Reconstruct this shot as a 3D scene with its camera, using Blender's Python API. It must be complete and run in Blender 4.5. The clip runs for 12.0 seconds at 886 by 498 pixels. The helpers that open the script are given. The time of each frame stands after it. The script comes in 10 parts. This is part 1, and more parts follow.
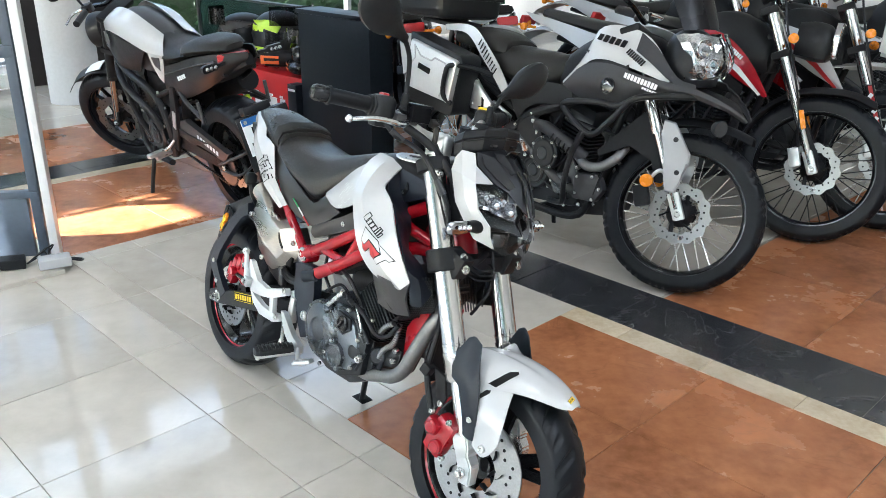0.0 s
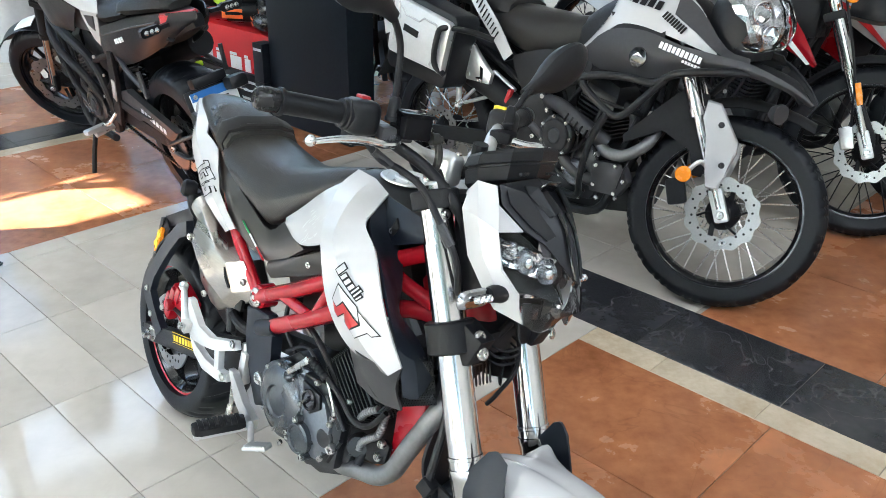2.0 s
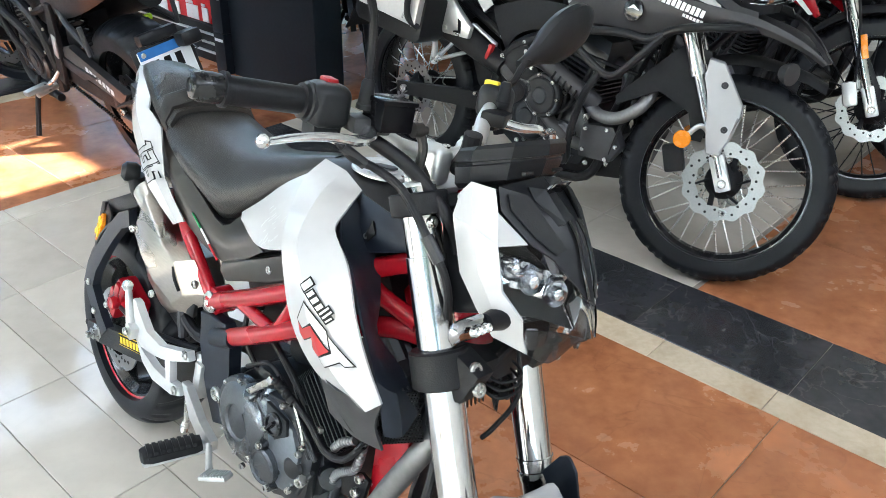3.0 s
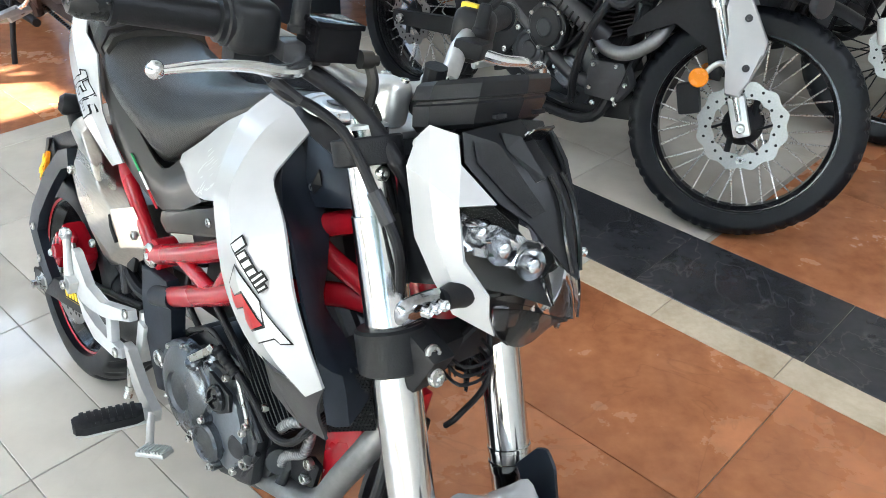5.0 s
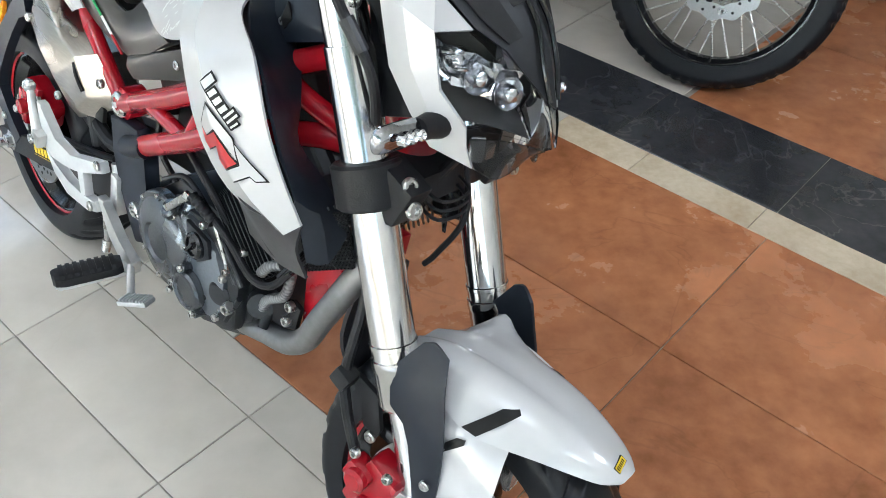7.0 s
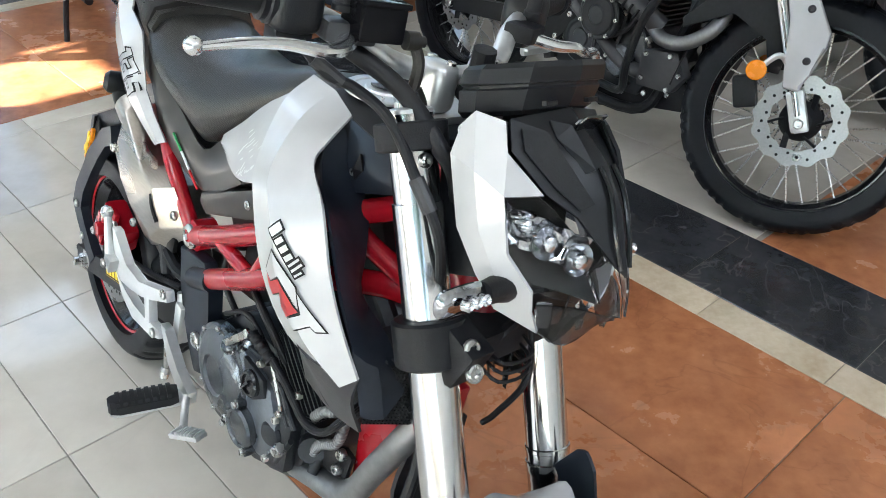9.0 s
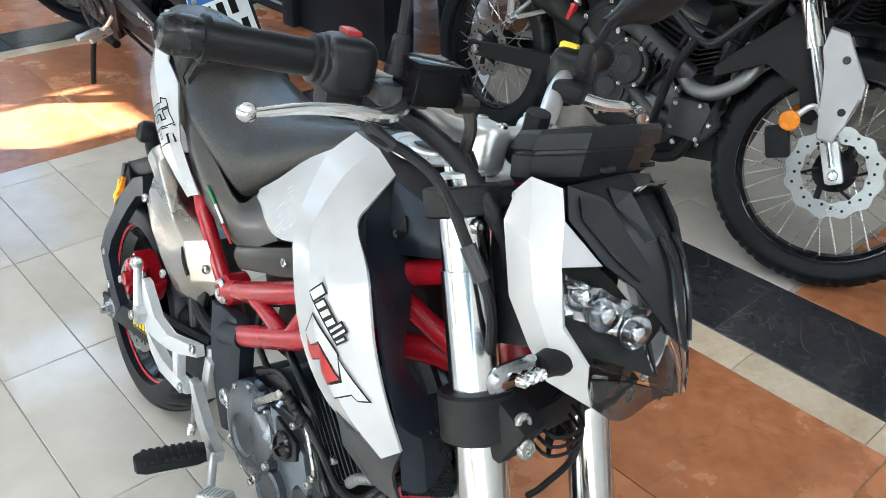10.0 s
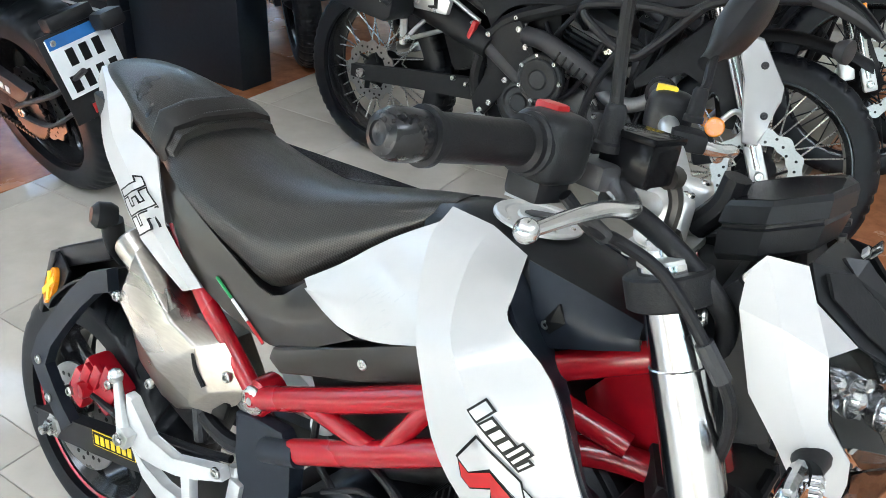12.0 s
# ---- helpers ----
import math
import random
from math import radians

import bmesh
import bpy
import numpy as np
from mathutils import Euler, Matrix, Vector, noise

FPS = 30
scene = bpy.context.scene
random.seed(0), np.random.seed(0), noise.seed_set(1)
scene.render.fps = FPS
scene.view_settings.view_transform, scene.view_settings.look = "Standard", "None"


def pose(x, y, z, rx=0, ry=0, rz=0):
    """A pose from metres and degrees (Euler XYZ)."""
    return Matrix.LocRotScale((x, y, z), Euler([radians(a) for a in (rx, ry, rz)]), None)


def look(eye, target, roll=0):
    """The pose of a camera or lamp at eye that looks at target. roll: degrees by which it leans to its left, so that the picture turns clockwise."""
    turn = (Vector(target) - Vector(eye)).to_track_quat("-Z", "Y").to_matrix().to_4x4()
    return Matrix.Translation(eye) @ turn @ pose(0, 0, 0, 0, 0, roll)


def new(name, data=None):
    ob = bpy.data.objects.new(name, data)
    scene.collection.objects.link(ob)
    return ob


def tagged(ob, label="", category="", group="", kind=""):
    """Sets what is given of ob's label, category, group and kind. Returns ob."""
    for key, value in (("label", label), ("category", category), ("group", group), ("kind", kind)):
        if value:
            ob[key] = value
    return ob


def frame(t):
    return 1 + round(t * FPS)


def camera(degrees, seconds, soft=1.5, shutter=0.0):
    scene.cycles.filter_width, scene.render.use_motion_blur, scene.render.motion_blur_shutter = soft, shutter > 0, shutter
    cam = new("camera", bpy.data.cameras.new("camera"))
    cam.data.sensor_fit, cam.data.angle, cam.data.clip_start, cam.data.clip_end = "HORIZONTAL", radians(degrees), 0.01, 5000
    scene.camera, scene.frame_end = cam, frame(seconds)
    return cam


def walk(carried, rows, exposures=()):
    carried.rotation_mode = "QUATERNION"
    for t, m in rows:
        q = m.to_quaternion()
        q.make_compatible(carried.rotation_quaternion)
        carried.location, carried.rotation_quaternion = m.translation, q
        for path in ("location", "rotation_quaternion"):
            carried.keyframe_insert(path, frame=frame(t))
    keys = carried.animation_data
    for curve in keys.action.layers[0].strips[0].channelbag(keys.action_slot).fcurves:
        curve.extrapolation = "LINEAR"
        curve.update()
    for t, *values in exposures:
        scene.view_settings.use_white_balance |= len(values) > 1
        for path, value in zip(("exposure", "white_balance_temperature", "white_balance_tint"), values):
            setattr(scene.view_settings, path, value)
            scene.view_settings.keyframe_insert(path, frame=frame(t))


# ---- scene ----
cam = camera(55.3, 12.0, 0.7)
PATH = [
    (0, (0.027, 0.078, 1.418), (0.008, 1.937, 0.683), 0.3),
    (0.5, (0.022, 0.206, 1.412), (0.019, 2.028, 0.586), 0.2),
    (1, (0.053, 0.385, 1.398), (0.007, 2.194, 0.548), 1.4),
    (1.5, (0.051, 0.539, 1.389), (-0.022, 2.348, 0.54), 2.4),
    (2, (-0.021, 0.701, 1.385), (0.007, 2.511, 0.534), 0.8),
    (2.5, (-0.047, 0.838, 1.38), (0.056, 2.614, 0.466), 0.8),
    (4.5, (0.033, 1.129, 1.313), (0.082, 2.84, 0.278), 2.0),
    (5, (0.038, 1.131, 1.295), (0.1, 2.803, 0.2), 1.6),
    (5.5, (0.038, 1.118, 1.281), (0.104, 2.723, 0.089), 1.8),
    (6, (0.039, 1.116, 1.267), (0.13, 2.66, -0.001), 1.9),
    (6.5, (0.039, 1.108, 1.255), (0.152, 2.598, -0.074), 2.1),
    (8.3, (0.043, 1.134, 1.263), (0.106, 2.65, -0.04), 2.6),
    (8.5, (0.041, 1.141, 1.271), (0.071, 2.707, 0.027), 2.3),
    (9, (0.038, 1.162, 1.278), (0.002, 2.818, 0.157), 1.6),
    (9.5, (0.035, 1.179, 1.283), (-0.039, 2.868, 0.214), 1.2),
    (10, (-0.002, 1.203, 1.286), (-0.072, 2.905, 0.238), 1.6),
    (10.5, (-0.094, 1.241, 1.293), (-0.001, 2.955, 0.266), 1.8),
    (11, (-0.194, 1.273, 1.292), (0.044, 2.978, 0.273), 2.4),
    (11.5, (-0.283, 1.309, 1.289), (0.067, 2.996, 0.272), 2.6),
    (12, (-0.344, 1.396, 1.276), (0.04, 3.072, 0.255), 2.8),
]
walk(cam, [(t, look(eye, target, roll)) for t, eye, target, roll in PATH], [(t, e + 0.92, 6150, 10) for t, e in ((0, 2.68), (0.5, 2.68), (2.0, 2.80), (2.5, 2.86), (4.5, 2.88), (6.0, 2.66), (6.5, 2.62), (8.5, 2.60), (9.5, 2.64), (10.5, 2.75), (12, 2.78))])

# world, sun and large window lights
R2 = math.sqrt(0.5)


def W(u, v, z=0.0):
    """Floor axes: u runs along the dark strip, v into the shop."""
    return Vector(((u + v) * R2, (v - u) * R2, z))


SUN_DIR = (W(-0.06, -1.0, 0.0) + Vector((0, 0, 0.65))).normalized()
world = bpy.data.worlds.new("sky")
scene.world = world
world.use_nodes = True
wn = world.node_tree.nodes
sky = wn.new("ShaderNodeTexSky")
sky.sky_type = "NISHITA"
sky.sun_disc = False
sky.sun_elevation = math.asin(SUN_DIR.z)
sky.sun_rotation = math.atan2(SUN_DIR.x, SUN_DIR.y)
world.node_tree.links.new(sky.outputs[0], wn["Background"].inputs[0])
wn["Background"].inputs[1].default_value = 0.05

sun = new("sun", bpy.data.lights.new("sun", "SUN"))
sun.data.energy, sun.data.angle, sun.data.color = 5.0, radians(0.5), (1.0, 0.97, 0.93)
sun.matrix_world = look(SUN_DIR * 10, (0, 0, 0))


def window_light(name, eye, target, w, h, power, color=(0.74, 0.865, 1.0)):
    a = bpy.data.lights.new(name, "AREA")
    a.shape, a.size, a.size_y, a.energy, a.color = "RECTANGLE", w, h, power, color
    ob = new(name, a)
    ob.matrix_world = look(eye, target)
    return ob


# daylight in the openings: clerestory and street windows at the side, the shopfront behind the camera
window_light("daylight_clerestory", W(-7.75, 3.6, 3.95), W(-2.0, 2.6, 0.8), 5.6, 0.72, 3.6)
window_light("daylight_side", W(-7.75, 1.0, 1.75), W(-2.0, 1.4, 0.6), 6.0, 2.1, 0.8)
window_light("daylight_front", W(-1.0, -3.25, 1.7), W(-0.6, 2.0, 0.6), 7.4, 2.2, 2.3)
# added lamps at unseen ceiling panels over the aisle, brightening tops and far row
for u, v, power in ((-3.2, -0.6, 3.0), (-0.4, -0.6, 3.3), (2.4, -0.6, 4.2), (2.6, 2.2, 10.0)):
    window_light("added_top_light", W(u, v, 4.30), W(u + 0.001, v, 0.0), 1.1, 1.1, power, (0.82, 0.90, 1.0))

# materials


def mat(name, color, rough=0.5, metal=0.0, vary=0.12, scale=6.0, fine=60.0, bump=0.0, bump_scale=None, coat=0.0, rough_vary=0.08, stretch=None, spec=0.5):
    """Painted, moulded or cast surface with mottling at two scales, wear in the gloss and fine relief."""
    m = bpy.data.materials.new(name)
    m.use_nodes = True
    t = m.node_tree
    n, l = t.nodes, t.links
    b = n["Principled BSDF"]
    co = n.new("ShaderNodeTexCoord")
    src = co.outputs["Object"]
    if stretch:
        mp = n.new("ShaderNodeMapping")
        mp.inputs["Scale"].default_value = stretch
        l.new(src, mp.inputs["Vector"])
        src = mp.outputs[0]
    n1, n2 = n.new("ShaderNodeTexNoise"), n.new("ShaderNodeTexNoise")
    n1.inputs["Scale"].default_value, n1.inputs["Detail"].default_value = scale, 4.0
    n2.inputs["Scale"].default_value, n2.inputs["Detail"].default_value = fine, 3.0
    l.new(src, n1.inputs["Vector"])
    l.new(src, n2.inputs["Vector"])
    add = n.new("ShaderNodeMath")
    add.operation = "ADD"
    l.new(n1.outputs[0], add.inputs[0])
    l.new(n2.outputs[0], add.inputs[1])
    rng = n.new("ShaderNodeMapRange")
    rng.inputs["From Min"].default_value, rng.inputs["From Max"].default_value = 0.6, 1.4
    rng.inputs["To Min"].default_value, rng.inputs["To Max"].default_value = 1.0 - vary, 1.0 + vary
    l.new(add.outputs[0], rng.inputs["Value"])
    mul = n.new("ShaderNodeMix")
    mul.data_type, mul.blend_type = "RGBA", "MULTIPLY"
    mul.inputs["Factor"].default_value = 1.0
    mul.inputs["A"].default_value = (*color, 1.0)
    l.new(rng.outputs[0], mul.inputs["B"])
    l.new(mul.outputs["Result"], b.inputs["Base Color"])
    rr = n.new("ShaderNodeMapRange")
    rr.inputs["From Min"].default_value, rr.inputs["From Max"].default_value = 0.3, 0.7
    rr.inputs["To Min"].default_value, rr.inputs["To Max"].default_value = max(0.02, rough - rough_vary), min(1.0, rough + rough_vary)
    l.new(n1.outputs[0], rr.inputs["Value"])
    l.new(rr.outputs[0], b.inputs["Roughness"])
    b.inputs["Metallic"].default_value = metal
    b.inputs["Coat Weight"].default_value = coat
    b.inputs["Coat Roughness"].default_value = 0.06
    b.inputs["Specular IOR Level"].default_value = spec
    if bump:
        n3 = n.new("ShaderNodeTexNoise")
        n3.inputs["Scale"].default_value, n3.inputs["Detail"].default_value = bump_scale or fine * 3, 4.0
        l.new(src, n3.inputs["Vector"])
        bp = n.new("ShaderNodeBump")
        bp.inputs["Strength"].default_value, bp.inputs["Distance"].default_value = bump, 0.002
        l.new(n3.outputs[0], bp.inputs["Height"])
        l.new(bp.outputs[0], b.inputs["Normal"])
    return m


def glass(name, color=(1, 1, 1), rough=0.02, ior=1.45):
    m = bpy.data.materials.new(name)
    m.use_nodes = True
    t = m.node_tree
    b = t.nodes["Principled BSDF"]
    b.inputs["Base Color"].default_value = (*color, 1)
    b.inputs["Roughness"].default_value = rough
    b.inputs["Transmission Weight"].default_value = 1.0
    b.inputs["IOR"].default_value = ior
    return m


def stone(name, dark, light, rough, scale, vein=0.0, vein_color=(0.9, 0.9, 0.88), bump=0.03, per_piece=0.06):
    """Polished floor stone: cloudy ground, thin veins, each tile a little different."""
    m = bpy.data.materials.new(name)
    m.use_nodes = True
    t = m.node_tree
    n, l = t.nodes, t.links
    b = n["Principled BSDF"]
    geo, inf = n.new("ShaderNodeNewGeometry"), n.new("ShaderNodeObjectInfo")
    off = n.new("ShaderNodeVectorMath")
    off.operation = "ADD"
    sc = n.new("ShaderNodeMath")
    sc.operation, sc.inputs[1].default_value = "MULTIPLY", 7.0
    l.new(inf.outputs["Random"], sc.inputs[0])
    l.new(geo.outputs["Position"], off.inputs[0])
    l.new(sc.outputs[0], off.inputs[1])
    n1, n2 = n.new("ShaderNodeTexNoise"), n.new("ShaderNodeTexNoise")
    n1.inputs["Scale"].default_value, n1.inputs["Detail"].default_value, n1.inputs["Roughness"].default_value = scale, 8.0, 0.65
    n2.inputs["Scale"].default_value, n2.inputs["Detail"].default_value = scale * 9, 5.0
    l.new(off.outputs[0], n1.inputs["Vector"])
    l.new(off.outputs[0], n2.inputs["Vector"])
    av = n.new("ShaderNodeMath")
    av.operation = "MULTIPLY_ADD"
    av.inputs[1].default_value = 0.35
    l.new(n2.outputs[0], av.inputs[0])
    l.new(n1.outputs[0], av.inputs[2])
    ramp = n.new("ShaderNodeValToRGB")
    ramp.color_ramp.elements[0].position, ramp.color_ramp.elements[1].position = 0.45, 0.90
    ramp.color_ramp.elements[0].color, ramp.color_ramp.elements[1].color = (*dark, 1), (*light, 1)
    l.new(av.outputs[0], ramp.inputs[0])
    col = ramp.outputs[0]
    if vein:
        wv = n.new("ShaderNodeTexNoise")
        wv.inputs["Scale"].default_value, wv.inputs["Detail"].default_value, wv.inputs["Distortion"].default_value = scale * 0.8, 6.0, 1.2
        l.new(off.outputs[0], wv.inputs["Vector"])
        vr = n.new("ShaderNodeValToRGB")
        e = vr.color_ramp.elements
        e[0].position, e[0].color, e[1].position, e[1].color = 0.492, (0, 0, 0, 1), 0.508, (0, 0, 0, 1)
        mid = e.new(0.5)
        mid.color = (vein, vein, vein, 1)
        l.new(wv.outputs[0], vr.inputs[0])
        mx = n.new("ShaderNodeMix")
        mx.data_type = "RGBA"
        mx.inputs["B"].default_value = (*vein_color, 1)
        l.new(vr.outputs[0], mx.inputs["Factor"])
        l.new(col, mx.inputs["A"])
        col = mx.outputs["Result"]
    pr = n.new("ShaderNodeMapRange")
    pr.inputs["To Min"].default_value, pr.inputs["To Max"].default_value = 1 - per_piece, 1 + per_piece
    l.new(inf.outputs["Random"], pr.inputs["Value"])
    mm = n.new("ShaderNodeMix")
    mm.data_type, mm.blend_type = "RGBA", "MULTIPLY"
    mm.inputs["Factor"].default_value = 1.0
    l.new(col, mm.inputs["A"])
    l.new(pr.outputs[0], mm.inputs["B"])
    l.new(mm.outputs["Result"], b.inputs["Base Color"])
    rr = n.new("ShaderNodeMapRange")
    rr.inputs["From Min"].default_value, rr.inputs["From Max"].default_value = 0.35, 0.75
    rr.inputs["To Min"].default_value, rr.inputs["To Max"].default_value = rough * 0.85, rough * 1.2
    l.new(n1.outputs[0], rr.inputs["Value"])
    l.new(rr.outputs[0], b.inputs["Roughness"])
    bp = n.new("ShaderNodeBump")
    bp.inputs["Strength"].default_value, bp.inputs["Distance"].default_value = bump, 0.001
    l.new(n2.outputs[0], bp.inputs["Height"])
    l.new(bp.outputs[0], b.inputs["Normal"])
    return m


def weave(name, color, rough=0.45):
    """Embossed seat vinyl with a fine check grain."""
    m = mat(name, color, rough, 0.0, 0.10, 5, 80)
    n, l = m.node_tree.nodes, m.node_tree.links
    co = n.new("ShaderNodeTexCoord")
    sep, com = n.new("ShaderNodeSeparateXYZ"), n.new("ShaderNodeCombineXYZ")
    l.new(co.outputs["Object"], sep.inputs[0])

    def op(kind, a, b=None):
        q = n.new("ShaderNodeMath")
        q.operation = kind
        for k, v in enumerate((a, b)):
            if v is None:
                continue
            if isinstance(v, float):
                q.inputs[k].default_value = v
            else:
                l.new(v, q.inputs[k])
        return q.outputs[0]

    # the vinyl is wrapped over the seat: distance from the middle line, down over the sides
    wrap = op("MULTIPLY", op("SIGN", sep.outputs["Y"]), op("ADD", op("ABSOLUTE", sep.outputs["Y"]), op("SUBTRACT", 0.9, sep.outputs["Z"])))
    l.new(sep.outputs["X"], com.inputs["X"])
    l.new(wrap, com.inputs["Y"])
    mp = n.new("ShaderNodeMapping")
    mp.inputs["Scale"].default_value = (430, 430, 1)
    mp.inputs["Location"].default_value = (0, 0, 0.5)
    mp.inputs["Rotation"].default_value = (0, 0, 0.785)
    l.new(com.outputs[0], mp.inputs["Vector"])
    ck = n.new("ShaderNodeTexChecker")
    ck.inputs["Scale"].default_value = 1.0
    l.new(mp.outputs[0], ck.inputs["Vector"])
    bp = n.new("ShaderNodeBump")
    bp.inputs["Strength"].default_value, bp.inputs["Distance"].default_value = 0.9, 0.0016
    ck.inputs["Color1"].default_value, ck.inputs["Color2"].default_value = (0.30, 0.30, 0.30, 1), (1.9, 1.9, 1.9, 1)
    pb = n["Principled BSDF"]
    src = pb.inputs["Base Color"].links[0].from_socket
    mx = n.new("ShaderNodeMix")
    mx.data_type, mx.blend_type = "RGBA", "MULTIPLY"
    mx.inputs["Factor"].default_value = 1.0
    l.new(src, mx.inputs["A"])
    l.new(ck.outputs["Color"], mx.inputs["B"])
    l.new(mx.outputs["Result"], pb.inputs["Base Color"])
    l.new(ck.outputs["Fac"], bp.inputs["Height"])
    l.new(bp.outputs[0], n["Principled BSDF"].inputs["Normal"])
    return m


M_WHITE = mat("white_gloss_plastic", (0.45, 0.455, 0.462), 0.20, 0, 0.03, 4, 50, coat=0.5, rough_vary=0.05)
M_DECAL = mat("ghost_decal_grey", (0.36, 0.37, 0.38), 0.3, 0, 0.04, 4, 50)
M_BLACKP = mat("black_satin_plastic", (0.0115, 0.0122, 0.0140), 0.36, 0, 0.25, 8, 90, bump=0.10, bump_scale=700, spec=0.27)
M_BLUEBLACK = mat("blue_black_plastic", (0.0125, 0.0165, 0.0245), 0.38, 0, 0.2, 8, 90, bump=0.06, bump_scale=600, spec=0.28)
M_MATTE = mat("matt_black_plastic", (0.0100, 0.0104, 0.0118), 0.52, 0, 0.3, 8, 90, bump=0.2, bump_scale=500, spec=0.25)
M_BRONZE = mat("dark_taupe_plastic", (0.021, 0.0185, 0.0158), 0.33, 0.15, 0.14, 6, 80, coat=0.15)
M_RESERVOIR = mat("deep_black_glossy_plastic", (0.006, 0.006, 0.007), 0.12, 0, 0.1, 6, 60, rough_vary=0.02, spec=0.10)
M_GLOSSBLACK = mat("gloss_black_paint", (0.010, 0.010, 0.0115), 0.16, 0, 0.2, 6, 60, coat=0.25)
M_SCUFF = mat("scuffed_black_bar_end", (0.016, 0.016, 0.017), 0.28, 0, 0.6, 40, 220, spec=0.4)
M_RED = mat("red_gloss_paint", (0.31, 0.005, 0.012), 0.24, 0, 0.12, 7, 60, coat=0.25)
M_REDP = mat("red_plastic", (0.40, 0.012, 0.015), 0.35, 0, 0.1, 7, 60)
M_CHROME = mat("polished_fork_steel", (0.64, 0.64, 0.64), 0.15, 1.0, 0.06, 6, 300, stretch=(1, 1, 0.05), rough_vary=0.05)
M_STEEL = mat("brushed_muffler_steel", (0.42, 0.395, 0.36), 0.31, 1.0, 0.14, 5, 260, stretch=(0.15, 1, 1), rough_vary=0.08)
M_DISC = mat("brake_disc_steel", (0.32, 0.32, 0.315), 0.34, 1.0, 0.15, 10, 200)
M_ALU = mat("silver_painted_alloy", (0.60, 0.61, 0.61), 0.33, 0.75, 0.08, 8, 120, bump=0.05)
M_ALUB = mat("bright_alloy_lever", (0.72, 0.73, 0.74), 0.18, 0.95, 0.08, 12, 120)
M_ENGLIGHT = mat("blue_grey_engine_casting", (0.175, 0.195, 0.220), 0.30, 0.75, 0.15, 9, 140, bump=0.12, bump_scale=500)
M_PRIMER = mat("bare_chipped_metal", (0.42, 0.30, 0.30), 0.5, 0.2, 0.2, 60, 300)
M_ENGINE = mat("grey_engine_casting", (0.100, 0.108, 0.117), 0.27, 0.75, 0.18, 9, 140, bump=0.15, bump_scale=500)
M_ENGDARK = mat("dark_engine_casting", (0.020, 0.0225, 0.026), 0.36, 0.4, 0.25, 9, 140, bump=0.15, bump_scale=400)
M_PIPE = mat("heat_dulled_exhaust_pipe", (0.22, 0.222, 0.225), 0.48, 0.85, 0.16, 7, 100)
M_BOLT = mat("zinc_bolt", (0.55, 0.55, 0.53), 0.28, 1.0, 0.12, 60, 300)
M_TYRE = mat("tyre_rubber", (0.0068, 0.0080, 0.0105), 0.40, 0, 0.3, 9, 120, bump=0.12, bump_scale=300, spec=0.23)
M_RUBBER = mat("black_rubber", (0.0085, 0.0086, 0.0102), 0.44, 0, 0.2, 9, 120, bump=0.2, bump_scale=400, spec=0.27)
M_SEAT = weave("seat_vinyl_weave", (0.0165, 0.0154, 0.0138), 0.34)
M_SEATPLAIN = mat("seat_vinyl_plain", (0.020, 0.019, 0.018), 0.45, 0, 0.15, 9, 120, bump=0.2, bump_scale=500, spec=0.22)
M_CLEAR = glass("clear_lens", (0.97, 0.98, 0.99), 0.0, 1.18)
M_SMOKE = glass("smoked_lens", (0.25, 0.25, 0.26))
M_AMBER = mat("amber_reflector", (0.80, 0.25, 0.01), 0.25, 0, 0.1, 60, 500, coat=0.5)
M_YELLOW = mat("yellow_sticker", (0.78, 0.55, 0.02), 0.4, 0, 0.05, 9, 80)
M_GREEN = mat("green_sticker", (0.03, 0.30, 0.10), 0.4)
M_LIME = mat("fluorescent_lime", (0.50, 0.75, 0.03), 0.4)
M_ORANGE = mat("orange_print", (0.85, 0.16, 0.03), 0.5)
M_REFLECT = mat("headlamp_reflector", (0.66, 0.67, 0.69), 0.14, 1.0, 0.03, 30, 200)
M_BOWL = mat("lamp_bowl_chrome", (0.42, 0.43, 0.45), 0.12, 1.0, 0.3, 40, 200)
M_INK = mat("black_print", (0.010, 0.010, 0.010), 0.4, spec=0.15)
M_LETTER = mat("white_print", (0.78, 0.78, 0.78), 0.4)
M_BLUE = mat("blue_print", (0.02, 0.14, 0.42), 0.4)
M_PLATE = mat("number_plate_white", (0.72, 0.75, 0.78), 0.32, 0, 0.03, 9, 90)
M_GREYPL = mat("grey_satin_plastic", (0.042, 0.042, 0.045), 0.42, 0.1, 0.12, 7, 90, bump=0.08, bump_scale=500, spec=0.36)
M_SCREEN = mat("dark_tinted_screen", (0.010, 0.010, 0.012), 0.24, 0, 0.2, 6, 60, spec=0.15)
M_SILVERCASE = mat("silver_case_lid", (0.52, 0.53, 0.54), 0.40, 0.35, 0.06, 6, 120)
M_HANGER = mat("pale_silver_casting", (0.60, 0.61, 0.62), 0.36, 0.25, 0.06, 8, 120, bump=0.05)
M_DARKDISC = mat("oiled_dark_steel", (0.10, 0.10, 0.105), 0.36, 1.0, 0.2, 12, 200)
M_GOLD = mat("gold_anodised", (0.55, 0.36, 0.10), 0.3, 1.0, 0.08, 10, 150)
M_WALLP = mat("white_wall_paint", (0.74, 0.73, 0.70), 0.7, 0, 0.06, 1.5, 40, bump=0.1, bump_scale=120)
M_CEIL = mat("white_ceiling_paint", (0.78, 0.78, 0.76), 0.8, 0, 0.04, 1.5, 40, bump=0.1, bump_scale=120)
M_FRAMEW = mat("white_aluminium_frame", (0.62, 0.63, 0.64), 0.35, 0.1, 0.04, 4, 60)
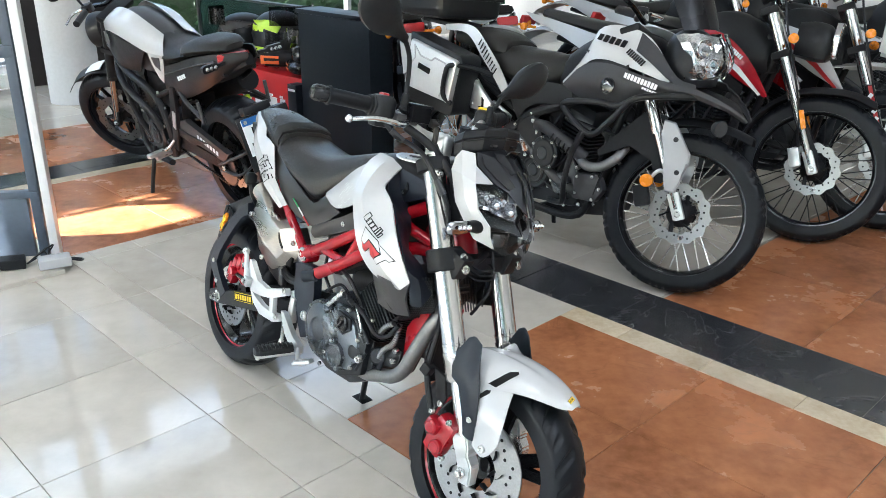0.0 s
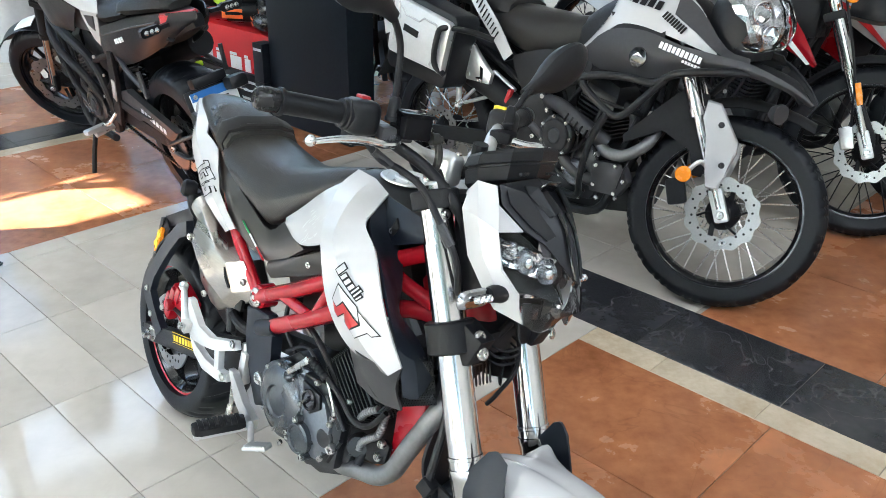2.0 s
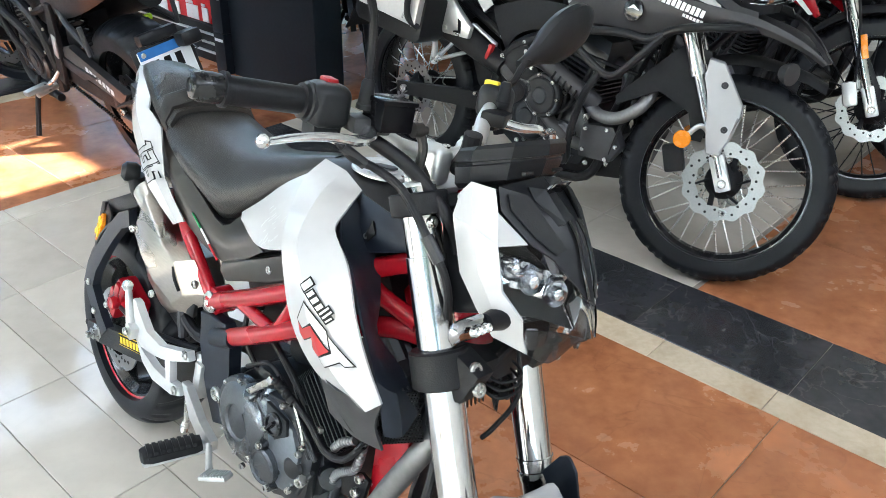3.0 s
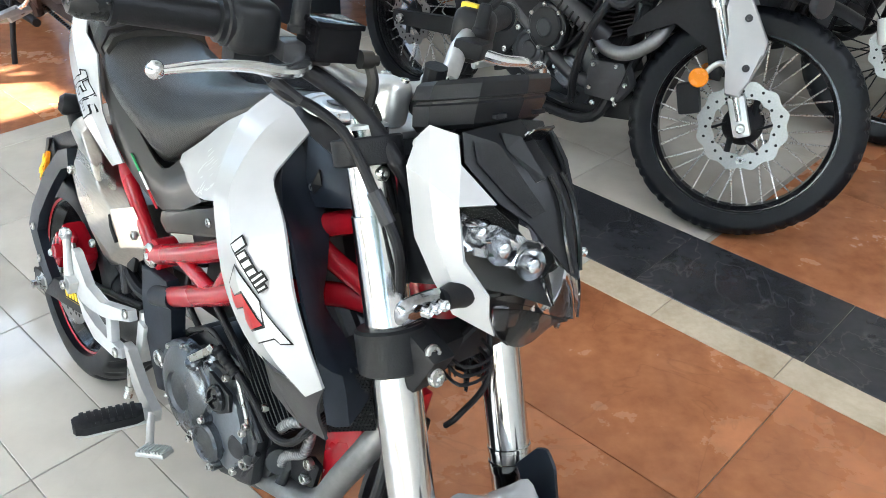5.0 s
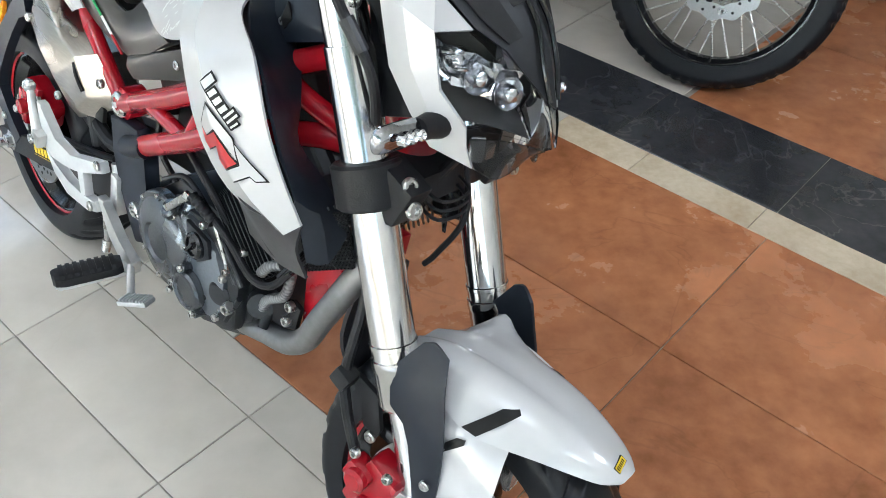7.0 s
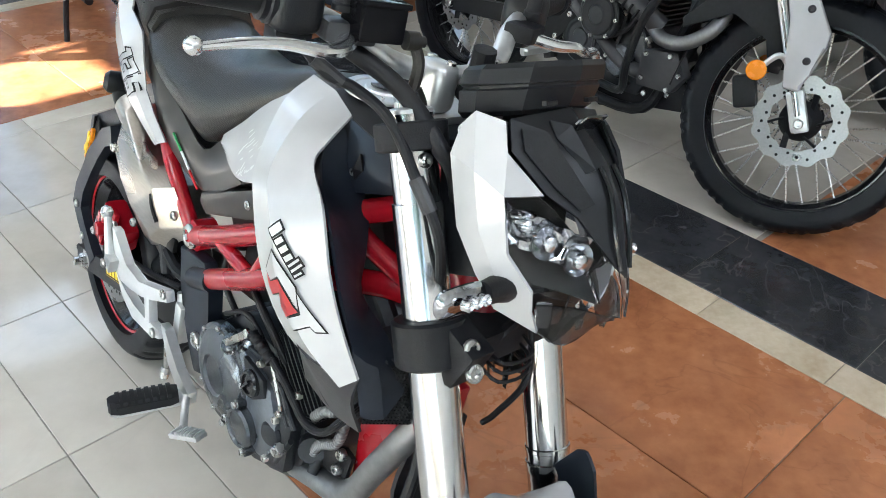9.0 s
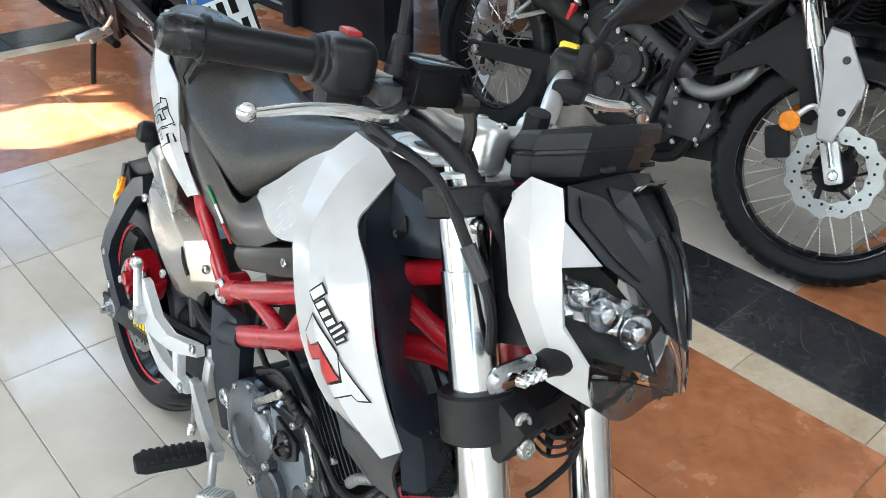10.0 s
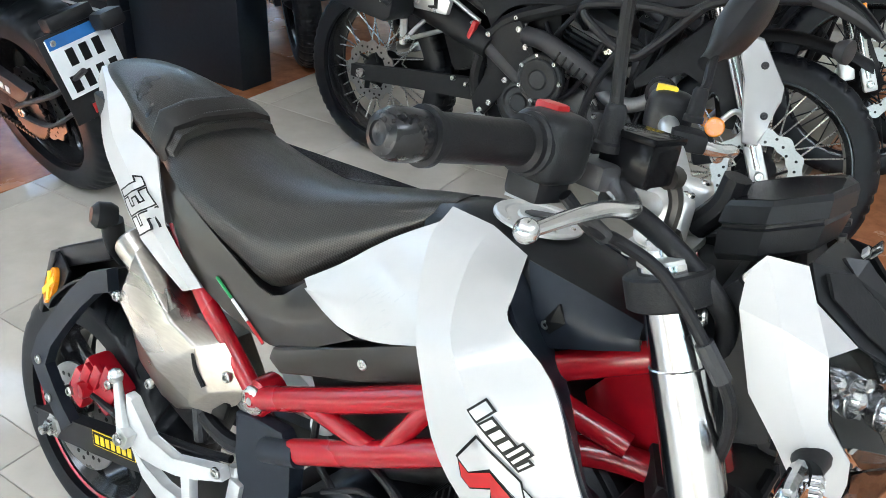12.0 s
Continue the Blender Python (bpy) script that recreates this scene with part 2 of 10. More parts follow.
M_KICK = mat("blue_grey_kick_panel", (0.060, 0.078, 0.105), 0.35, 0.1, 0.10, 3, 60)
M_CAB = mat("blue_black_laminate", (0.010, 0.014, 0.020), 0.38, 0, 0.25, 2, 60, bump=0.05, spec=0.22)
M_REDPANEL = mat("red_display_panel", (0.55, 0.015, 0.020), 0.30, 0, 0.05, 3, 60)
M_GROUT = mat("grey_grout", (0.26, 0.24, 0.21), 0.85, 0, 0.2, 8, 90, bump=0.3)
M_TILEW = stone("cream_porcelain_tile", (0.435, 0.40, 0.345), (0.575, 0.538, 0.475), 0.075, 1.6, vein=0.12, vein_color=(0.42, 0.38, 0.32))
M_TILEB = stone("rust_brown_tile", (0.19, 0.062, 0.024), (0.47, 0.190, 0.085), 0.26, 2.6, vein=0.22, vein_color=(0.13, 0.05, 0.022), bump=0.12, per_piece=0.09)
M_TILED = stone("black_marble_tile", (0.012, 0.013, 0.016), (0.045, 0.045, 0.050), 0.20, 4.0, vein=0.12, vein_color=(0.35, 0.33, 0.31))
M_TILES = stone("beige_travertine_tile", (0.42, 0.33, 0.22), (0.62, 0.53, 0.40), 0.22, 7.0, bump=0.1)
M_LEAF = mat("hedge_leaf", (0.03, 0.07, 0.025), 0.5, 0, 0.4, 3, 30)
M_DOORWAYDARK = mat("doorway_darkness", (0.018, 0.014, 0.014), 0.4, 0, 0.2, 4, 60)
M_ASPHALT = mat("street_paving", (0.16, 0.155, 0.15), 0.85, 0, 0.2, 0.8, 20, bump=0.3)
M_GREENCANVAS = mat("green_canvas", (0.03, 0.09, 0.05), 0.8, 0, 0.15, 3, 60)
M_PANE = glass("window_pane", (0.95, 0.98, 0.97), 0.0, 1.02)

# mesh helpers
import collections
from mathutils.bvhtree import BVHTree


def part(name, bm, material, parent=None, label="", m=None, sharp=32):
    """One mesh object from a bmesh, under a thing or a part."""
    me = bpy.data.meshes.new(name)
    bmesh.ops.recalc_face_normals(bm, faces=bm.faces)
    bm.to_mesh(me)
    bm.free()
    for p in me.polygons:
        p.use_smooth = True
    me.set_sharp_from_angle(angle=radians(sharp))
    me.materials.append(material)
    ob = new(name, me)
    if parent:
        ob.parent = parent
    if m is not None:
        ob.matrix_basis = m
    if label:
        tagged(ob, label)
    return ob


def share(name, me, parent, m):
    ob = new(name, me)
    ob.parent = parent
    ob.matrix_basis = m
    return ob


def thing(name, m, label, category, group=""):
    ob = new(name)
    ob.empty_display_size = 0.1
    ob.matrix_basis = m
    return tagged(ob, label, category, group)


def frame_of(d):
    """Two unit vectors square to d."""
    d = Vector(d).normalized()
    a = d.orthogonal().normalized() if abs(d.z) > 0.999 else d.cross(Vector((0, 0, 1))).normalized()
    return a, d.cross(a)


def quad_rings(bm, rings, closed=True, caps=True):
    rows = [[bm.verts.new(p) for p in r] for r in rings]
    n = len(rows[0])
    for a, b in zip(rows, rows[1:]):
        for i in range(n if closed else n - 1):
            j = (i + 1) % n
            bm.faces.new((a[i], a[j], b[j], b[i]))
    if caps and closed:
        bm.faces.new(rows[0])
        bm.faces.new(rows[-1][::-1])
    return rows


def cyl(bm, p0, p1, r0, r1=None, n=16):
    p0, p1 = Vector(p0), Vector(p1)
    r1 = r0 if r1 is None else r1
    a, b = frame_of(p1 - p0)
    quad_rings(bm, [[p + (a * math.cos(k * math.tau / n) + b * math.sin(k * math.tau / n)) * r for k in range(n)] for p, r in ((p0, r0), (p1, r1))])
    return bm


def lathe(bm, profile, p0, axis, n=32):
    """profile: (distance along the axis, radius)."""
    p0, axis = Vector(p0), Vector(axis).normalized()
    a, b = frame_of(axis)
    quad_rings(bm, [[p0 + axis * h + (a * math.cos(k * math.tau / n) + b * math.sin(k * math.tau / n)) * max(r, 1e-4) for k in range(n)] for h, r in profile])
    return bm


def ring(bm, profile, c, axis, n=64):
    """A closed profile of (distance along the axis, radius) swept round the axis."""
    c, axis = Vector(c), Vector(axis).normalized()
    a, b = frame_of(axis)
    rows = [[bm.verts.new(c + axis * h + (a * math.cos(k * math.tau / n) + b * math.sin(k * math.tau / n)) * r) for h, r in profile] for k in range(n)]
    m = len(profile)
    for k in range(n):
        x, y = rows[k], rows[(k + 1) % n]
        for i in range(m):
            j = (i + 1) % m
            bm.faces.new((x[i], x[j], y[j], y[i]))
    return bm


def spline(pts, k=6):
    pts = [Vector(p) for p in pts]
    if len(pts) < 3:
        return pts
    out = []
    ext = [pts[0] * 2 - pts[1]] + pts + [pts[-1] * 2 - pts[-2]]
    for i in range(1, len(ext) - 2):
        a, b, c, d = ext[i - 1:i + 3]
        for s in range(k):
            t = s / k
            out.append(0.5 * (2 * b + (c - a) * t + (2 * a - 5 * b + 4 * c - d) * t * t + (3 * b - a - 3 * c + d) * t ** 3))
    out.append(pts[-1])
    return out


def tube(bm, pts, r, n=10, k=6, flat=None):
    """A round (or, with flat, squashed) bar along a smooth path; r may be a number or start and end radius."""
    path = spline(pts, k)
    r0, r1 = r if isinstance(r, tuple) else (r, r)
    rings, up = [], None
    for i, p in enumerate(path):
        d = (path[min(i + 1, len(path) - 1)] - path[max(i - 1, 0)]).normalized()
        if up is None:
            up = frame_of(d)[0]
        up = (up - d * up.dot(d)).normalized()
        side = d.cross(up)
        q = r0 + (r1 - r0) * i / max(1, len(path) - 1)
        rings.append([p + (up * math.cos(a) + side * math.sin(a) * (flat or 1.0)) * q for a in (j * math.tau / n for j in range(n))])
    quad_rings(bm, rings)
    return bm


def box(bm, c, s, rot=None, bev=0.0, seg=2):
    r = bmesh.ops.create_cube(bm, size=1.0)
    vs = r["verts"]
    m = Matrix.LocRotScale(Vector(c), Euler([radians(a) for a in rot]) if rot else None, Vector(s))
    bmesh.ops.transform(bm, matrix=m, verts=vs)
    if bev:
        es = list({e for v in vs for e in v.link_edges})
        bmesh.ops.bevel(bm, geom=es, offset=bev, segments=seg, affect="EDGES", profile=0.6)
    return bm


def prism(bm, outline, y0, y1, bev=0.0, plane="xz", taper=1.0):
    """A flat shape with thickness: outline in the plane, from y0 to y1 along its normal. taper shrinks the far face."""
    cx = sum(p[0] for p in outline) / len(outline)
    cz = sum(p[1] for p in outline) / len(outline)

    def at(p, h, k):
        x, z = cx + (p[0] - cx) * k, cz + (p[1] - cz) * k
        return {"xz": (x, h, z), "xy": (x, z, h), "yz": (h, x, z)}[plane]

    before = set(bm.verts)
    quad_rings(bm, [[at(p, h, k) for p in outline] for h, k in ((y0, 1.0), (y1, taper))])
    if bev:
        vs = [v for v in bm.verts if v not in before]
        es = list({e for v in vs for e in v.link_edges})
        bmesh.ops.bevel(bm, geom=es, offset=bev, segments=2, affect="EDGES", profile=0.6)
    return bm


def sheet(bm, rows, thick, k=1, kr=1):
    """A curved panel from rows of points, smoothed k-fold along and kr-fold across the rows, with real thickness."""
    g = [spline(r, k) if k > 1 else [Vector(p) for p in r] for r in rows]
    if kr > 1:
        cols = [spline([r[i] for r in g], kr) for i in range(len(g[0]))]
        g = [list(c) for c in zip(*cols)]
    h, w = len(g), len(g[0])
    nor = []
    for i in range(h):
        row = []
        for j in range(w):
            a = g[min(i + 1, h - 1)][j] - g[max(i - 1, 0)][j]
            b = g[i][min(j + 1, w - 1)] - g[i][max(j - 1, 0)]
            q = a.cross(b)
            row.append(q.normalized() if q.length > 1e-9 else Vector((0, 0, 1)))
        nor.append(row)
    top = [[bm.verts.new(p) for p in r] for r in g]
    bot = [[bm.verts.new(g[i][j] + nor[i][j] * thick) for j in range(w)] for i in range(h)]
    for i in range(h - 1):
        for j in range(w - 1):
            bm.faces.new((top[i][j], top[i][j + 1], top[i + 1][j + 1], top[i + 1][j]))
            bm.faces.new((bot[i][j], bot[i + 1][j], bot[i + 1][j + 1], bot[i][j + 1]))
    for i in range(h - 1):
        for j in (0, w - 1):
            bm.faces.new((top[i][j], top[i + 1][j], bot[i + 1][j], bot[i][j]))
    for j in range(w - 1):
        for i in (0, h - 1):
            bm.faces.new((top[i][j], top[i][j + 1], bot[i][j + 1], bot[i][j]))
    return bm


def loft(bm, rings, k=1, kr=1):
    """A closed body through rings of points."""
    g = [[Vector(p) for p in r] for r in rings]
    if kr > 1:
        n = len(g[0])
        g = [[q for q in spline(r + [r[0]], kr)][:-1] for r in g]
    if k > 1:
        cols = [spline([r[i] for r in g], k) for i in range(len(g[0]))]
        g = [list(c) for c in zip(*cols)]
    quad_rings(bm, g)
    return bm


def NB():
    return bmesh.new()


def bolt(parent, name, p, axis, r=0.006, h=0.006, T=None, material=None):
    bm = NB()
    lathe(bm, [(0, r), (h * 0.7, r), (h, r * 0.8), (h, r * 0.45), (h * 0.45, r * 0.4)], p, axis, 12)
    if T:
        bm.transform(T)
    return part(name, bm, material or M_BOLT, parent)


def cling(bm, targets, side, T=None, off=0.0010):
    """Lays a flat mesh, drawn in the xz plane, on the bodywork that it meets from the given side."""
    trees = []
    for ob in targets:
        me = ob.data
        trees.append(BVHTree.FromPolygons([v.co.copy() for v in me.vertices], [tuple(q.vertices) for q in me.polygons]))
    d = Vector((0, -side, 0))
    if T:
        d = T.to_3x3() @ d
    lost = []
    for v in bm.verts:
        o = Vector((v.co.x, side * 0.5, v.co.z))
        lift = v.co.y
        if T:
            o = T @ o
        best = None
        for tr in trees:
            hit = tr.ray_cast(o, d)
            if hit[0] is not None and (best is None or hit[3] < best[3]):
                best = hit
        if best:
            v.co = best[0] - d * (off + lift)
        else:
            lost.append(v)
    bmesh.ops.delete(bm, geom=lost, context="VERTS")
    return bm


def decal(targets, outline, material, name, parent, side=-1, label="", T=None, off=0.0010, cuts=3):
    bm = NB()
    bm.faces.new([bm.verts.new((x, 0, z)) for x, z in outline])
    bmesh.ops.triangulate(bm, faces=bm.faces[:])
    if cuts:
        bmesh.ops.subdivide_edges(bm, edges=bm.edges[:], cuts=cuts, use_grid_fill=True)
    cling(bm, targets, side, T, off)
    return part(name, bm, material, parent, label)


def plane_at(p, xdir, ydir):
    """A pose at p whose local x and y follow the given directions."""
    x = Vector(xdir).normalized()
    z = x.cross(Vector(ydir)).normalized()
    y = z.cross(x)
    return Matrix.Translation(p) @ Matrix((x, y, z)).transposed().to_4x4()


# wheels


def tyre_mesh(r, rim_r, width, tread, n=160, m=22):
    """A tyre about the y axis through the origin; tread(theta, s) is the depth cut at s = -1..1 across."""
    bm = NB()
    h = r - rim_r
    rows = []
    for i in range(n):
        th = i * math.tau / n
        row = []
        for j in range(m):
            s = -1 + 2 * j / (m - 1)
            a = s * 1.95
            x = math.sin(a) * width / 2
            if abs(a) > math.pi / 2:
                x = math.copysign(width / 2 * (0.72 + 0.28 * math.sin(abs(a))), a)
            q = rim_r + h * (0.46 + 0.54 * math.cos(a) if abs(a) < math.pi / 2 else 0.46 + 0.46 * math.cos(a) / abs(math.cos(1.95)))
            q -= tread(th, s)
            row.append(bm.verts.new((q * math.cos(th), x, q * math.sin(th))))
        rows.append(row)
    for i in range(n):
        a, b = rows[i], rows[(i + 1) % n]
        for j in range(m - 1):
            bm.faces.new((a[j], a[j + 1], b[j + 1], b[j]))
        bm.faces.new((a[m - 1], a[0], b[0], b[m - 1]))
    return bm


def road_tread(count):
    """Broad curved grooves that sweep from the crown to the shoulder, with smooth flanks."""
    def groove(d, half):
        d = min(abs(d), 1.0 - abs(d))
        k = max(0.0, 1.0 - d / half)
        return min(1.0, 2.2 * k * k * (3 - 2 * k))

    def f(th, s):
        side = abs(s)
        p = (th / math.tau * count + 0.75 * side ** 1.4 + (0.5 if s > 0 else 0.0)) % 1.0
        ends = min(1.0, max(0.0, (side - 0.06) / 0.10)) * min(1.0, max(0.0, (0.68 - side) / 0.08))
        short = min(1.0, max(0.0, (side - 0.26) / 0.08)) * min(1.0, max(0.0, (0.62 - side) / 0.08))
        return max(0.0048 * ends * groove(p - 0.2, 0.15), 0.0032 * short * groove(p - 0.7, 0.10))
    return f


def block_tread(count):
    def f(th, s):
        p = (th / math.tau * count + (0.5 if s > 0 else 0.0)) % 1.0
        if abs(s) > 0.66:
            return 0.0
        if p < 0.22 or abs(abs(s) - 0.30) < 0.05:
            return 0.0055
        return 0.0
    return f


AXIS_Y = Vector((0, 1, 0))


def spoked_wheel(parent, name, c, r, rim_r, width, disc_r, disc_y, T=None, tread=None, spokes=36, rim_mat=None, spoke_mat=None, hub_mat=None, disc_label=""):
    """Tyre, rim, hub, wavy brake disc and crossed wire spokes."""
    base = (T or Matrix.Identity(4)) @ Matrix.Translation(c)
    bm = NB()
    ring(bm, [(-width * 0.36, rim_r + 0.010), (-width * 0.36, rim_r - 0.006), (-width * 0.2, rim_r - 0.016), (width * 0.2, rim_r - 0.016), (width * 0.36, rim_r - 0.006), (width * 0.36, rim_r + 0.010), (0, rim_r)], (0, 0, 0), AXIS_Y, 72)
    wh = part(name, bm, rim_mat or M_GLOSSBLACK, parent, "black spoked rim", base)
    part("tyre", tyre_mesh(r, rim_r, width, tread or block_tread(52), 208, 20), M_TYRE, wh, "black block-tread tyre", sharp=24)
    bm = NB()
    lathe(bm, [(-0.075, 0.012), (-0.07, 0.03), (-0.045, 0.052), (-0.035, 0.055), (-0.03, 0.036), (0.03, 0.036), (0.035, 0.055), (0.045, 0.052), (0.07, 0.03), (0.075, 0.012)], (0, 0, 0), AXIS_Y, 28)
    part("hub", bm, hub_mat or M_MATTE, wh)
    brake_disc(wh, disc_r, disc_y, disc_label)
    bm = NB()
    cyl(bm, (0, 0, 0), (0, 0, 1), 0.0025, 0.0025, 6)
    sp = part("spoke", bm, spoke_mat or M_BOLT, wh)
    me = sp.data
    first = True
    for i in range(spokes):
        side = 1 if i % 2 else -1
        a = i * math.tau / spokes
        b = a + (1 if (i // 2) % 2 else -1) * 0.62
        p0 = Vector((0.050 * math.cos(b), side * 0.038, 0.050 * math.sin(b)))
        p1 = Vector(((rim_r - 0.014) * math.cos(a), side * 0.008, (rim_r - 0.014) * math.sin(a)))
        d = p1 - p0
        m = Matrix.Translation(p0) @ d.to_track_quat("Z", "Y").to_matrix().to_4x4() @ Matrix.Diagonal((1, 1, d.length, 1))
        if first:
            sp.matrix_basis, first = m, False
        else:
            share("spoke", me, wh, m)
    return wh


def brake_disc(wh, r, y, label="", waves=12, holes=24):
    """A wavy disc, cut through with slots, with black dots for the dark of drill holes."""
    bm = NB()
    n = 144
    inner = r * (0.66 if waves else 0.46)
    for h in (y - 0.002, y + 0.002):
        outer = [bm.verts.new(((r + 0.0045 * math.cos(waves * t)) * math.cos(t), h, (r + 0.0045 * math.cos(waves * t)) * math.sin(t))) for t in (k * math.tau / n for k in range(n))]
        inn = [bm.verts.new((inner * (1 + 0.03 * math.cos(waves * t + 3.1)) * math.cos(t), h, inner * (1 + 0.03 * math.cos(waves * t + 3.1)) * math.sin(t))) for t in (k * math.tau / n for k in range(n))]
        if h < y:
            lo, li = outer, inn
        for k in range(n):
            j = (k + 1) % n
            bm.faces.new((outer[k], outer[j], inn[j], inn[k]))
    for k in range(n):
        j = (k + 1) % n
        bm.faces.new((lo[k], lo[j], outer[j], outer[k]))
        bm.faces.new((li[k], li[j], inn[j], inn[k]))
    d = part("brake_disc", bm, M_DISC, wh, label or "drilled steel wave brake disc")
    # Hole darkness painted on: thin black discs over both faces.
    bm = NB()
    for k in range(holes):
        t = k * math.tau / holes
        q = r * (0.80 + 0.07 * (k % 3 - 1))
        for h in (y - 0.0026, y + 0.0026):
            cyl(bm, (q * math.cos(t), h - 0.0002, q * math.sin(t)), (q * math.cos(t), h + 0.0002, q * math.sin(t)), 0.0042, None, 8)
    tagged(part("painted_hole", bm, M_INK, d), kind="stuff")
    for k in range(6):
        bm = NB()
        t = k * math.tau / 6
        tube(bm, [(0.04 * math.cos(t), y * 0.9, 0.04 * math.sin(t)), (inner * 1.02 * math.cos(t + 0.3), y, inner * 1.02 * math.sin(t + 0.3))], 0.009, 8, 1, 0.4)
        part("carrier_arm", bm, M_MATTE, d)
    return d

# the shop: slab, walls, shopfront


def wall_box(name, u0, u1, v0, v1, z0, z1, material, label, category="wall"):
    bm = NB()
    box(bm, ((u0 + u1) / 2, (v0 + v1) / 2, (z0 + z1) / 2), (u1 - u0, v1 - v0, z1 - z0))
    ob = part(name, bm, material, None, label, FLOOR_M)
    return tagged(ob, "", category, kind="structure")


FLOOR_M = Matrix(((R2, R2, 0, 0), (-R2, R2, 0, 0), (0, 0, 1, 0), (0, 0, 0, 1)))
floor = wall_box("floor", -7.9, 6.0, -3.4, 9.0, -0.16, -0.004, M_GROUT, "grey grouted shop floor slab under the tiles", "floor")
ceiling = wall_box("ceiling", -8.1, 6.2, -3.6, 9.2, 4.4, 4.6, M_CEIL, "plain white plaster shop ceiling", "ceiling")
wall_box("wall_back", -7.9, 6.0, 9.0, 9.2, 0, 4.4, M_WALLP, "plain white painted back wall of the shop")
wall_box("wall_side", 6.0, 6.2, -3.6, 9.2, 0, 4.4, M_WALLP, "plain white painted side wall of the shop")
# shopfront behind the camera: sill, fascia over the glass, transom gap, beam
wall_box("wall_front_low", -8.1, 6.0, -3.6, -3.4, 0, 0.5, M_WALLP, "low white painted wall under the shop window")
# Assumed beam out of view; its lower edge ends the sun patch.
wall_box("wall_front_high", -8.1, 6.0, -3.6, -3.4, 3.66, 4.4, M_WALLP, "white painted beam over the shop window")
# street side: sill, beam, clerestory, beam
wall_box("wall_street_low", -8.1, -7.9, -3.4, 9.2, 0, 0.12, M_WALLP, "low white painted wall under the street windows")
wall_box("wall_street_mid", -8.1, -7.9, -3.4, 9.2, 2.85, 3.55, M_WALLP, "white painted beam over the street windows")
wall_box("wall_street_high", -8.1, -7.9, -3.4, 9.2, 4.32, 4.4, M_WALLP, "white painted head over the clerestory")


def shop_window(name, along_u, at, a0, a1, z0, z1, count, label):
    """A glazed opening with mullions."""
    bm = NB()
    m = FLOOR_M @ (Matrix.Translation((0, at, 0)) if along_u else Matrix(((0, 1, 0, at), (1, 0, 0, 0), (0, 0, 1, 0), (0, 0, 0, 1))))
    w = thing(name, m, label, "window")
    tagged(w, kind="structure")
    for z in (z0 + 0.03, z1 - 0.03):
        bm = NB()
        box(bm, ((a0 + a1) / 2, 0, z), (a1 - a0, 0.07, 0.06), None, 0.004)
        part("window_frame", bm, M_FRAMEW, w)
    step = (a1 - a0) / count
    for k in range(count + 1):
        bm = NB()
        box(bm, (a0 + k * step, 0, (z0 + z1) / 2), (0.06, 0.065, z1 - z0 - 0.12), None, 0.004)
        part("mullion", bm, M_FRAMEW, w)
    for k in range(count):
        bm = NB()
        box(bm, (a0 + (k + 0.5) * step, 0, (z0 + z1) / 2), (step - 0.06, 0.006, z1 - z0 - 0.12))
        part("pane", bm, M_PANE, w).visible_shadow = False
    return w


shop_window("window_1", True, -3.5, -8.05, 6.0, 0.5, 3.66, 8, "white framed shopfront glazing")
shop_window("window_2", False, -8.0, -3.4, 9.1, 0.12, 2.85, 9, "white framed street windows")
shop_window("window_3", False, -8.0, -3.4, 9.1, 3.55, 4.32, 9, "white framed clerestory glazing")

# outside: pavement to the horizon, hedge, made-up striped awnings leaving one slit of sun
gr = wall_box("ground", -160, 160, -160, 160, -0.36, -0.165, M_ASPHALT, "grey paved street outside the shop", "ground")


# Unseen screens, put up only to block the sun beside the slit.
def awning(u0, u1, label):
    aw = thing("awning", FLOOR_M, label, "awning", "awnings over the shopfront")
    n = max(1, round((u1 - u0) / 0.5))
    for k in range(n):
        bm = NB()
        a, b = u0 + (u1 - u0) * k / n, u0 + (u1 - u0) * (k + 1) / n
        sheet(bm, [[(a, -3.62, 4.1), (a, -4.4, 3.55), (a, -5.3, 2.85), (a, -5.32, 2.3)], [(b, -3.62, 4.1), (b, -4.4, 3.55), (b, -5.3, 2.85), (b, -5.32, 2.33)]], 0.004)
        part("canvas_strip", bm, M_GREENCANVAS, aw)
    return aw


awning(-9.0, -4.62, "unseen green canvas awning added to narrow the sun to a slit")
awning(-4.13, 6.2, "unseen green canvas awning added to narrow the sun to a slit")


# Invented panels out of view that house the added top lamps.
def added_light_panel(u, v):
    cl = thing("added_light_panel", FLOOR_M @ Matrix.Translation((u, v, 4.32)), "unseen square white panel added at the ceiling for top light", "ceiling light", "ceiling light panels")
    for a, b, c, d in ((-0.60, 0, 0.04, 1.24), (0.60, 0, 0.04, 1.24), (0, -0.60, 1.16, 0.04), (0, 0.60, 1.16, 0.04)):
        bm = NB()
        box(bm, (a, b, 0.035), (c, d, 0.09), None, 0.004)
        part("frame", bm, M_FRAMEW, cl)
    bm = NB()
    box(bm, (0, 0, 0.07), (1.14, 1.14, 0.01))
    part("diffuser", bm, M_CEIL, cl, "white diffuser")


for u, v in ((-3.2, -0.6), (-0.4, -0.6), (2.4, -0.6), (2.6, 2.2)):
    added_light_panel(u, v)

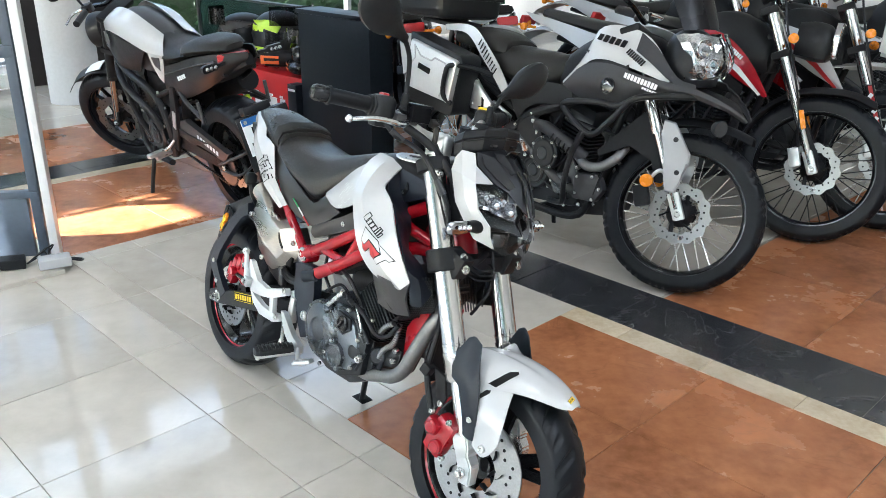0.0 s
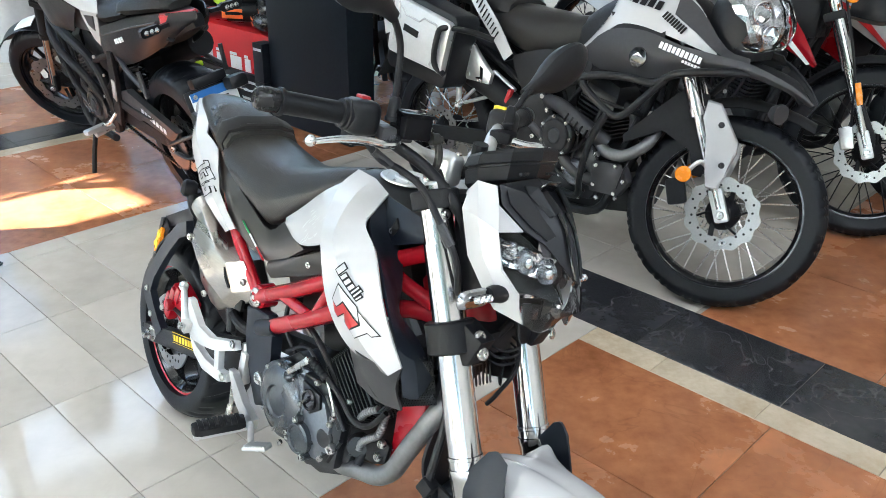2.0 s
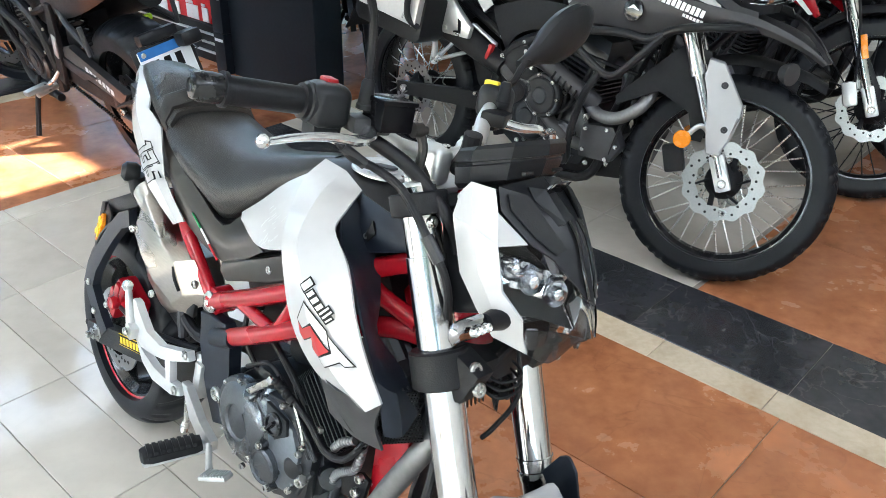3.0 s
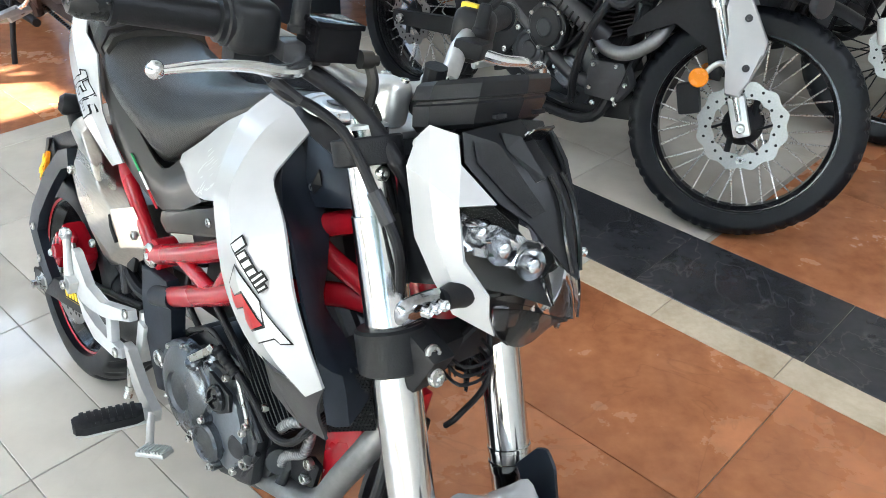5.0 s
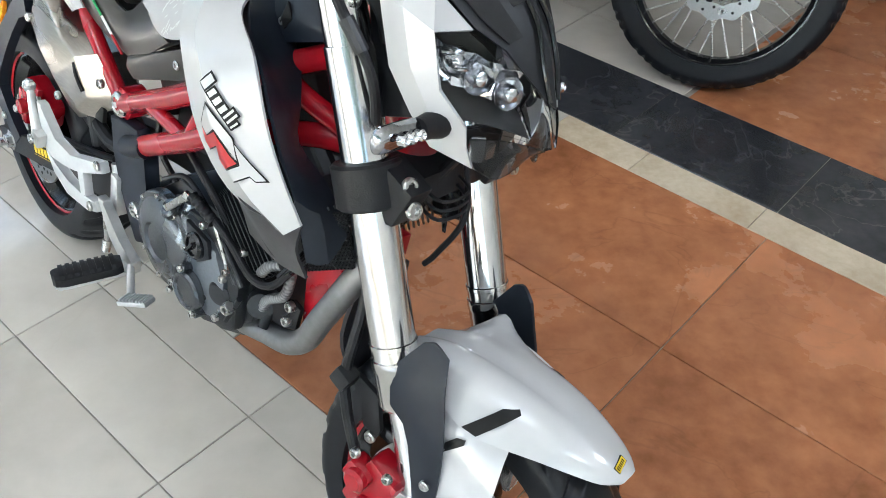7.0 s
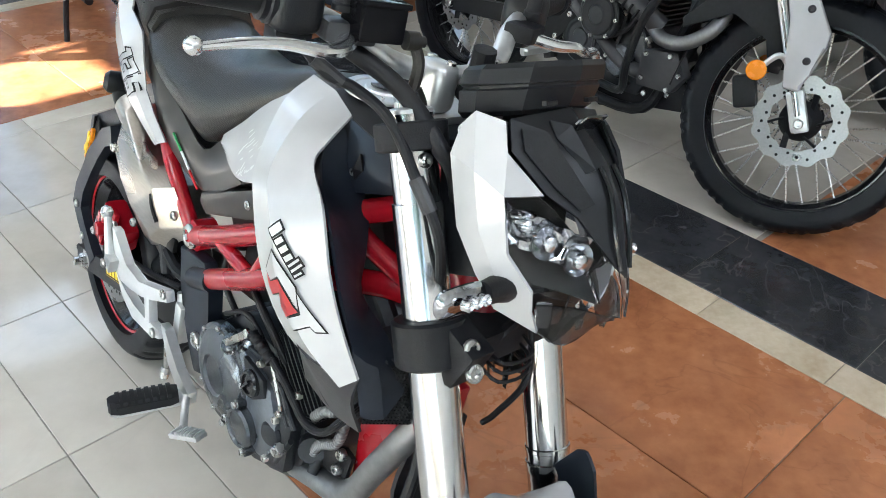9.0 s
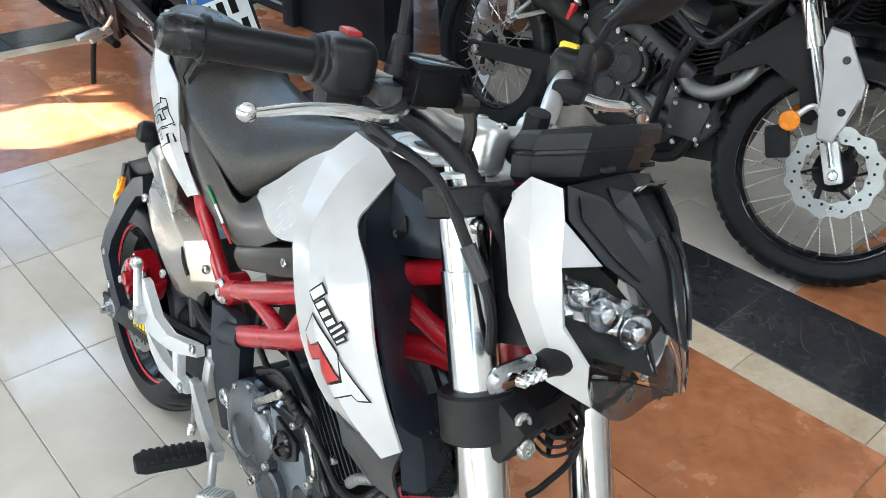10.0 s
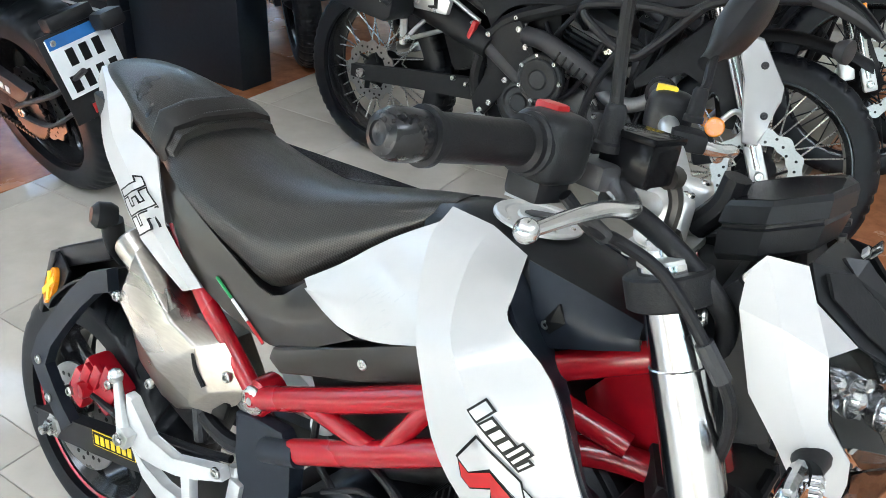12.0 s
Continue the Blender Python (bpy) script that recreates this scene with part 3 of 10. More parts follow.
# dark panel for the gloom of a doorway, clipped hedge as dark backdrop outside
bm = NB()
box(bm, (-7.86, 3.10, 1.10), (0.05, 0.95, 2.20), None, 0.004)
tagged(part("dark_doorway_panel", bm, M_DOORWAYDARK, None, "dark panel put in for the darkness of a street doorway", FLOOR_M), "", "door", kind="structure")
hedge_rnd = random.Random(3)
bm = NB()
for k in range(5200):
    c = Vector((-10.2 + hedge_rnd.gauss(0, 0.22), hedge_rnd.uniform(-5, 12), hedge_rnd.uniform(-0.1, 2.4)))
    a = Vector((hedge_rnd.uniform(-1, 1), hedge_rnd.uniform(-1, 1), hedge_rnd.uniform(-1, 1))).normalized() * 0.09
    b = a.orthogonal().normalized() * 0.045
    bm.faces.new([bm.verts.new(c + q) for q in (-a, b, a, -b)])
hd = part("hedge", bm, M_LEAF, None, "dense dark green clipped hedge along the street", FLOOR_M)
tagged(hd, "", "hedge", kind="stuff")
bm = NB()
box(bm, (-10.45, 3.5, 1.05), (0.2, 17.0, 2.2), None, 0.02)
tagged(part("hedge_core", bm, M_LEAF, None, "shaded dark green inside of the hedge", FLOOR_M), "", "hedge", kind="stuff")

# the white small motorcycle in the middle: x forward, y to its left, z up, leaning on its side stand
TNT_M = Matrix.Translation((-0.680, 2.627, 0.0)) @ Matrix.Rotation(radians(-49.9), 4, "Z") @ Matrix.Rotation(radians(-11.0), 4, "X")
A_ST = Vector((0.955, 0, 0.8))
ST = Matrix.Translation(A_ST) @ Matrix.Rotation(radians(9.0), 4, Vector((-0.396, 0, 1))) @ Matrix.Translation(-A_ST)
main = thing("motorcycle", TNT_M, "small white and black naked motorcycle with a red trellis frame", "motorcycle")


def mp(name, bm, material, parent=None, label="", front=False, sharp=32):
    if front:
        bm.transform(ST)
    return part(name, bm, material, parent or main, label, None, sharp)


def cast_wheel(name, c, r, rim_r, width, disc_r, disc_y, T=None):
    """Five-spoke black alloy wheel with a red rim stripe."""
    base = (T or Matrix.Identity(4)) @ Matrix.Translation(c)
    bm = NB()
    w = width * 0.36
    ring(bm, [(-w, rim_r + 0.008), (-w - 0.003, rim_r + 0.004), (-w, rim_r - 0.010), (-w * 0.6, rim_r - 0.022), (w * 0.6, rim_r - 0.022), (w, rim_r - 0.010), (w + 0.003, rim_r + 0.004), (w, rim_r + 0.008), (0, rim_r - 0.012)], (0, 0, 0), AXIS_Y, 72)
    wh = part(name, bm, M_GLOSSBLACK, main, "black five-spoke alloy wheel with red rim stripe", base)
    for s in (-1, 1):
        bm = NB()
        ring(bm, [(s * (w + 0.0032), rim_r + 0.002), (s * (w + 0.0045), rim_r - 0.001), (s * (w + 0.0020), rim_r - 0.006), (s * (w + 0.0010), rim_r - 0.002)], (0, 0, 0), AXIS_Y, 72)
        part("rim_stripe", bm, M_RED, wh, "red painted rim stripe")
    part("tyre", tyre_mesh(r, rim_r, width, road_tread(14), 420, 48), M_TYRE, wh, "black grooved road tyre", sharp=24)
    bm = NB()
    lathe(bm, [(-0.055, 0.014), (-0.05, 0.030), (-0.02, 0.036), (0.02, 0.036), (0.05, 0.030), (0.055, 0.014)], (0, 0, 0), AXIS_Y, 28)
    part("hub", bm, M_GLOSSBLACK, wh)
    for k in range(5):
        bm = NB()
        a = k * math.tau / 5 + 0.3
        for d in (-0.16, 0.16):
            p0 = (0.030 * math.cos(a), 0, 0.030 * math.sin(a))
            p1 = ((rim_r - 0.016) * math.cos(a + d), 0, (rim_r - 0.016) * math.sin(a + d))
            tube(bm, [p0, p1], (0.013, 0.010), 8, 1, 1.5)
        part("wheel_spoke", bm, M_GLOSSBLACK, wh)
    d = brake_disc(wh, disc_r, disc_y, "drilled and slotted steel brake disc", 0, 30)
    # Slots are not cut; flat black pieces paint their darkness.
    for k in range(9):
        a = k * math.tau / 9
        for h in (-0.0026, 0.0026):
            bm = NB()
            tube(bm, [(disc_r * q * math.cos(a + e), disc_y + h, disc_r * q * math.sin(a + e)) for q, e in ((0.50, 0.0), (0.58, 0.10), (0.64, 0.24))], (0.014, 0.0070), 8, 4, 0.05)
            part("painted_slot", bm, M_INK, d)
    return wh


FW = Vector((1.2, 0, 0.233))
cast_wheel("front_wheel", FW, 0.236, 0.173, 0.118, 0.121, -0.062, ST)
cast_wheel("rear_wheel", (0, 0, 0.235), 0.240, 0.172, 0.130, 0.095, -0.068)


def fx(z):
    return 0.923 + 0.43 * (0.895 - z)


FD = Vector((0.43, 0, -1)).normalized()
# fork legs
for s in (-1, 1):
    y = s * 0.099
    bm = NB()
    top = Vector((fx(0.905), y, 0.905))
    prof = [(0.009, 0.0255), (0.100, 0.0255), (0.101, 0.0275), (0.440, 0.0275), (0.441, 0.0292), (0.446, 0.0292), (0.447, 0.0280), (0.460, 0.0280), (0.461, 0.0300), (0.474, 0.0300), (0.476, 0.0288), (0.520, 0.0284), (0.526, 0.0250)]
    lathe(bm, prof, top, FD, 32)
    leg = mp("fork_leg", bm, M_CHROME, None, "bright polished steel fork leg", True)
    bm = NB()
    cyl(bm, top + FD * 0.515, top + FD * 0.66, 0.0185, 0.0185, 24)
    mp("slider", bm, M_CHROME, leg, "", True)
    bm = NB()
    p = top + FD * 0.640
    q = Vector((FW.x, y, FW.z))
    loft(bm, [[c + Vector((dx, dy, 0)) for dx, dy in ((-w, -d), (w, -d), (w, d), (-w, d))] for c, w, d in ((p, 0.022, 0.020), (p + FD * 0.03, 0.024, 0.022), ((p + q) / 2, 0.019, 0.019), (q + Vector((0.0, 0, 0.02)), 0.022, 0.018), (q + Vector((0.008, 0, -0.028)), 0.016, 0.015))])
    bmesh.ops.bevel(bm, geom=bm.edges[:], offset=0.004, segments=2, affect="EDGES")
    mp("axle_clamp", bm, M_ALU, leg, "cast silver axle clamp", True)
    bm = NB()
    lathe(bm, [(0, 0.013), (0.008, 0.013), (0.010, 0.009), (0.018, 0.008), (0.019, 0.004)], q + Vector((0, s * 0.018, 0)), (0, s, 0), 6)
    mp("axle_nut", bm, M_BOLT, leg, "", True)
    bm = NB()
    lathe(bm, [(0, 0.0252), (0.004, 0.0252), (0.006, 0.022), (0.007, 0.0150), (0.012, 0.0150), (0.013, 0.012)], top + FD * 0.009, -FD, 24)
    mp("fork_cap", bm, M_ALU, leg, "silver fork cap", True)
    bm = NB()
    lathe(bm, [(0.0, 0.0155), (0.016, 0.0155), (0.018, 0.012)], top + FD * 0.004, -FD, 6)
    mp("cap_nut", bm, M_ALUB, leg, "", True)
# yokes
bm = NB()
prism(bm, [(0.955, -0.095), (0.975, -0.05), (0.975, 0.05), (0.955, 0.095), (0.90, 0.09), (0.875, 0.03), (0.875, -0.03), (0.90, -0.09)], 0.860, 0.882, 0.004, "xy")
ty = mp("top_yoke", bm, M_MATTE, None, "black cast top yoke", True)
bm = NB()
prism(bm, [(1.06, -0.08), (1.06, 0.08), (0.97, 0.09), (0.94, 0.0), (0.97, -0.09)], 0.648, 0.688, 0.006, "xy")
yoke = mp("lower_yoke", bm, M_MATTE, None, "black cast lower yoke", True)
for s in (-1, 1):
    bm = NB()
    lathe(bm, [(-0.002, 0.036), (0.0, 0.039), (0.026, 0.039), (0.028, 0.036)], Vector((fx(0.888), s * 0.099, 0.888)), FD, 32)
    mp("yoke_collar", bm, M_MATTE, ty, "", True)
    bolt(ty, "pinch_bolt", (0.962, s * 0.108, 0.862), (1, 0, 0.3), 0.008, 0.007, ST)
    bm = NB()
    lathe(bm, [(-0.003, 0.037), (0.0, 0.041), (0.046, 0.041), (0.049, 0.037)], Vector((fx(0.696), s * 0.099, 0.696)), FD, 32)
    mp("yoke_collar", bm, M_MATTE, yoke, "", True)
    bm = NB()
    box(bm, (1.050, s * 0.092, 0.678), (0.056, 0.040, 0.054), (0, 22, 0), 0.006)
    mp("clamp_lug", bm, M_MATTE, yoke, "", True)
    for dz in (0.014, -0.016):
        bolt(yoke, "yoke_bolt", (1.076 - dz * 0.4, s * 0.100, 0.684 + dz * 0.8), (1, s * 0.25, 0.4), 0.0105, 0.006, ST)

# front mudguard
# angle round the wheel, centre line, then width and radius outwards on the caliper side and on the other side
PROFILE = ((112, 0.264, ((0.040, 0.265), (0.056, 0.270), (0.076, 0.262), (0.086, 0.245)), ((0.004, 0.254), (0.018, 0.246), (0.034, 0.240), (0.044, 0.234))),
           (105, 0.268, ((0.040, 0.268), (0.056, 0.274), (0.078, 0.270), (0.094, 0.238)), ((0.006, 0.260), (0.026, 0.256), (0.048, 0.256), (0.058, 0.246))),
           (100, 0.269, ((0.040, 0.268), (0.056, 0.274), (0.079, 0.266), (0.097, 0.232)), ((0.008, 0.263), (0.030, 0.264), (0.055, 0.271), (0.062, 0.256))),
           (95, 0.269, ((0.040, 0.268), (0.056, 0.272), (0.080, 0.260), (0.100, 0.226)), ((0.008, 0.265), (0.028, 0.263), (0.046, 0.258), (0.054, 0.240))),
           (85, 0.271, ((0.038, 0.269), (0.056, 0.270), (0.080, 0.252), (0.100, 0.213)), ((0.004, 0.268), (0.018, 0.263), (0.032, 0.252), (0.044, 0.228))),
           (75, 0.276, ((0.036, 0.273), (0.053, 0.272), (0.077, 0.252), (0.093, 0.222)), ((0.002, 0.273), (0.014, 0.269), (0.026, 0.258), (0.038, 0.236))),
           (66, 0.281, ((0.034, 0.279), (0.048, 0.275), (0.068, 0.260), (0.083, 0.240)), ((0.002, 0.279), (0.012, 0.275), (0.024, 0.264), (0.034, 0.246))),
           (57, 0.286, ((0.031, 0.285), (0.042, 0.281), (0.055, 0.271), (0.063, 0.258)), ((-0.002, 0.285), (0.008, 0.281), (0.018, 0.271), (0.026, 0.258))),
           (52, 0.289, ((0.026, 0.288), (0.034, 0.285), (0.042, 0.279), (0.048, 0.271)), ((-0.008, 0.288), (0.002, 0.285), (0.010, 0.279), (0.016, 0.271))),
           (49.5, 0.290, ((0.019, 0.290), (0.023, 0.289), (0.027, 0.287), (0.030, 0.283)), ((-0.013, 0.290), (-0.009, 0.289), (-0.005, 0.287), (-0.002, 0.283))))
rows = []
for th, mid, near, far in PROFILE:
    a = radians(th)
    full = [(-y, r) for y, r in near[::-1]] + [(-0.016, mid)] + list(far)
    rows.append([(FW.x + r * math.cos(a), y, FW.z + r * math.sin(a)) for y, r in full])
bm = NB()
sheet(bm, rows, 0.003, 3, 3)
guard = mp("front_mudguard", bm, M_WHITE, None, "glossy white front mudguard with black side stays", True)
for s in (-1, 1):
    g = s if s < 0 else 0.70
    bm = NB()
    out = [((1.150, g * 0.088, 0.476), (1.205, g * 0.090, 0.470), (1.268, g * 0.082, 0.458)), ((1.190, g * 0.106, 0.437), (1.232, g * 0.106, 0.434), (1.272, g * 0.098, 0.430)), ((1.210, g * 0.119, 0.385), (1.245, g * 0.119, 0.380), (1.278, g * 0.114, 0.380)), ((1.211, g * 0.121, 0.335), (1.246, g * 0.121, 0.330), (1.277, g * 0.118, 0.335)), ((1.214, g * 0.121, 0.308), (1.243, g * 0.121, 0.293), (1.262, g * 0.119, 0.305))]
    sheet(bm, out, 0.003 * s, 3, 3)
    mp("mudguard_leg", bm, M_WHITE, guard, "", True)
    bm = NB()
    out = [((1.142, g * 0.114, 0.534), (1.157, g * 0.112, 0.541), (1.176, g * 0.106, 0.527)), ((1.104, g * 0.124, 0.455), (1.148, g * 0.128, 0.472), (1.186, g * 0.116, 0.490)), ((1.150, g * 0.128, 0.425), (1.180, g * 0.130, 0.428), (1.206, g * 0.124, 0.428)), ((1.172, g * 0.128, 0.375), (1.195, g * 0.128, 0.370), (1.214, g * 0.125, 0.366)), ((1.186, g * 0.125, 0.322), (1.200, g * 0.125, 0.318), (1.215, g * 0.124, 0.318))]
    sheet(bm, out, 0.004 * s, 3, 2)
    mp("fork_guard", bm, M_BLUEBLACK, guard, "matt black fork guard", True)
    bolt(guard, "guard_bolt", (1.243, g * 0.122, 0.312), (0, s, 0), 0.009, 0.006, ST)
    bolt(guard, "guard_bolt", (1.200, g * 0.130, 0.365), (0, s, 0), 0.007, 0.005, ST)
sa = radians(53)
sc, su, sn = Vector((FW.x + 0.2885 * math.cos(sa), -0.024, FW.z + 0.2890 * math.sin(sa))), Vector((math.sin(sa), 0.35, -math.cos(sa))).normalized(), Vector((math.cos(sa), -0.20, math.sin(sa))).normalized()
sv = sn.cross(su).normalized()


def sticker(a0, a1, b0, b1, lift, material, name, label=""):
    bm = NB()
    quad_rings(bm, [[sc + su * a + sv * b + sn * h for a, b in ((a0, b0), (a1, b0), (a1, b1), (a0, b1))] for h in (lift - 0.004, lift)])
    return mp(name, bm, material, guard, label, True)


sticker(-0.0050, 0.0050, -0.0098, 0.0098, 0.0026, M_INK, "sticker_border")
sticker(-0.0043, 0.0043, -0.0091, 0.0091, 0.0029, M_YELLOW, "sticker", "small yellow sticker with black print")
for k in range(6):
    sticker(-0.0024, 0.0024, -0.0076 + 0.0026 * k, -0.0062 + 0.0026 * k, 0.0032, M_INK, "sticker_bar")

# front caliper with hose
bm = NB()
box(bm, (1.125, -0.112, 0.290), (0.055, 0.040, 0.095), (0, 22, 0), 0.010)
box(bm, (1.108, -0.128, 0.312), (0.040, 0.030, 0.034), (0, 22, 0), 0.009)
lathe(bm, [(0, 0.017), (0.008, 0.017), (0.012, 0.012)], (1.128, -0.132, 0.268), (0, -1, 0), 20)
lathe(bm, [(0, 0.017), (0.008, 0.017), (0.012, 0.012)], (1.112, -0.140, 0.312), (0, -1, 0), 20)
cal = mp("front_caliper", bm, M_RED, None, "red two-piston brake caliper", True)
for p in ((1.150, -0.130, 0.335), (1.148, -0.130, 0.248), (1.100, -0.135, 0.345)):
    bolt(cal, "caliper_bolt", p, (0, -1, 0), 0.007, 0.008, ST)
bm = NB()
tube(bm, [(1.092, -0.128, 0.335), (1.064, -0.124, 0.385), (1.048, -0.118, 0.430), (1.044, -0.102, 0.512), (1.035, -0.085, 0.60), (1.05, -0.04, 0.66), (1.06, 0.0, 0.70)], 0.0072, 10)
hose = mp("brake_hose", bm, M_RUBBER, None, "black rubber brake hose", True)
bm = NB()
box(bm, (1.049, -0.118, 0.424), (0.026, 0.026, 0.026), (0, 25, 0), 0.004)
mp("hose_clip", bm, M_MATTE, hose, "", True)
bm = NB()
prism(bm, [(1.062, 0.432), (1.098, 0.420), (1.112, 0.372), (1.104, 0.350), (1.084, 0.366)], -0.112, -0.104, 0.002)
mp("hose_bracket", bm, M_MATTE, hose, "black hose bracket", True)
bolt(hose, "bracket_bolt", (1.101, -0.113, 0.358), (0, -1, 0), 0.008, 0.006, ST)
bm = NB()
tube(bm, [(1.06, 0.02, 0.70), (1.085, 0.01, 0.63), (1.065, 0.0, 0.57), (1.05, 0.0, 0.545)], 0.004, 8)
mp("cable", bm, M_RUBBER, None, "", True)
bm = NB()
for k in range(3):
    tube(bm, [(1.045, -0.045, 0.672 - 0.012 * k), (1.085, -0.050, 0.668 - 0.012 * k), (1.088, 0.0, 0.668 - 0.012 * k), (1.05, 0.02, 0.672 - 0.012 * k)], 0.0022, 6, 4)
mp("cable_guide", bm, M_MATTE, None, "bent black wire cable guide", True)
bm = NB()
sheet(bm, [((0.99, -0.05, 0.50), (0.99, 0.05, 0.50)), ((0.985, -0.06, 0.42), (0.985, 0.06, 0.42)), ((1.0, -0.05, 0.36), (1.0, 0.05, 0.36))], 0.006, 3, 3)
mp("splash_flap", bm, M_RUBBER, guard, "", True)

# handlebar, controls, mirrors
bm = NB()
tube(bm, [(0.778, -0.335, 0.991), (0.818, -0.215, 0.984), (0.848, -0.140, 0.962), (0.878, -0.085, 0.935), (0.900, 0, 0.926), (0.878, 0.085, 0.935), (0.848, 0.140, 0.962), (0.818, 0.215, 0.984), (0.778, 0.335, 0.991)], 0.0125, 14, 8)
bar = mp("handlebar", bm, M_ALU, None, "silver tapered handlebar", True)
for s in (-1, 1):
    g0, g1 = Vector((0.817, s * 0.216, 0.984)), Vector((0.772, s * 0.352, 0.992))
    d = (g1 - g0).normalized()
    bm = NB()
    prof = [(0, 0.0215), (0.008, 0.0215), (0.010, 0.0165)]
    for k in range(40):
        prof += [(0.012 + k * 0.0024, 0.01690), (0.0133 + k * 0.0024, 0.01672)]
    prof += [(0.112, 0.0165), (0.113, 0.0205), (0.119, 0.0205), (0.120, 0.0170)]
    prof = [(h * 0.92, r * 1.04) for h, r in prof]
    lathe(bm, prof, g0, d, 28)
    mp("grip", bm, M_RUBBER, bar, "ribbed black rubber grip", True)
    bm = NB()
    lathe(bm, [(0, 0.0175), (0.012, 0.0185), (0.026, 0.0182), (0.034, 0.0150), (0.037, 0.0085), (0.035, 0.0080), (0.033, 0.003)], g0 + d * 0.110, d, 24)
    mp("bar_end", bm, M_SCUFF, bar, "scuffed black bar end", True)
    bm = NB()
    box(bm, g0 - d * 0.026 + Vector((0.002, 0, 0.0)), (0.054, 0.054, 0.056), (0, 0, s * 18), 0.020, 5)
    lathe(bm, [(-0.004, 0.021), (0.0, 0.025), (0.008, 0.025), (0.011, 0.021)], g0 - d * 0.008, d, 24)
    box(bm, g0 - d * 0.028 + Vector((-0.002, 0, -0.032)), (0.036, 0.040, 0.024), (0, 0, s * 18), 0.006)
    mp("switch_housing", bm, M_BLACKP, bar, "black plastic switch housing", True)
    bm = NB()
    box(bm, g0 - d * 0.034 + Vector((-0.008, 0, 0.027)), (0.024, 0.016, 0.012), (0, 0, s * 18), 0.003)
    mp("stop_switch" if s < 0 else "signal_switch", bm, M_REDP if s < 0 else M_YELLOW, bar, "red stop switch" if s < 0 else "yellow horn switch", True)
    bm = NB()
    e = s
    zb = 0.954 if s < 0 else 0.928
    tube(bm, [(0.868, e * 0.150, 0.962), (0.893, e * 0.178, 0.958), (0.904, e * 0.212, 0.958), (0.897, e * 0.246, 0.005 + (0.960 + zb) / 2), (0.888, e * 0.285, 0.006 + (0.956 + zb) / 2), (0.875, e * 0.322, zb)], (0.0115, 0.0058), 12, 6, 0.75)
    lathe(bm, [(-0.0088, 0.0015), (-0.0070, 0.0053), (-0.0035, 0.0081), (0.0, 0.0088), (0.0035, 0.0081), (0.0070, 0.0053), (0.0088, 0.0015)], (0.873, e * 0.328, zb), (0, 1, 0), 20)
    mp("lever", bm, M_ALUB, bar, "bright alloy ball-ended lever", True)
    bm = NB()
    box(bm, (0.862, e * 0.150, 0.966), (0.040, 0.055, 0.022), (0, 0, s * 20), 0.006)
    mp("lever_perch", bm, M_GREYPL if s < 0 else M_MATTE, bar, "", True)
    # mirror
    bm = NB()
    hb = Vector((0.862, e * 0.158, 0.985))
    lathe(bm, [(0.0, 0.0115), (0.006, 0.0115), (0.008, 0.0098), (0.034, 0.0088), (0.038, 0.0062)], hb, (0, 0, 1), 16)
    if s < 0:
        tube(bm, [hb + Vector((0, 0, 0.03)), (0.852, -0.152, 1.070), (0.850, -0.158, 1.105), (0.856, -0.185, 1.135), (0.864, -0.216, 1.150)], (0.0056, 0.0056), 10)
        head = Vector((0.872, -0.300, 1.190))
    else:
        tube(bm, [hb + Vector((0, 0, 0.03)), (0.862, 0.178, 1.025), (0.857, 0.200, 1.045), (0.853, 0.225, 1.058)], (0.0056, 0.0060), 10)
        head = Vector((0.870, 0.295, 1.105))
    mp("mirror", bm, M_MATTE, bar, "black rear-view mirror on a bent stalk", True)
    j = Vector((0.864, -0.210, 1.147)) if s < 0 else Vector((0.853, 0.222, 1.056))
    d = (head - j).normalized()
    up = Vector((0.25, 0, 1.0))
    up = (up - d * up.dot(d)).normalized()
    out = d.cross(up)
    bm = NB()
    rr = []
    for t, hw, hh in ((-0.02, 0.010, 0.010), (0.0, 0.012, 0.013), (0.025, 0.020, 0.022), (0.055, 0.030, 0.040), (0.09, 0.032, 0.047), (0.125, 0.026, 0.040), (0.145, 0.012, 0.020), (0.150, 0.003, 0.006)):
        rr.append([j + d * t + up * (hh * math.sin(a)) + out * (hw * math.cos(a) * (0.55 if math.cos(a) * s > 0 else 1.0)) for a in (k * math.tau / 14 for k in range(14))])
    loft(bm, rr, 3)
    mp("mirror_shell", bm, M_BLACKP, bar, "black plastic mirror shell", True)
# front brake reservoir
bm = NB()
box(bm, (0.884, -0.136, 0.982), (0.046, 0.050, 0.036), (0, 0, -14), 0.004)
box(bm, (0.884, -0.136, 1.002), (0.049, 0.054, 0.006), (0, 0, -14), 0.0015)
mp("brake_reservoir", bm, M_RESERVOIR, bar, "gloss black brake fluid reservoir", True)
bm = NB()
lathe(bm, [(0, 0.010), (0.014, 0.010), (0.016, 0.006), (0.022, 0.006)], (0.905, -0.108, 0.968), (0.3, 1, 0), 12)
tube(bm, [(0.908, -0.096, 0.965), (0.915, -0.092, 0.945), (0.915, -0.094, 0.915)], 0.0065, 8)
mp("banjo", bm, M_BRONZE, bar, "", True)
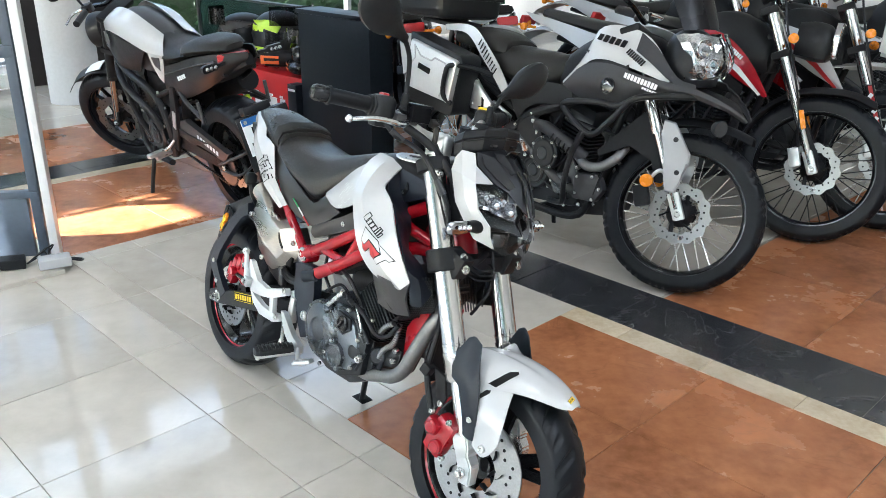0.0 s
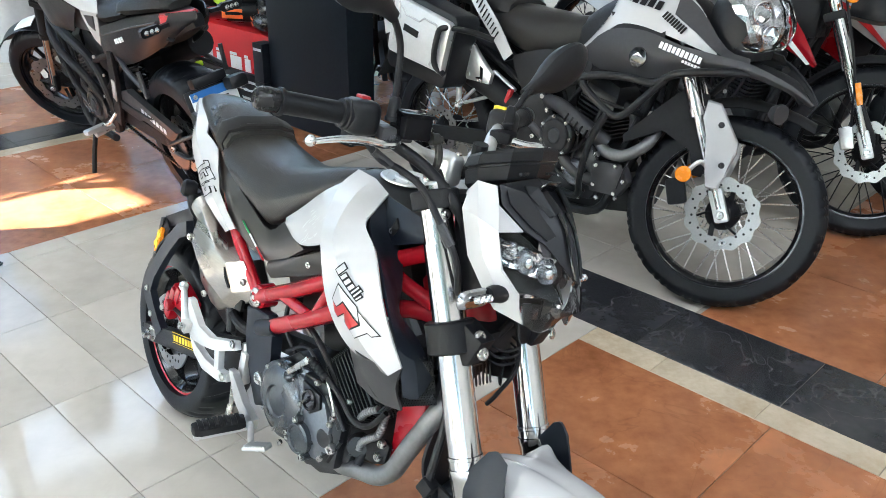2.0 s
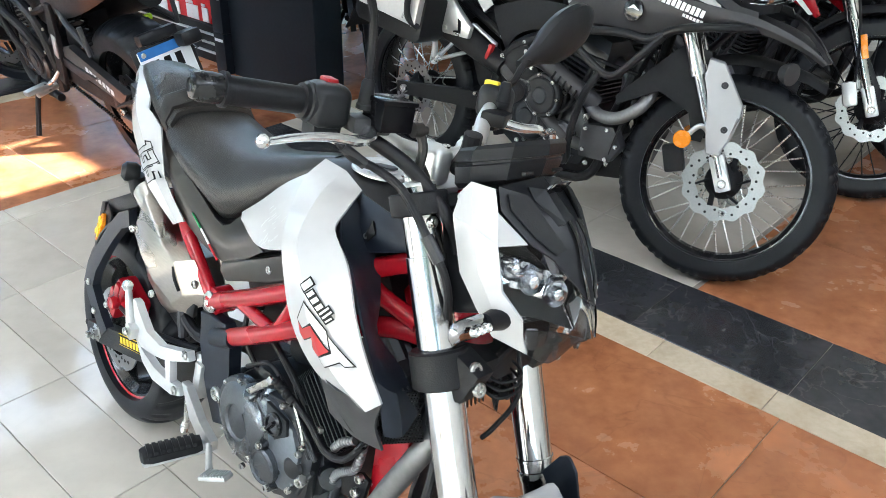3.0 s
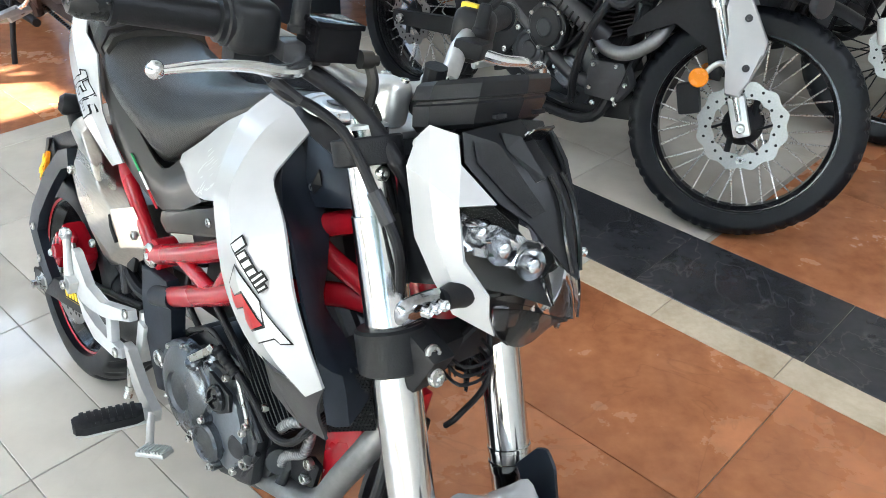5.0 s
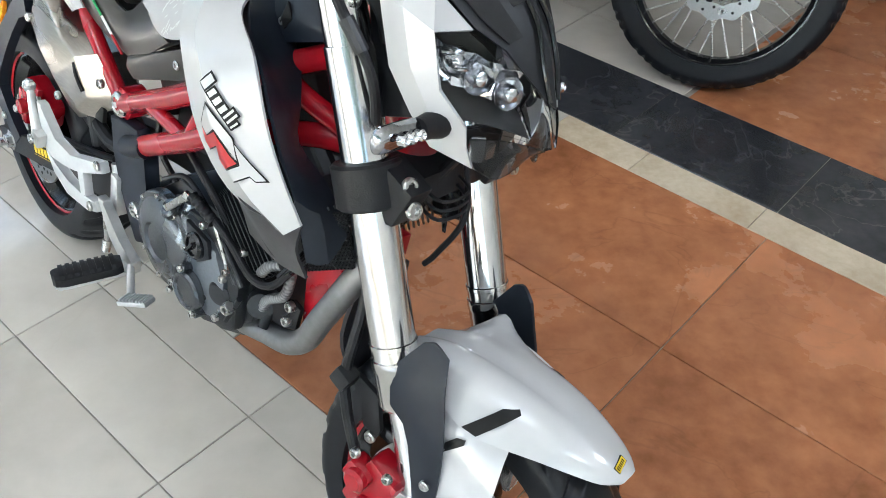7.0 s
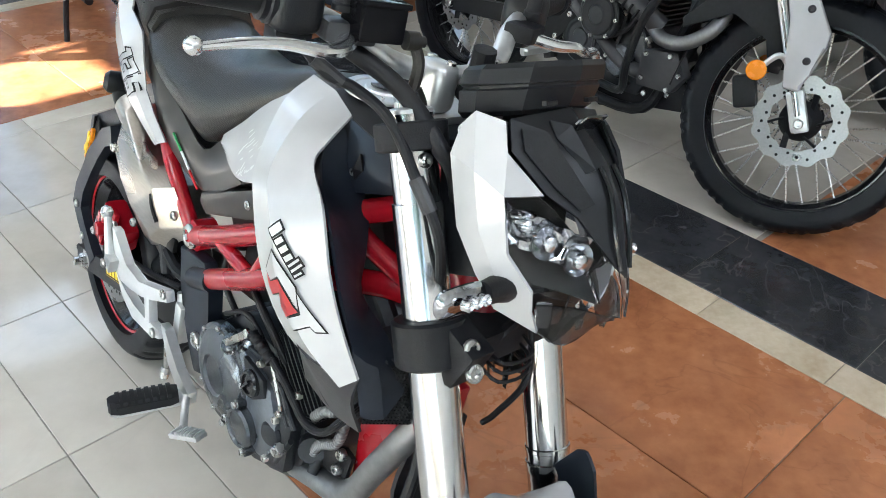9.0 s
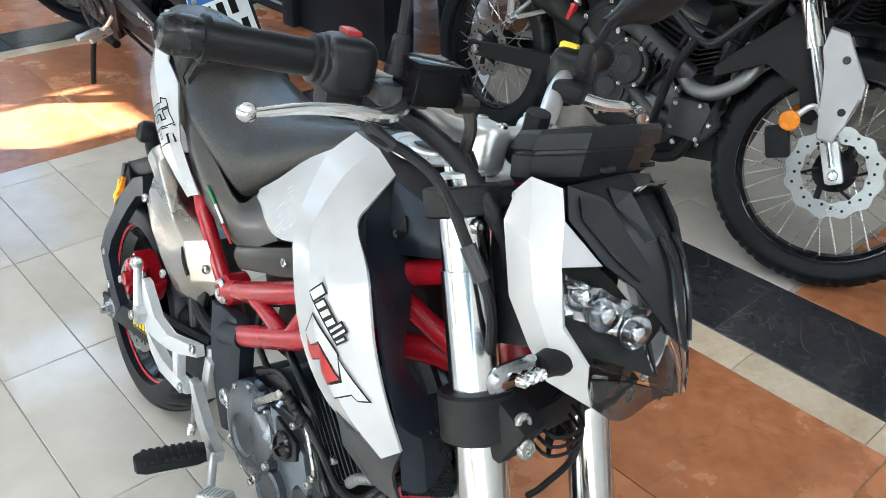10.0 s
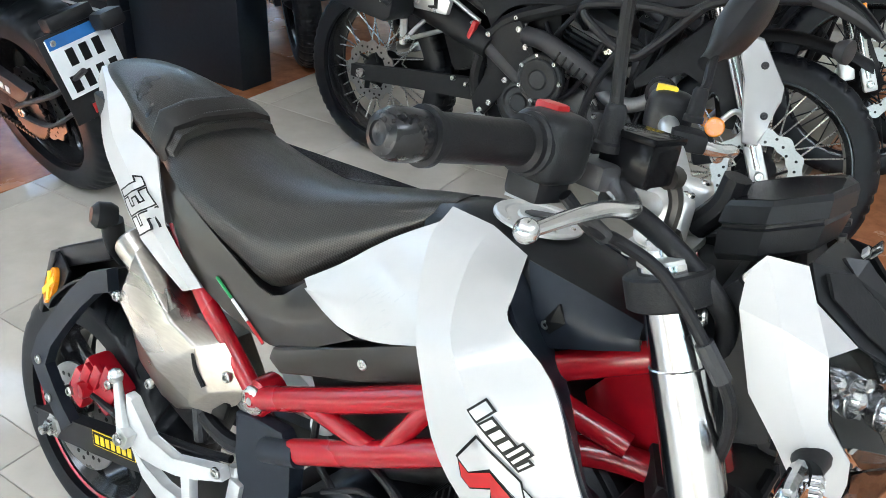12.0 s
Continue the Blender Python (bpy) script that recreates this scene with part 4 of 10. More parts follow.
# bar clamp
bm = NB()
box(bm, (0.900, 0, 0.884), (0.056, 0.120, 0.014), None, 0.005)
clamp = mp("bar_clamp", bm, M_ALU, None, "silver alloy handlebar clamp", True)
for s in (-1, 1):
    bm = NB()
    box(bm, (0.900, s * 0.044, 0.918), (0.046, 0.036, 0.056), None, 0.015, 5)
    mp("clamp_half", bm, M_ALU, clamp, "", True)
for s in (-1, 1):
    for dx in (-0.014, 0.014):
        bolt(clamp, "clamp_bolt", (0.900 + dx, s * 0.040, 0.944), (0, 0, 1), 0.006, 0.004, ST)
# hoses across the yoke
bm = NB()
tube(bm, [(0.870, -0.150, 0.950), (0.905, -0.115, 0.926), (0.938, -0.105, 0.905), (0.970, -0.100, 0.880), (0.985, -0.080, 0.850), (0.985, -0.06, 0.800)], 0.0098, 12)
mp("wiring_loom", bm, M_RUBBER, None, "taped black wiring loom", True)
bm = NB()
tube(bm, [(0.850, -0.195, 0.950), (0.872, -0.175, 0.925), (0.890, -0.150, 0.915), (0.930, -0.135, 0.895), (0.975, -0.130, 0.850), (1.010, -0.118, 0.800), (1.012, -0.100, 0.740), (0.99, -0.08, 0.70)], 0.0058, 10)
mp("throttle_cable", bm, M_RUBBER, None, "black throttle cable with crimped sleeve", True)
bm = NB()
tube(bm, [(0.862, -0.186, 0.937), (0.880, -0.160, 0.918)], 0.0075, 10, 1)
mp("cable_sleeve", bm, M_GREYPL, None, "", True)
bm = NB()
tube(bm, [(0.975, -0.130, 0.850), (0.998, -0.124, 0.822)], 0.0085, 10, 1)
mp("cable_sleeve", bm, M_GREYPL, None, "", True)
bm = NB()
tube(bm, [(0.918, -0.095, 0.92), (0.925, -0.090, 0.905), (0.93, -0.10, 0.895)], 0.009, 10)
mp("hose_braid", bm, M_BRONZE, None, "", True)

# headlamp unit


def shell(bm, pts, faces, thick):
    """A faceted panel: corner points and faces, thickened inwards along the corner normals."""
    pts = [Vector(p) for p in pts]
    nor = [Vector() for p in pts]
    edges = collections.Counter()
    for f in faces:
        q = (pts[f[1]] - pts[f[0]]).cross(pts[f[2]] - pts[f[0]])
        for k in f:
            nor[k] += q.normalized()
        for a, b in zip(f, f[1:] + f[:1]):
            edges[tuple(sorted((a, b)))] += 1
    top = [bm.verts.new(p) for p in pts]
    bot = [bm.verts.new(p - n.normalized() * thick) for p, n in zip(pts, nor)]
    for f in faces:
        bm.faces.new([top[k] for k in f])
        bm.faces.new([bot[k] for k in f[::-1]])
    for (a, b), c in edges.items():
        if c == 1:
            bm.faces.new((top[a], top[b], bot[b], bot[a]))
    return bm


bm = NB()
prism(bm, [(0.985, 0.905), (1.018, 0.918), (1.034, 0.860), (1.044, 0.800), (1.060, 0.742), (1.04, 0.745), (1.0, 0.80)], -0.062, 0.062, 0.008)
lampu = mp("headlamp", bm, M_BLACKP, None, "black and white angular headlamp unit with clear lens", True)
for s in (-1, 1):
    def L(p, s=s):
        return (p[0] + 0.007, s * p[1], p[2] - 0.004)
    bm = NB()
    shell(bm, [L(p) for p in ((0.990, 0.085, 0.929), (1.022, 0.078, 0.929), (1.036, 0.084, 0.902), (1.076, 0.066, 0.871), (1.058, 0.103, 0.868), (1.076, 0.097, 0.815), (1.102, 0.076, 0.781), (1.106, 0.074, 0.760), (1.108, 0.055, 0.733), (1.066, 0.080, 0.746), (1.045, 0.096, 0.780), (1.012, 0.100, 0.817), (0.984, 0.101, 0.884), (0.980, 0.089, 0.912), (1.020, 0.106, 0.880), (1.045, 0.109, 0.830), (1.072, 0.097, 0.785))],
          [(13, 0, 14, 12), (0, 1, 2, 14), (2, 3, 4), (2, 4, 14), (12, 14, 15, 11), (14, 4, 5, 15), (11, 15, 16, 10), (15, 5, 6, 16), (10, 16, 9), (16, 6, 7, 9), (7, 8, 9)], 0.004 * -s)
    mp("lamp_cowl", bm, M_WHITE, lampu, "glossy white side cowl", True, 16)
    bolt(lampu, "cowl_screw", L((0.982, 0.092, 0.908)), (0, s, 0.3), 0.005, 0.003, ST)
    bm = NB()
    up_e = [(1.058, 0.101, 0.867), (1.078, 0.066, 0.869), (1.108, 0.046, 0.856), (1.150, 0.008, 0.812)]
    mid_e = [(1.068, 0.101, 0.842), (1.092, 0.074, 0.832), (1.122, 0.046, 0.818), (1.160, 0.005, 0.790)]
    lo_e = [(1.077, 0.095, 0.816), (1.102, 0.075, 0.782), (1.134, 0.042, 0.776), (1.166, 0.003, 0.766)]
    sheet(bm, [[L(p) for p in up_e], [L(p) for p in mid_e], [L(p) for p in lo_e]], -0.0025 * s, 3, 3)
    ln = mp("lens", bm, M_CLEAR, lampu, "clear headlamp lens", True)
    ln.visible_shadow = False
    bm = NB()
    back = [[(p[0] - d, p[1] * 0.93 - 0.001, p[2] - 0.001) for p in e] for e, d in ((up_e, 0.030), (mid_e, 0.046), (lo_e, 0.030))]
    sheet(bm, [[L(p) for p in e] for e in back[:2]], -0.002 * s, 2, 2)
    mp("lamp_bowl", bm, M_INK, lampu, "black lamp interior", True)
    bm = NB()
    sheet(bm, [[L(p) for p in e] for e in back[1:]], -0.002 * s, 2, 2)
    mp("lamp_bowl", bm, M_INK, lampu, "black lower lamp interior", True)
    for c, r in (((1.070, 0.074, 0.840), 0.019), ((1.090, 0.056, 0.826), 0.022), ((1.116, 0.034, 0.815), 0.021)):
        bm = NB()
        o = Vector(L(c))
        ax = Vector((1, s * 0.45, 0.18)).normalized()
        lathe(bm, [(-0.020, 0.004), (-0.014, r * 0.50), (-0.006, r * 0.78), (0.000, r * 0.86), (0.001, r * 0.84), (-0.004, r * 0.74), (-0.010, r * 0.45)], o, ax, 20)
        rf = mp("reflector", bm, M_BOWL, lampu, "chromed lamp reflector", True)
        bm = NB()
        lathe(bm, [(-0.010, r * 0.45), (0.002, r * 0.48), (0.008, r * 0.36), (0.011, r * 0.12)], o, ax, 16)
        mp("projector", bm, M_REFLECT, rf, "", True)
    # stepped chrome facets behind the lens
    rnd = random.Random(11)
    bm = NB()
    nu, nv = 11, 5
    gridp = []
    for iu in range(nu + 1):
        f = iu / nu
        colp = []
        for iv in range(nv + 1):
            g = iv / nv
            q = Vector((1.054 + 0.064 * f - 0.004 * math.sin(math.pi * g), 0.090 - 0.072 * f, 0.858 - 0.022 * f - 0.040 * g))
            q += Vector((rnd.uniform(-0.006, 0.005), rnd.uniform(-0.002, 0.002), rnd.uniform(-0.002, 0.002)))
            colp.append(L(q))
        gridp.append(colp)
    flat = [p for c in gridp for p in c]
    shell(bm, flat, [(iu * (nv + 1) + iv, (iu + 1) * (nv + 1) + iv, (iu + 1) * (nv + 1) + iv + 1, iu * (nv + 1) + iv + 1) for iu in range(nu) for iv in range(nv) if not (iv == nv - 1 and iu > 7)], 0.0012 * -s)
    bmesh.ops.triangulate(bm, faces=bm.faces[:])
    mp("reflector_facets", bm, M_BOWL, lampu, "faceted dark chrome reflector", True, 2)
    for k in range(4):
        bm = NB()
        box(bm, L((1.066 + 0.005 * k, 0.088 - 0.004 * k, 0.850 - 0.005 * k)), (0.004, 0.012, 0.003), (0, 20, s * 30), 0.0006)
        mp("reflector_step", bm, M_REFLECT, lampu, "", True)
    # dark visor between the lenses
    vp = ((1.024, 0.077, 0.933), (1.038, 0.081, 0.905), (1.078, 0.063, 0.874), (1.108, 0.045, 0.860), (1.149, 0.011, 0.816), (1.158, 0.0, 0.808), (1.130, 0.0, 0.868), (1.098, 0.0, 0.907), (1.040, 0.0, 0.946), (1.050, 0.050, 0.928), (1.078, 0.046, 0.906), (1.112, 0.026, 0.872))
    bm = NB()
    shell(bm, [L(p) for p in vp], [(0, 1, 9), (1, 2, 10, 9), (2, 3, 11, 10), (3, 4, 11), (0, 9, 8), (9, 10, 7, 8), (10, 11, 6, 7), (11, 4, 5, 6)], 0.004 * -s)
    mp("visor", bm, M_BLACKP, lampu, "ridged black visor", True, 20)
    bm = NB()
    shell(bm, [L(p) for p in ((1.036, 0.074, 0.925), (1.046, 0.074, 0.906), (1.080, 0.058, 0.880), (1.106, 0.042, 0.864), (1.112, 0.030, 0.872), (1.078, 0.049, 0.907), (1.054, 0.054, 0.926))], [(0, 1, 6), (1, 2, 5, 6), (2, 3, 4, 5)], 0.004 * -s)
    bm.transform(Matrix.Translation((0.003, s * 0.0015, 0.003)))
    mp("visor_panel", bm, M_MATTE, lampu, "matt black visor panel", True, 20)
    bm = NB()
    tube(bm, [L((1.098, 0.012, 0.905)), L((1.118, 0.012, 0.884)), L((1.138, 0.013, 0.846)), L((1.152, 0.008, 0.815))], 0.0030, 8)
    mp("visor_rib", bm, M_GLOSSBLACK, lampu, "", True)
    # smooth shield between the ridges
    bm = NB()
    shell(bm, [L(p) for p in ((1.046, 0.042, 0.937), (1.064, 0.030, 0.938), (1.100, 0.022, 0.904), (1.094, 0.028, 0.898), (1.060, 0.044, 0.924))], [(0, 4, 3, 2, 1)], 0.003 * -s)
    mp("badge_plate", bm, M_BLACKP, lampu, "gloss black badge plate", True, 20)
    # lower position lamp
    bm = NB()
    sheet(bm, [[L((1.106, 0.073, 0.768)), L((1.130, 0.044, 0.770)), L((1.160, 0.004, 0.763))], [L((1.110, 0.064, 0.750)), L((1.134, 0.040, 0.745)), L((1.152, 0.007, 0.758))], [L((1.108, 0.054, 0.732)), L((1.130, 0.036, 0.724)), L((1.146, 0.009, 0.753))]], -0.003 * s, 3, 2)
    lo = mp("lower_lens", bm, M_SMOKE, lampu, "smoked lower lens", True)
    lo.visible_shadow = False
    bm = NB()
    box(bm, L((1.104, 0.050, 0.750)), (0.008, 0.018, 0.028), (0, -10, s * 35), 0.003)
    box(bm, L((1.112, 0.036, 0.748)), (0.005, 0.010, 0.020), (12, 15, s * 20), 0.001)
    mp("position_lamp", bm, M_REFLECT, lampu, "", True)
    bm = NB()
    sheet(bm, [[L((1.088, 0.060, 0.768)), L((1.100, 0.002, 0.766))], [L((1.090, 0.050, 0.735)), L((1.100, 0.002, 0.728))]], -0.002 * s, 2, 2)
    mp("lower_bowl", bm, M_INK, lampu, "", True)
    # indicators
    bm = NB()
    p0 = Vector(L((1.074, 0.090, 0.776)))
    lathe(bm, [(-0.012, 0.016), (0.0, 0.017), (0.012, 0.014), (0.030, 0.012)], p0, (0, s, -0.02), 16)
    mp("indicator", bm, M_RUBBER, lampu, "clear front turn signal on a black stalk", True)
    bm = NB()
    rr = []
    for t, h, w in ((0.020, 0.008, 0.007), (0.026, 0.013, 0.009), (0.045, 0.0155, 0.010), (0.076, 0.0150, 0.009), (0.083, 0.011, 0.006), (0.085, 0.005, 0.003)):
        c = p0 + Vector((-0.002 - t * 0.1, s * t, -0.002 - t * 0.06))
        rr.append([c + Vector((w * math.cos(a), 0, h * math.sin(a))) for a in (k * math.tau / 12 for k in range(12))])
    loft(bm, rr, 2)
    mp("indicator_lens", bm, M_BOWL, lampu, "clear ribbed lens over a chromed body", True)
    for k in range(3):
        bm = NB()
        c = p0 + Vector((0.0085, s * (0.038 + 0.013 * k), -0.001))
        lathe(bm, [(-0.003, 0.0065), (0.004, 0.0062), (0.006, 0.004), (0.003, 0.002)], c, (1, s * 0.1, 0.35), 12)
        mp("led", bm, M_REFLECT, lampu, "", True)
# instrument pod
bm = NB()
pod = [(0.950, -0.062), (0.988, -0.083), (1.030, -0.060), (1.046, 0.0), (1.036, 0.062), (0.990, 0.083), (0.950, 0.062)]
quad_rings(bm, [[(0.995 + (x - 0.995) * k, y * k, 0.967 + (x - 0.99) * 0.36 + dz) for x, y in pod] for dz, k in ((-0.052, 0.86), (-0.046, 0.95), (-0.024, 1.0), (-0.022, 0.96), (-0.019, 0.96), (-0.017, 1.03), (-0.002, 1.0), (0.003, 0.94), (0.001, 0.90))])
podo = mp("instrument_pod", bm, M_BLACKP, None, "faceted black instrument pod", True, 18)
bm = NB()
quad_rings(bm, [[(0.995 + (x - 0.995) * 0.86, y * 0.86, 0.967 + (0.995 + (x - 0.995) * 0.86 - 0.99) * 0.36 + dz) for x, y in pod] for dz in (-0.002, 0.0025)])
mp("display", bm, M_GLOSSBLACK, podo, "dark glossy display", True)
for y in (-0.040, 0.035):
    bm = NB()
    box(bm, (1.046, y, 0.948), (0.006, 0.020, 0.005), (0, -15, 0), 0.001)
    mp("pod_clip", bm, M_BLACKP, podo, "", True)
bm = NB()
tube(bm, [(0.925, -0.02, 0.915), (0.945, -0.03, 0.945), (0.950, -0.035, 0.972)], 0.013, 10, 4)
mp("pod_bracket", bm, M_RUBBER, podo, "", True)
bm = NB()
box(bm, (1.0685, 0.0, 0.9285), (0.003, 0.040, 0.036), (0, 34, 0), 0.001)
badge = mp("badge", bm, M_GLOSSBLACK, lampu, "black maker's badge", True)
bm = NB()
box(bm, (1.0675, 0.0, 0.9335), (0.003, 0.028, 0.006), (0, 34, 0))
mp("badge_bar", bm, M_LETTER, lampu, "", True)
bm = NB()
prism(bm, [(0.955, 0.86), (0.98, 0.90), (1.02, 0.86), (1.05, 0.76), (1.0, 0.74), (0.97, 0.80)], -0.078, 0.078, 0.01)
mp("lamp_bracket", bm, M_BLACKP, None, "black headlamp bracket", True)

# tank, cap and dark tank sides
bm = NB()
rr = []
for x, w, zt, zb in ((0.640, 0.045, 0.848, 0.74), (0.690, 0.062, 0.858, 0.72), (0.750, 0.072, 0.856, 0.71), (0.820, 0.072, 0.848, 0.755), (0.880, 0.066, 0.832, 0.785), (0.920, 0.052, 0.816, 0.790)):
    rr.append([(x, -w, zb), (x, -w * 1.02, (zt + zb) / 2), (x, -w * 0.93, zt - 0.022), (x, -w * 0.6, zt - 0.004), (x, 0, zt), (x, w * 0.6, zt - 0.004), (x, w * 0.93, zt - 0.022), (x, w * 1.02, (zt + zb) / 2), (x, w, zb)])
loft(bm, rr, 4, 1)
tank = mp("tank_cover", bm, M_BLACKP, None, "satin black tank cover", False, 50)
bm = NB()
capm = Vector((0.755, 0.004, 0.857))
lathe(bm, [(0, 0.050), (0.003, 0.050), (0.005, 0.047), (0.005, 0.038), (0.0035, 0.036), (0.0035, 0.024), (0.006, 0.022), (0.006, 0.002)], capm, (0.05, 0, 1), 48)
capo = mp("fuel_cap", bm, M_ALU, tank, "round silver fuel cap with keyhole flap")
bm = NB()
prism(bm, [(-0.020, 0.0), (-0.012, 0.008), (0.012, 0.008), (0.020, 0.0), (0.012, -0.008), (-0.012, -0.008)], 0.0, 0.003, 0.001, "xy")
part("keyhole_flap", bm, M_GREYPL, tank, "", Matrix.Translation(capm + Vector((0.004, 0, 0.0062))) @ Matrix.Rotation(0.6, 4, "Z"))
for k in range(10):
    a = k * math.tau / 10
    bolt(tank, "cap_screw", capm + Vector((0.043 * math.cos(a), 0.043 * math.sin(a), 0.0045)), (0, 0, 1), 0.0026, 0.0018)

for s in (-1, 1):
    def Y(p, s=s):
        return (p[0], -s * p[1], p[2])
    # white side panel with a ghost decal
    bm = NB()
    a = [(0.507, -0.082, 0.708), (0.560, -0.080, 0.748), (0.620, -0.072, 0.800), (0.690, -0.048, 0.848)]
    b = [(0.525, -0.094, 0.704), (0.585, -0.104, 0.722), (0.655, -0.108, 0.766), (0.712, -0.096, 0.812)]
    c = [(0.512, -0.086, 0.701), (0.590, -0.108, 0.690), (0.660, -0.126, 0.706), (0.742, -0.140, 0.742)]
    sheet(bm, [[Y(p) for p in r] for r in (a, b, c)], -0.003 * s, 3, 3)
    sp = mp("side_panel", bm, M_WHITE, None, "glossy white side panel with a faint grey decal")
    rnd = random.Random(5)
    for k in range(26):
        a = rnd.uniform(0, 6.28)
        q = Vector((0.640 + 0.034 * (k % 13 - 6) / 6 * 0.9, 0, 0.728 + 0.030 * math.sin(k * 1.7)))
        e = q + Vector((0.010, 0, 0.012 + 0.004 * math.sin(a)))
        decal([sp], [(q.x, q.z), (q.x + 0.0016, q.z - 0.001), (e.x + 0.0012, e.z - 0.001), (e.x, e.z)], M_DECAL, "decal_stroke", sp, s, "", None, 0.0004, 0)
    # big white shroud
    rows = [[(0.680, -0.050, 0.854), (0.735, -0.052, 0.852), (0.784, -0.058, 0.838)],
            [(0.688, -0.094, 0.826), (0.745, -0.102, 0.826), (0.800, -0.098, 0.815)],
            [(0.726, -0.146, 0.768), (0.772, -0.154, 0.776), (0.815, -0.124, 0.796)],
            [(0.750, -0.160, 0.728), (0.815, -0.174, 0.738), (0.884, -0.151, 0.777)],
            [(0.792, -0.164, 0.650), (0.862, -0.181, 0.682), (0.926, -0.160, 0.716)],
            [(0.862, -0.163, 0.602), (0.912, -0.177, 0.632), (0.957, -0.157, 0.664)],
            [(0.945, -0.149, 0.588), (0.965, -0.154, 0.592), (0.987, -0.148, 0.614)]]
    bm = NB()
    sheet(bm, [[Y(p) for p in r] for r in rows], -0.004 * s, 1, 4)
    sh = mp("tank_shroud", bm, M_WHITE, None, "large glossy white tank shroud with model lettering", False, 13)
    # lower dark wing
    bm = NB()
    sheet(bm, [[Y(p) for p in r] for r in ([(0.850, -0.156, 0.608), (0.915, -0.168, 0.604), (0.985, -0.146, 0.612)], [(0.838, -0.128, 0.555), (0.905, -0.138, 0.550), (0.975, -0.142, 0.570)], [(0.852, -0.122, 0.516), (0.918, -0.126, 0.514), (0.984, -0.130, 0.531)])], -0.004 * s, 3, 3)
    wing = mp("shroud_wing", bm, M_GREYPL, sh, "dark grey pointed lower wing")
    # Slot darkness laid on as a flat black triangle.
    decal([wing], [(0.888, 0.538), (0.924, 0.522), (0.912, 0.522)], M_INK, "painted_wing_slot", wing, s, "", None, 0.0012, 2)
    gp = plane_at(Y((0.980, -0.104, 0.572)), (0.034, 0.034 * -s, 0.012), (-0.02, 0, 1))
    bm = NB()
    box(bm, (0, 0, 0), (0.060, 0.080, 0.002))
    gb = part("grille_backing", bm, M_INK, sh, "", gp)
    bm = NB()
    for iy in range(-8, 9):
        for ix in range(-6, 7):
            cx, cy = ix * 0.0045 + (0.00225 if iy % 2 else 0), iy * 0.0047
            quad_rings(bm, [[(cx + r * math.sin(k * math.pi / 3), cy + r * math.cos(k * math.pi / 3), h) for k in range(6)] for r, h in ((0.0019, 0.001), (0.0019, 0.0034), (0.0026, 0.0034))], True, False)
    part("honeycomb_grille", bm, M_BLACKP, sh, "black honeycomb grille", gp)
    # dark inner panel between shroud and fork
    bm = NB()
    sheet(bm, [[Y(p) for p in r] for r in ([(0.772, -0.060, 0.838), (0.800, -0.104, 0.808), (0.850, -0.132, 0.780), (0.890, -0.146, 0.765), (0.935, -0.152, 0.700), (0.970, -0.150, 0.640), (0.990, -0.140, 0.560)], [(0.800, -0.062, 0.818), (0.824, -0.088, 0.785), (0.862, -0.098, 0.745), (0.905, -0.115, 0.715), (0.930, -0.122, 0.675), (0.985, -0.122, 0.620), (1.005, -0.118, 0.560)], [(0.826, -0.060, 0.762), (0.845, -0.062, 0.752), (0.865, -0.072, 0.735), (0.892, -0.090, 0.705), (0.905, -0.098, 0.668), (0.960, -0.095, 0.640), (0.998, -0.085, 0.590)])], -0.004 * s, 3, 2)
    ip = mp("inner_panel", bm, M_BLUEBLACK, None, "satin blue-black inner panel", False, 22)
    bm = NB()
    sheet(bm, [[Y(p) for p in r] for r in ([(0.790, -0.060, 0.838), (0.860, -0.064, 0.832), (0.918, -0.055, 0.818)], [(0.815, -0.076, 0.795), (0.872, -0.077, 0.803), (0.922, -0.066, 0.808)], [(0.836, -0.074, 0.765), (0.880, -0.074, 0.783), (0.925, -0.064, 0.800)])], -0.004 * s, 3, 2)
    mp("tank_side", bm, M_BLUEBLACK, ip, "")
    bolt(ip, "panel_bolt", Y((0.930, -0.152, 0.664)), (0, s, 0), 0.006, 0.004, None, M_GREYPL)
    bm = NB()
    shell(bm, [Y(p) for p in ((0.826, -0.0785, 0.787), (0.838, -0.0795, 0.783), (0.852, -0.0800, 0.800), (0.842, -0.0785, 0.816), (0.838, -0.0830, 0.797))], [(0, 1, 4), (1, 2, 4), (2, 3, 4), (3, 0, 4)], 0.003 * s)
    bmesh.ops.recalc_face_normals(bm, faces=bm.faces)
    mp("side_vent", bm, M_INK, ip, "small black vent", False, 10)
    bolt(ip, "panel_bolt", Y((0.832, -0.0800, 0.790)), (0, s, 0), 0.005, 0.004)
    # tail
    rows = [[(-0.012, -0.012, 0.843), (0.060, -0.034, 0.842), (0.118, -0.060, 0.834), (0.140, -0.078, 0.793), (0.222, -0.092, 0.780), (0.250, -0.097, 0.690), (0.335, -0.096, 0.630)],
            [(-0.014, -0.026, 0.842), (0.045, -0.055, 0.828), (0.085, -0.077, 0.808), (0.120, -0.092, 0.778), (0.180, -0.108, 0.752), (0.235, -0.112, 0.690), (0.318, -0.101, 0.622)],
            [(-0.006, -0.036, 0.826), (0.040, -0.060, 0.796), (0.075, -0.080, 0.770), (0.110, -0.094, 0.746), (0.160, -0.107, 0.720), (0.222, -0.112, 0.663), (0.300, -0.099, 0.613)]]
    bm = NB()
    sheet(bm, [[Y(p) for p in r] for r in rows], -0.004 * s, 2, 1)
    tl = mp("tail_fairing", bm, M_WHITE, None, "glossy white tail fairing with model number", False, 24)
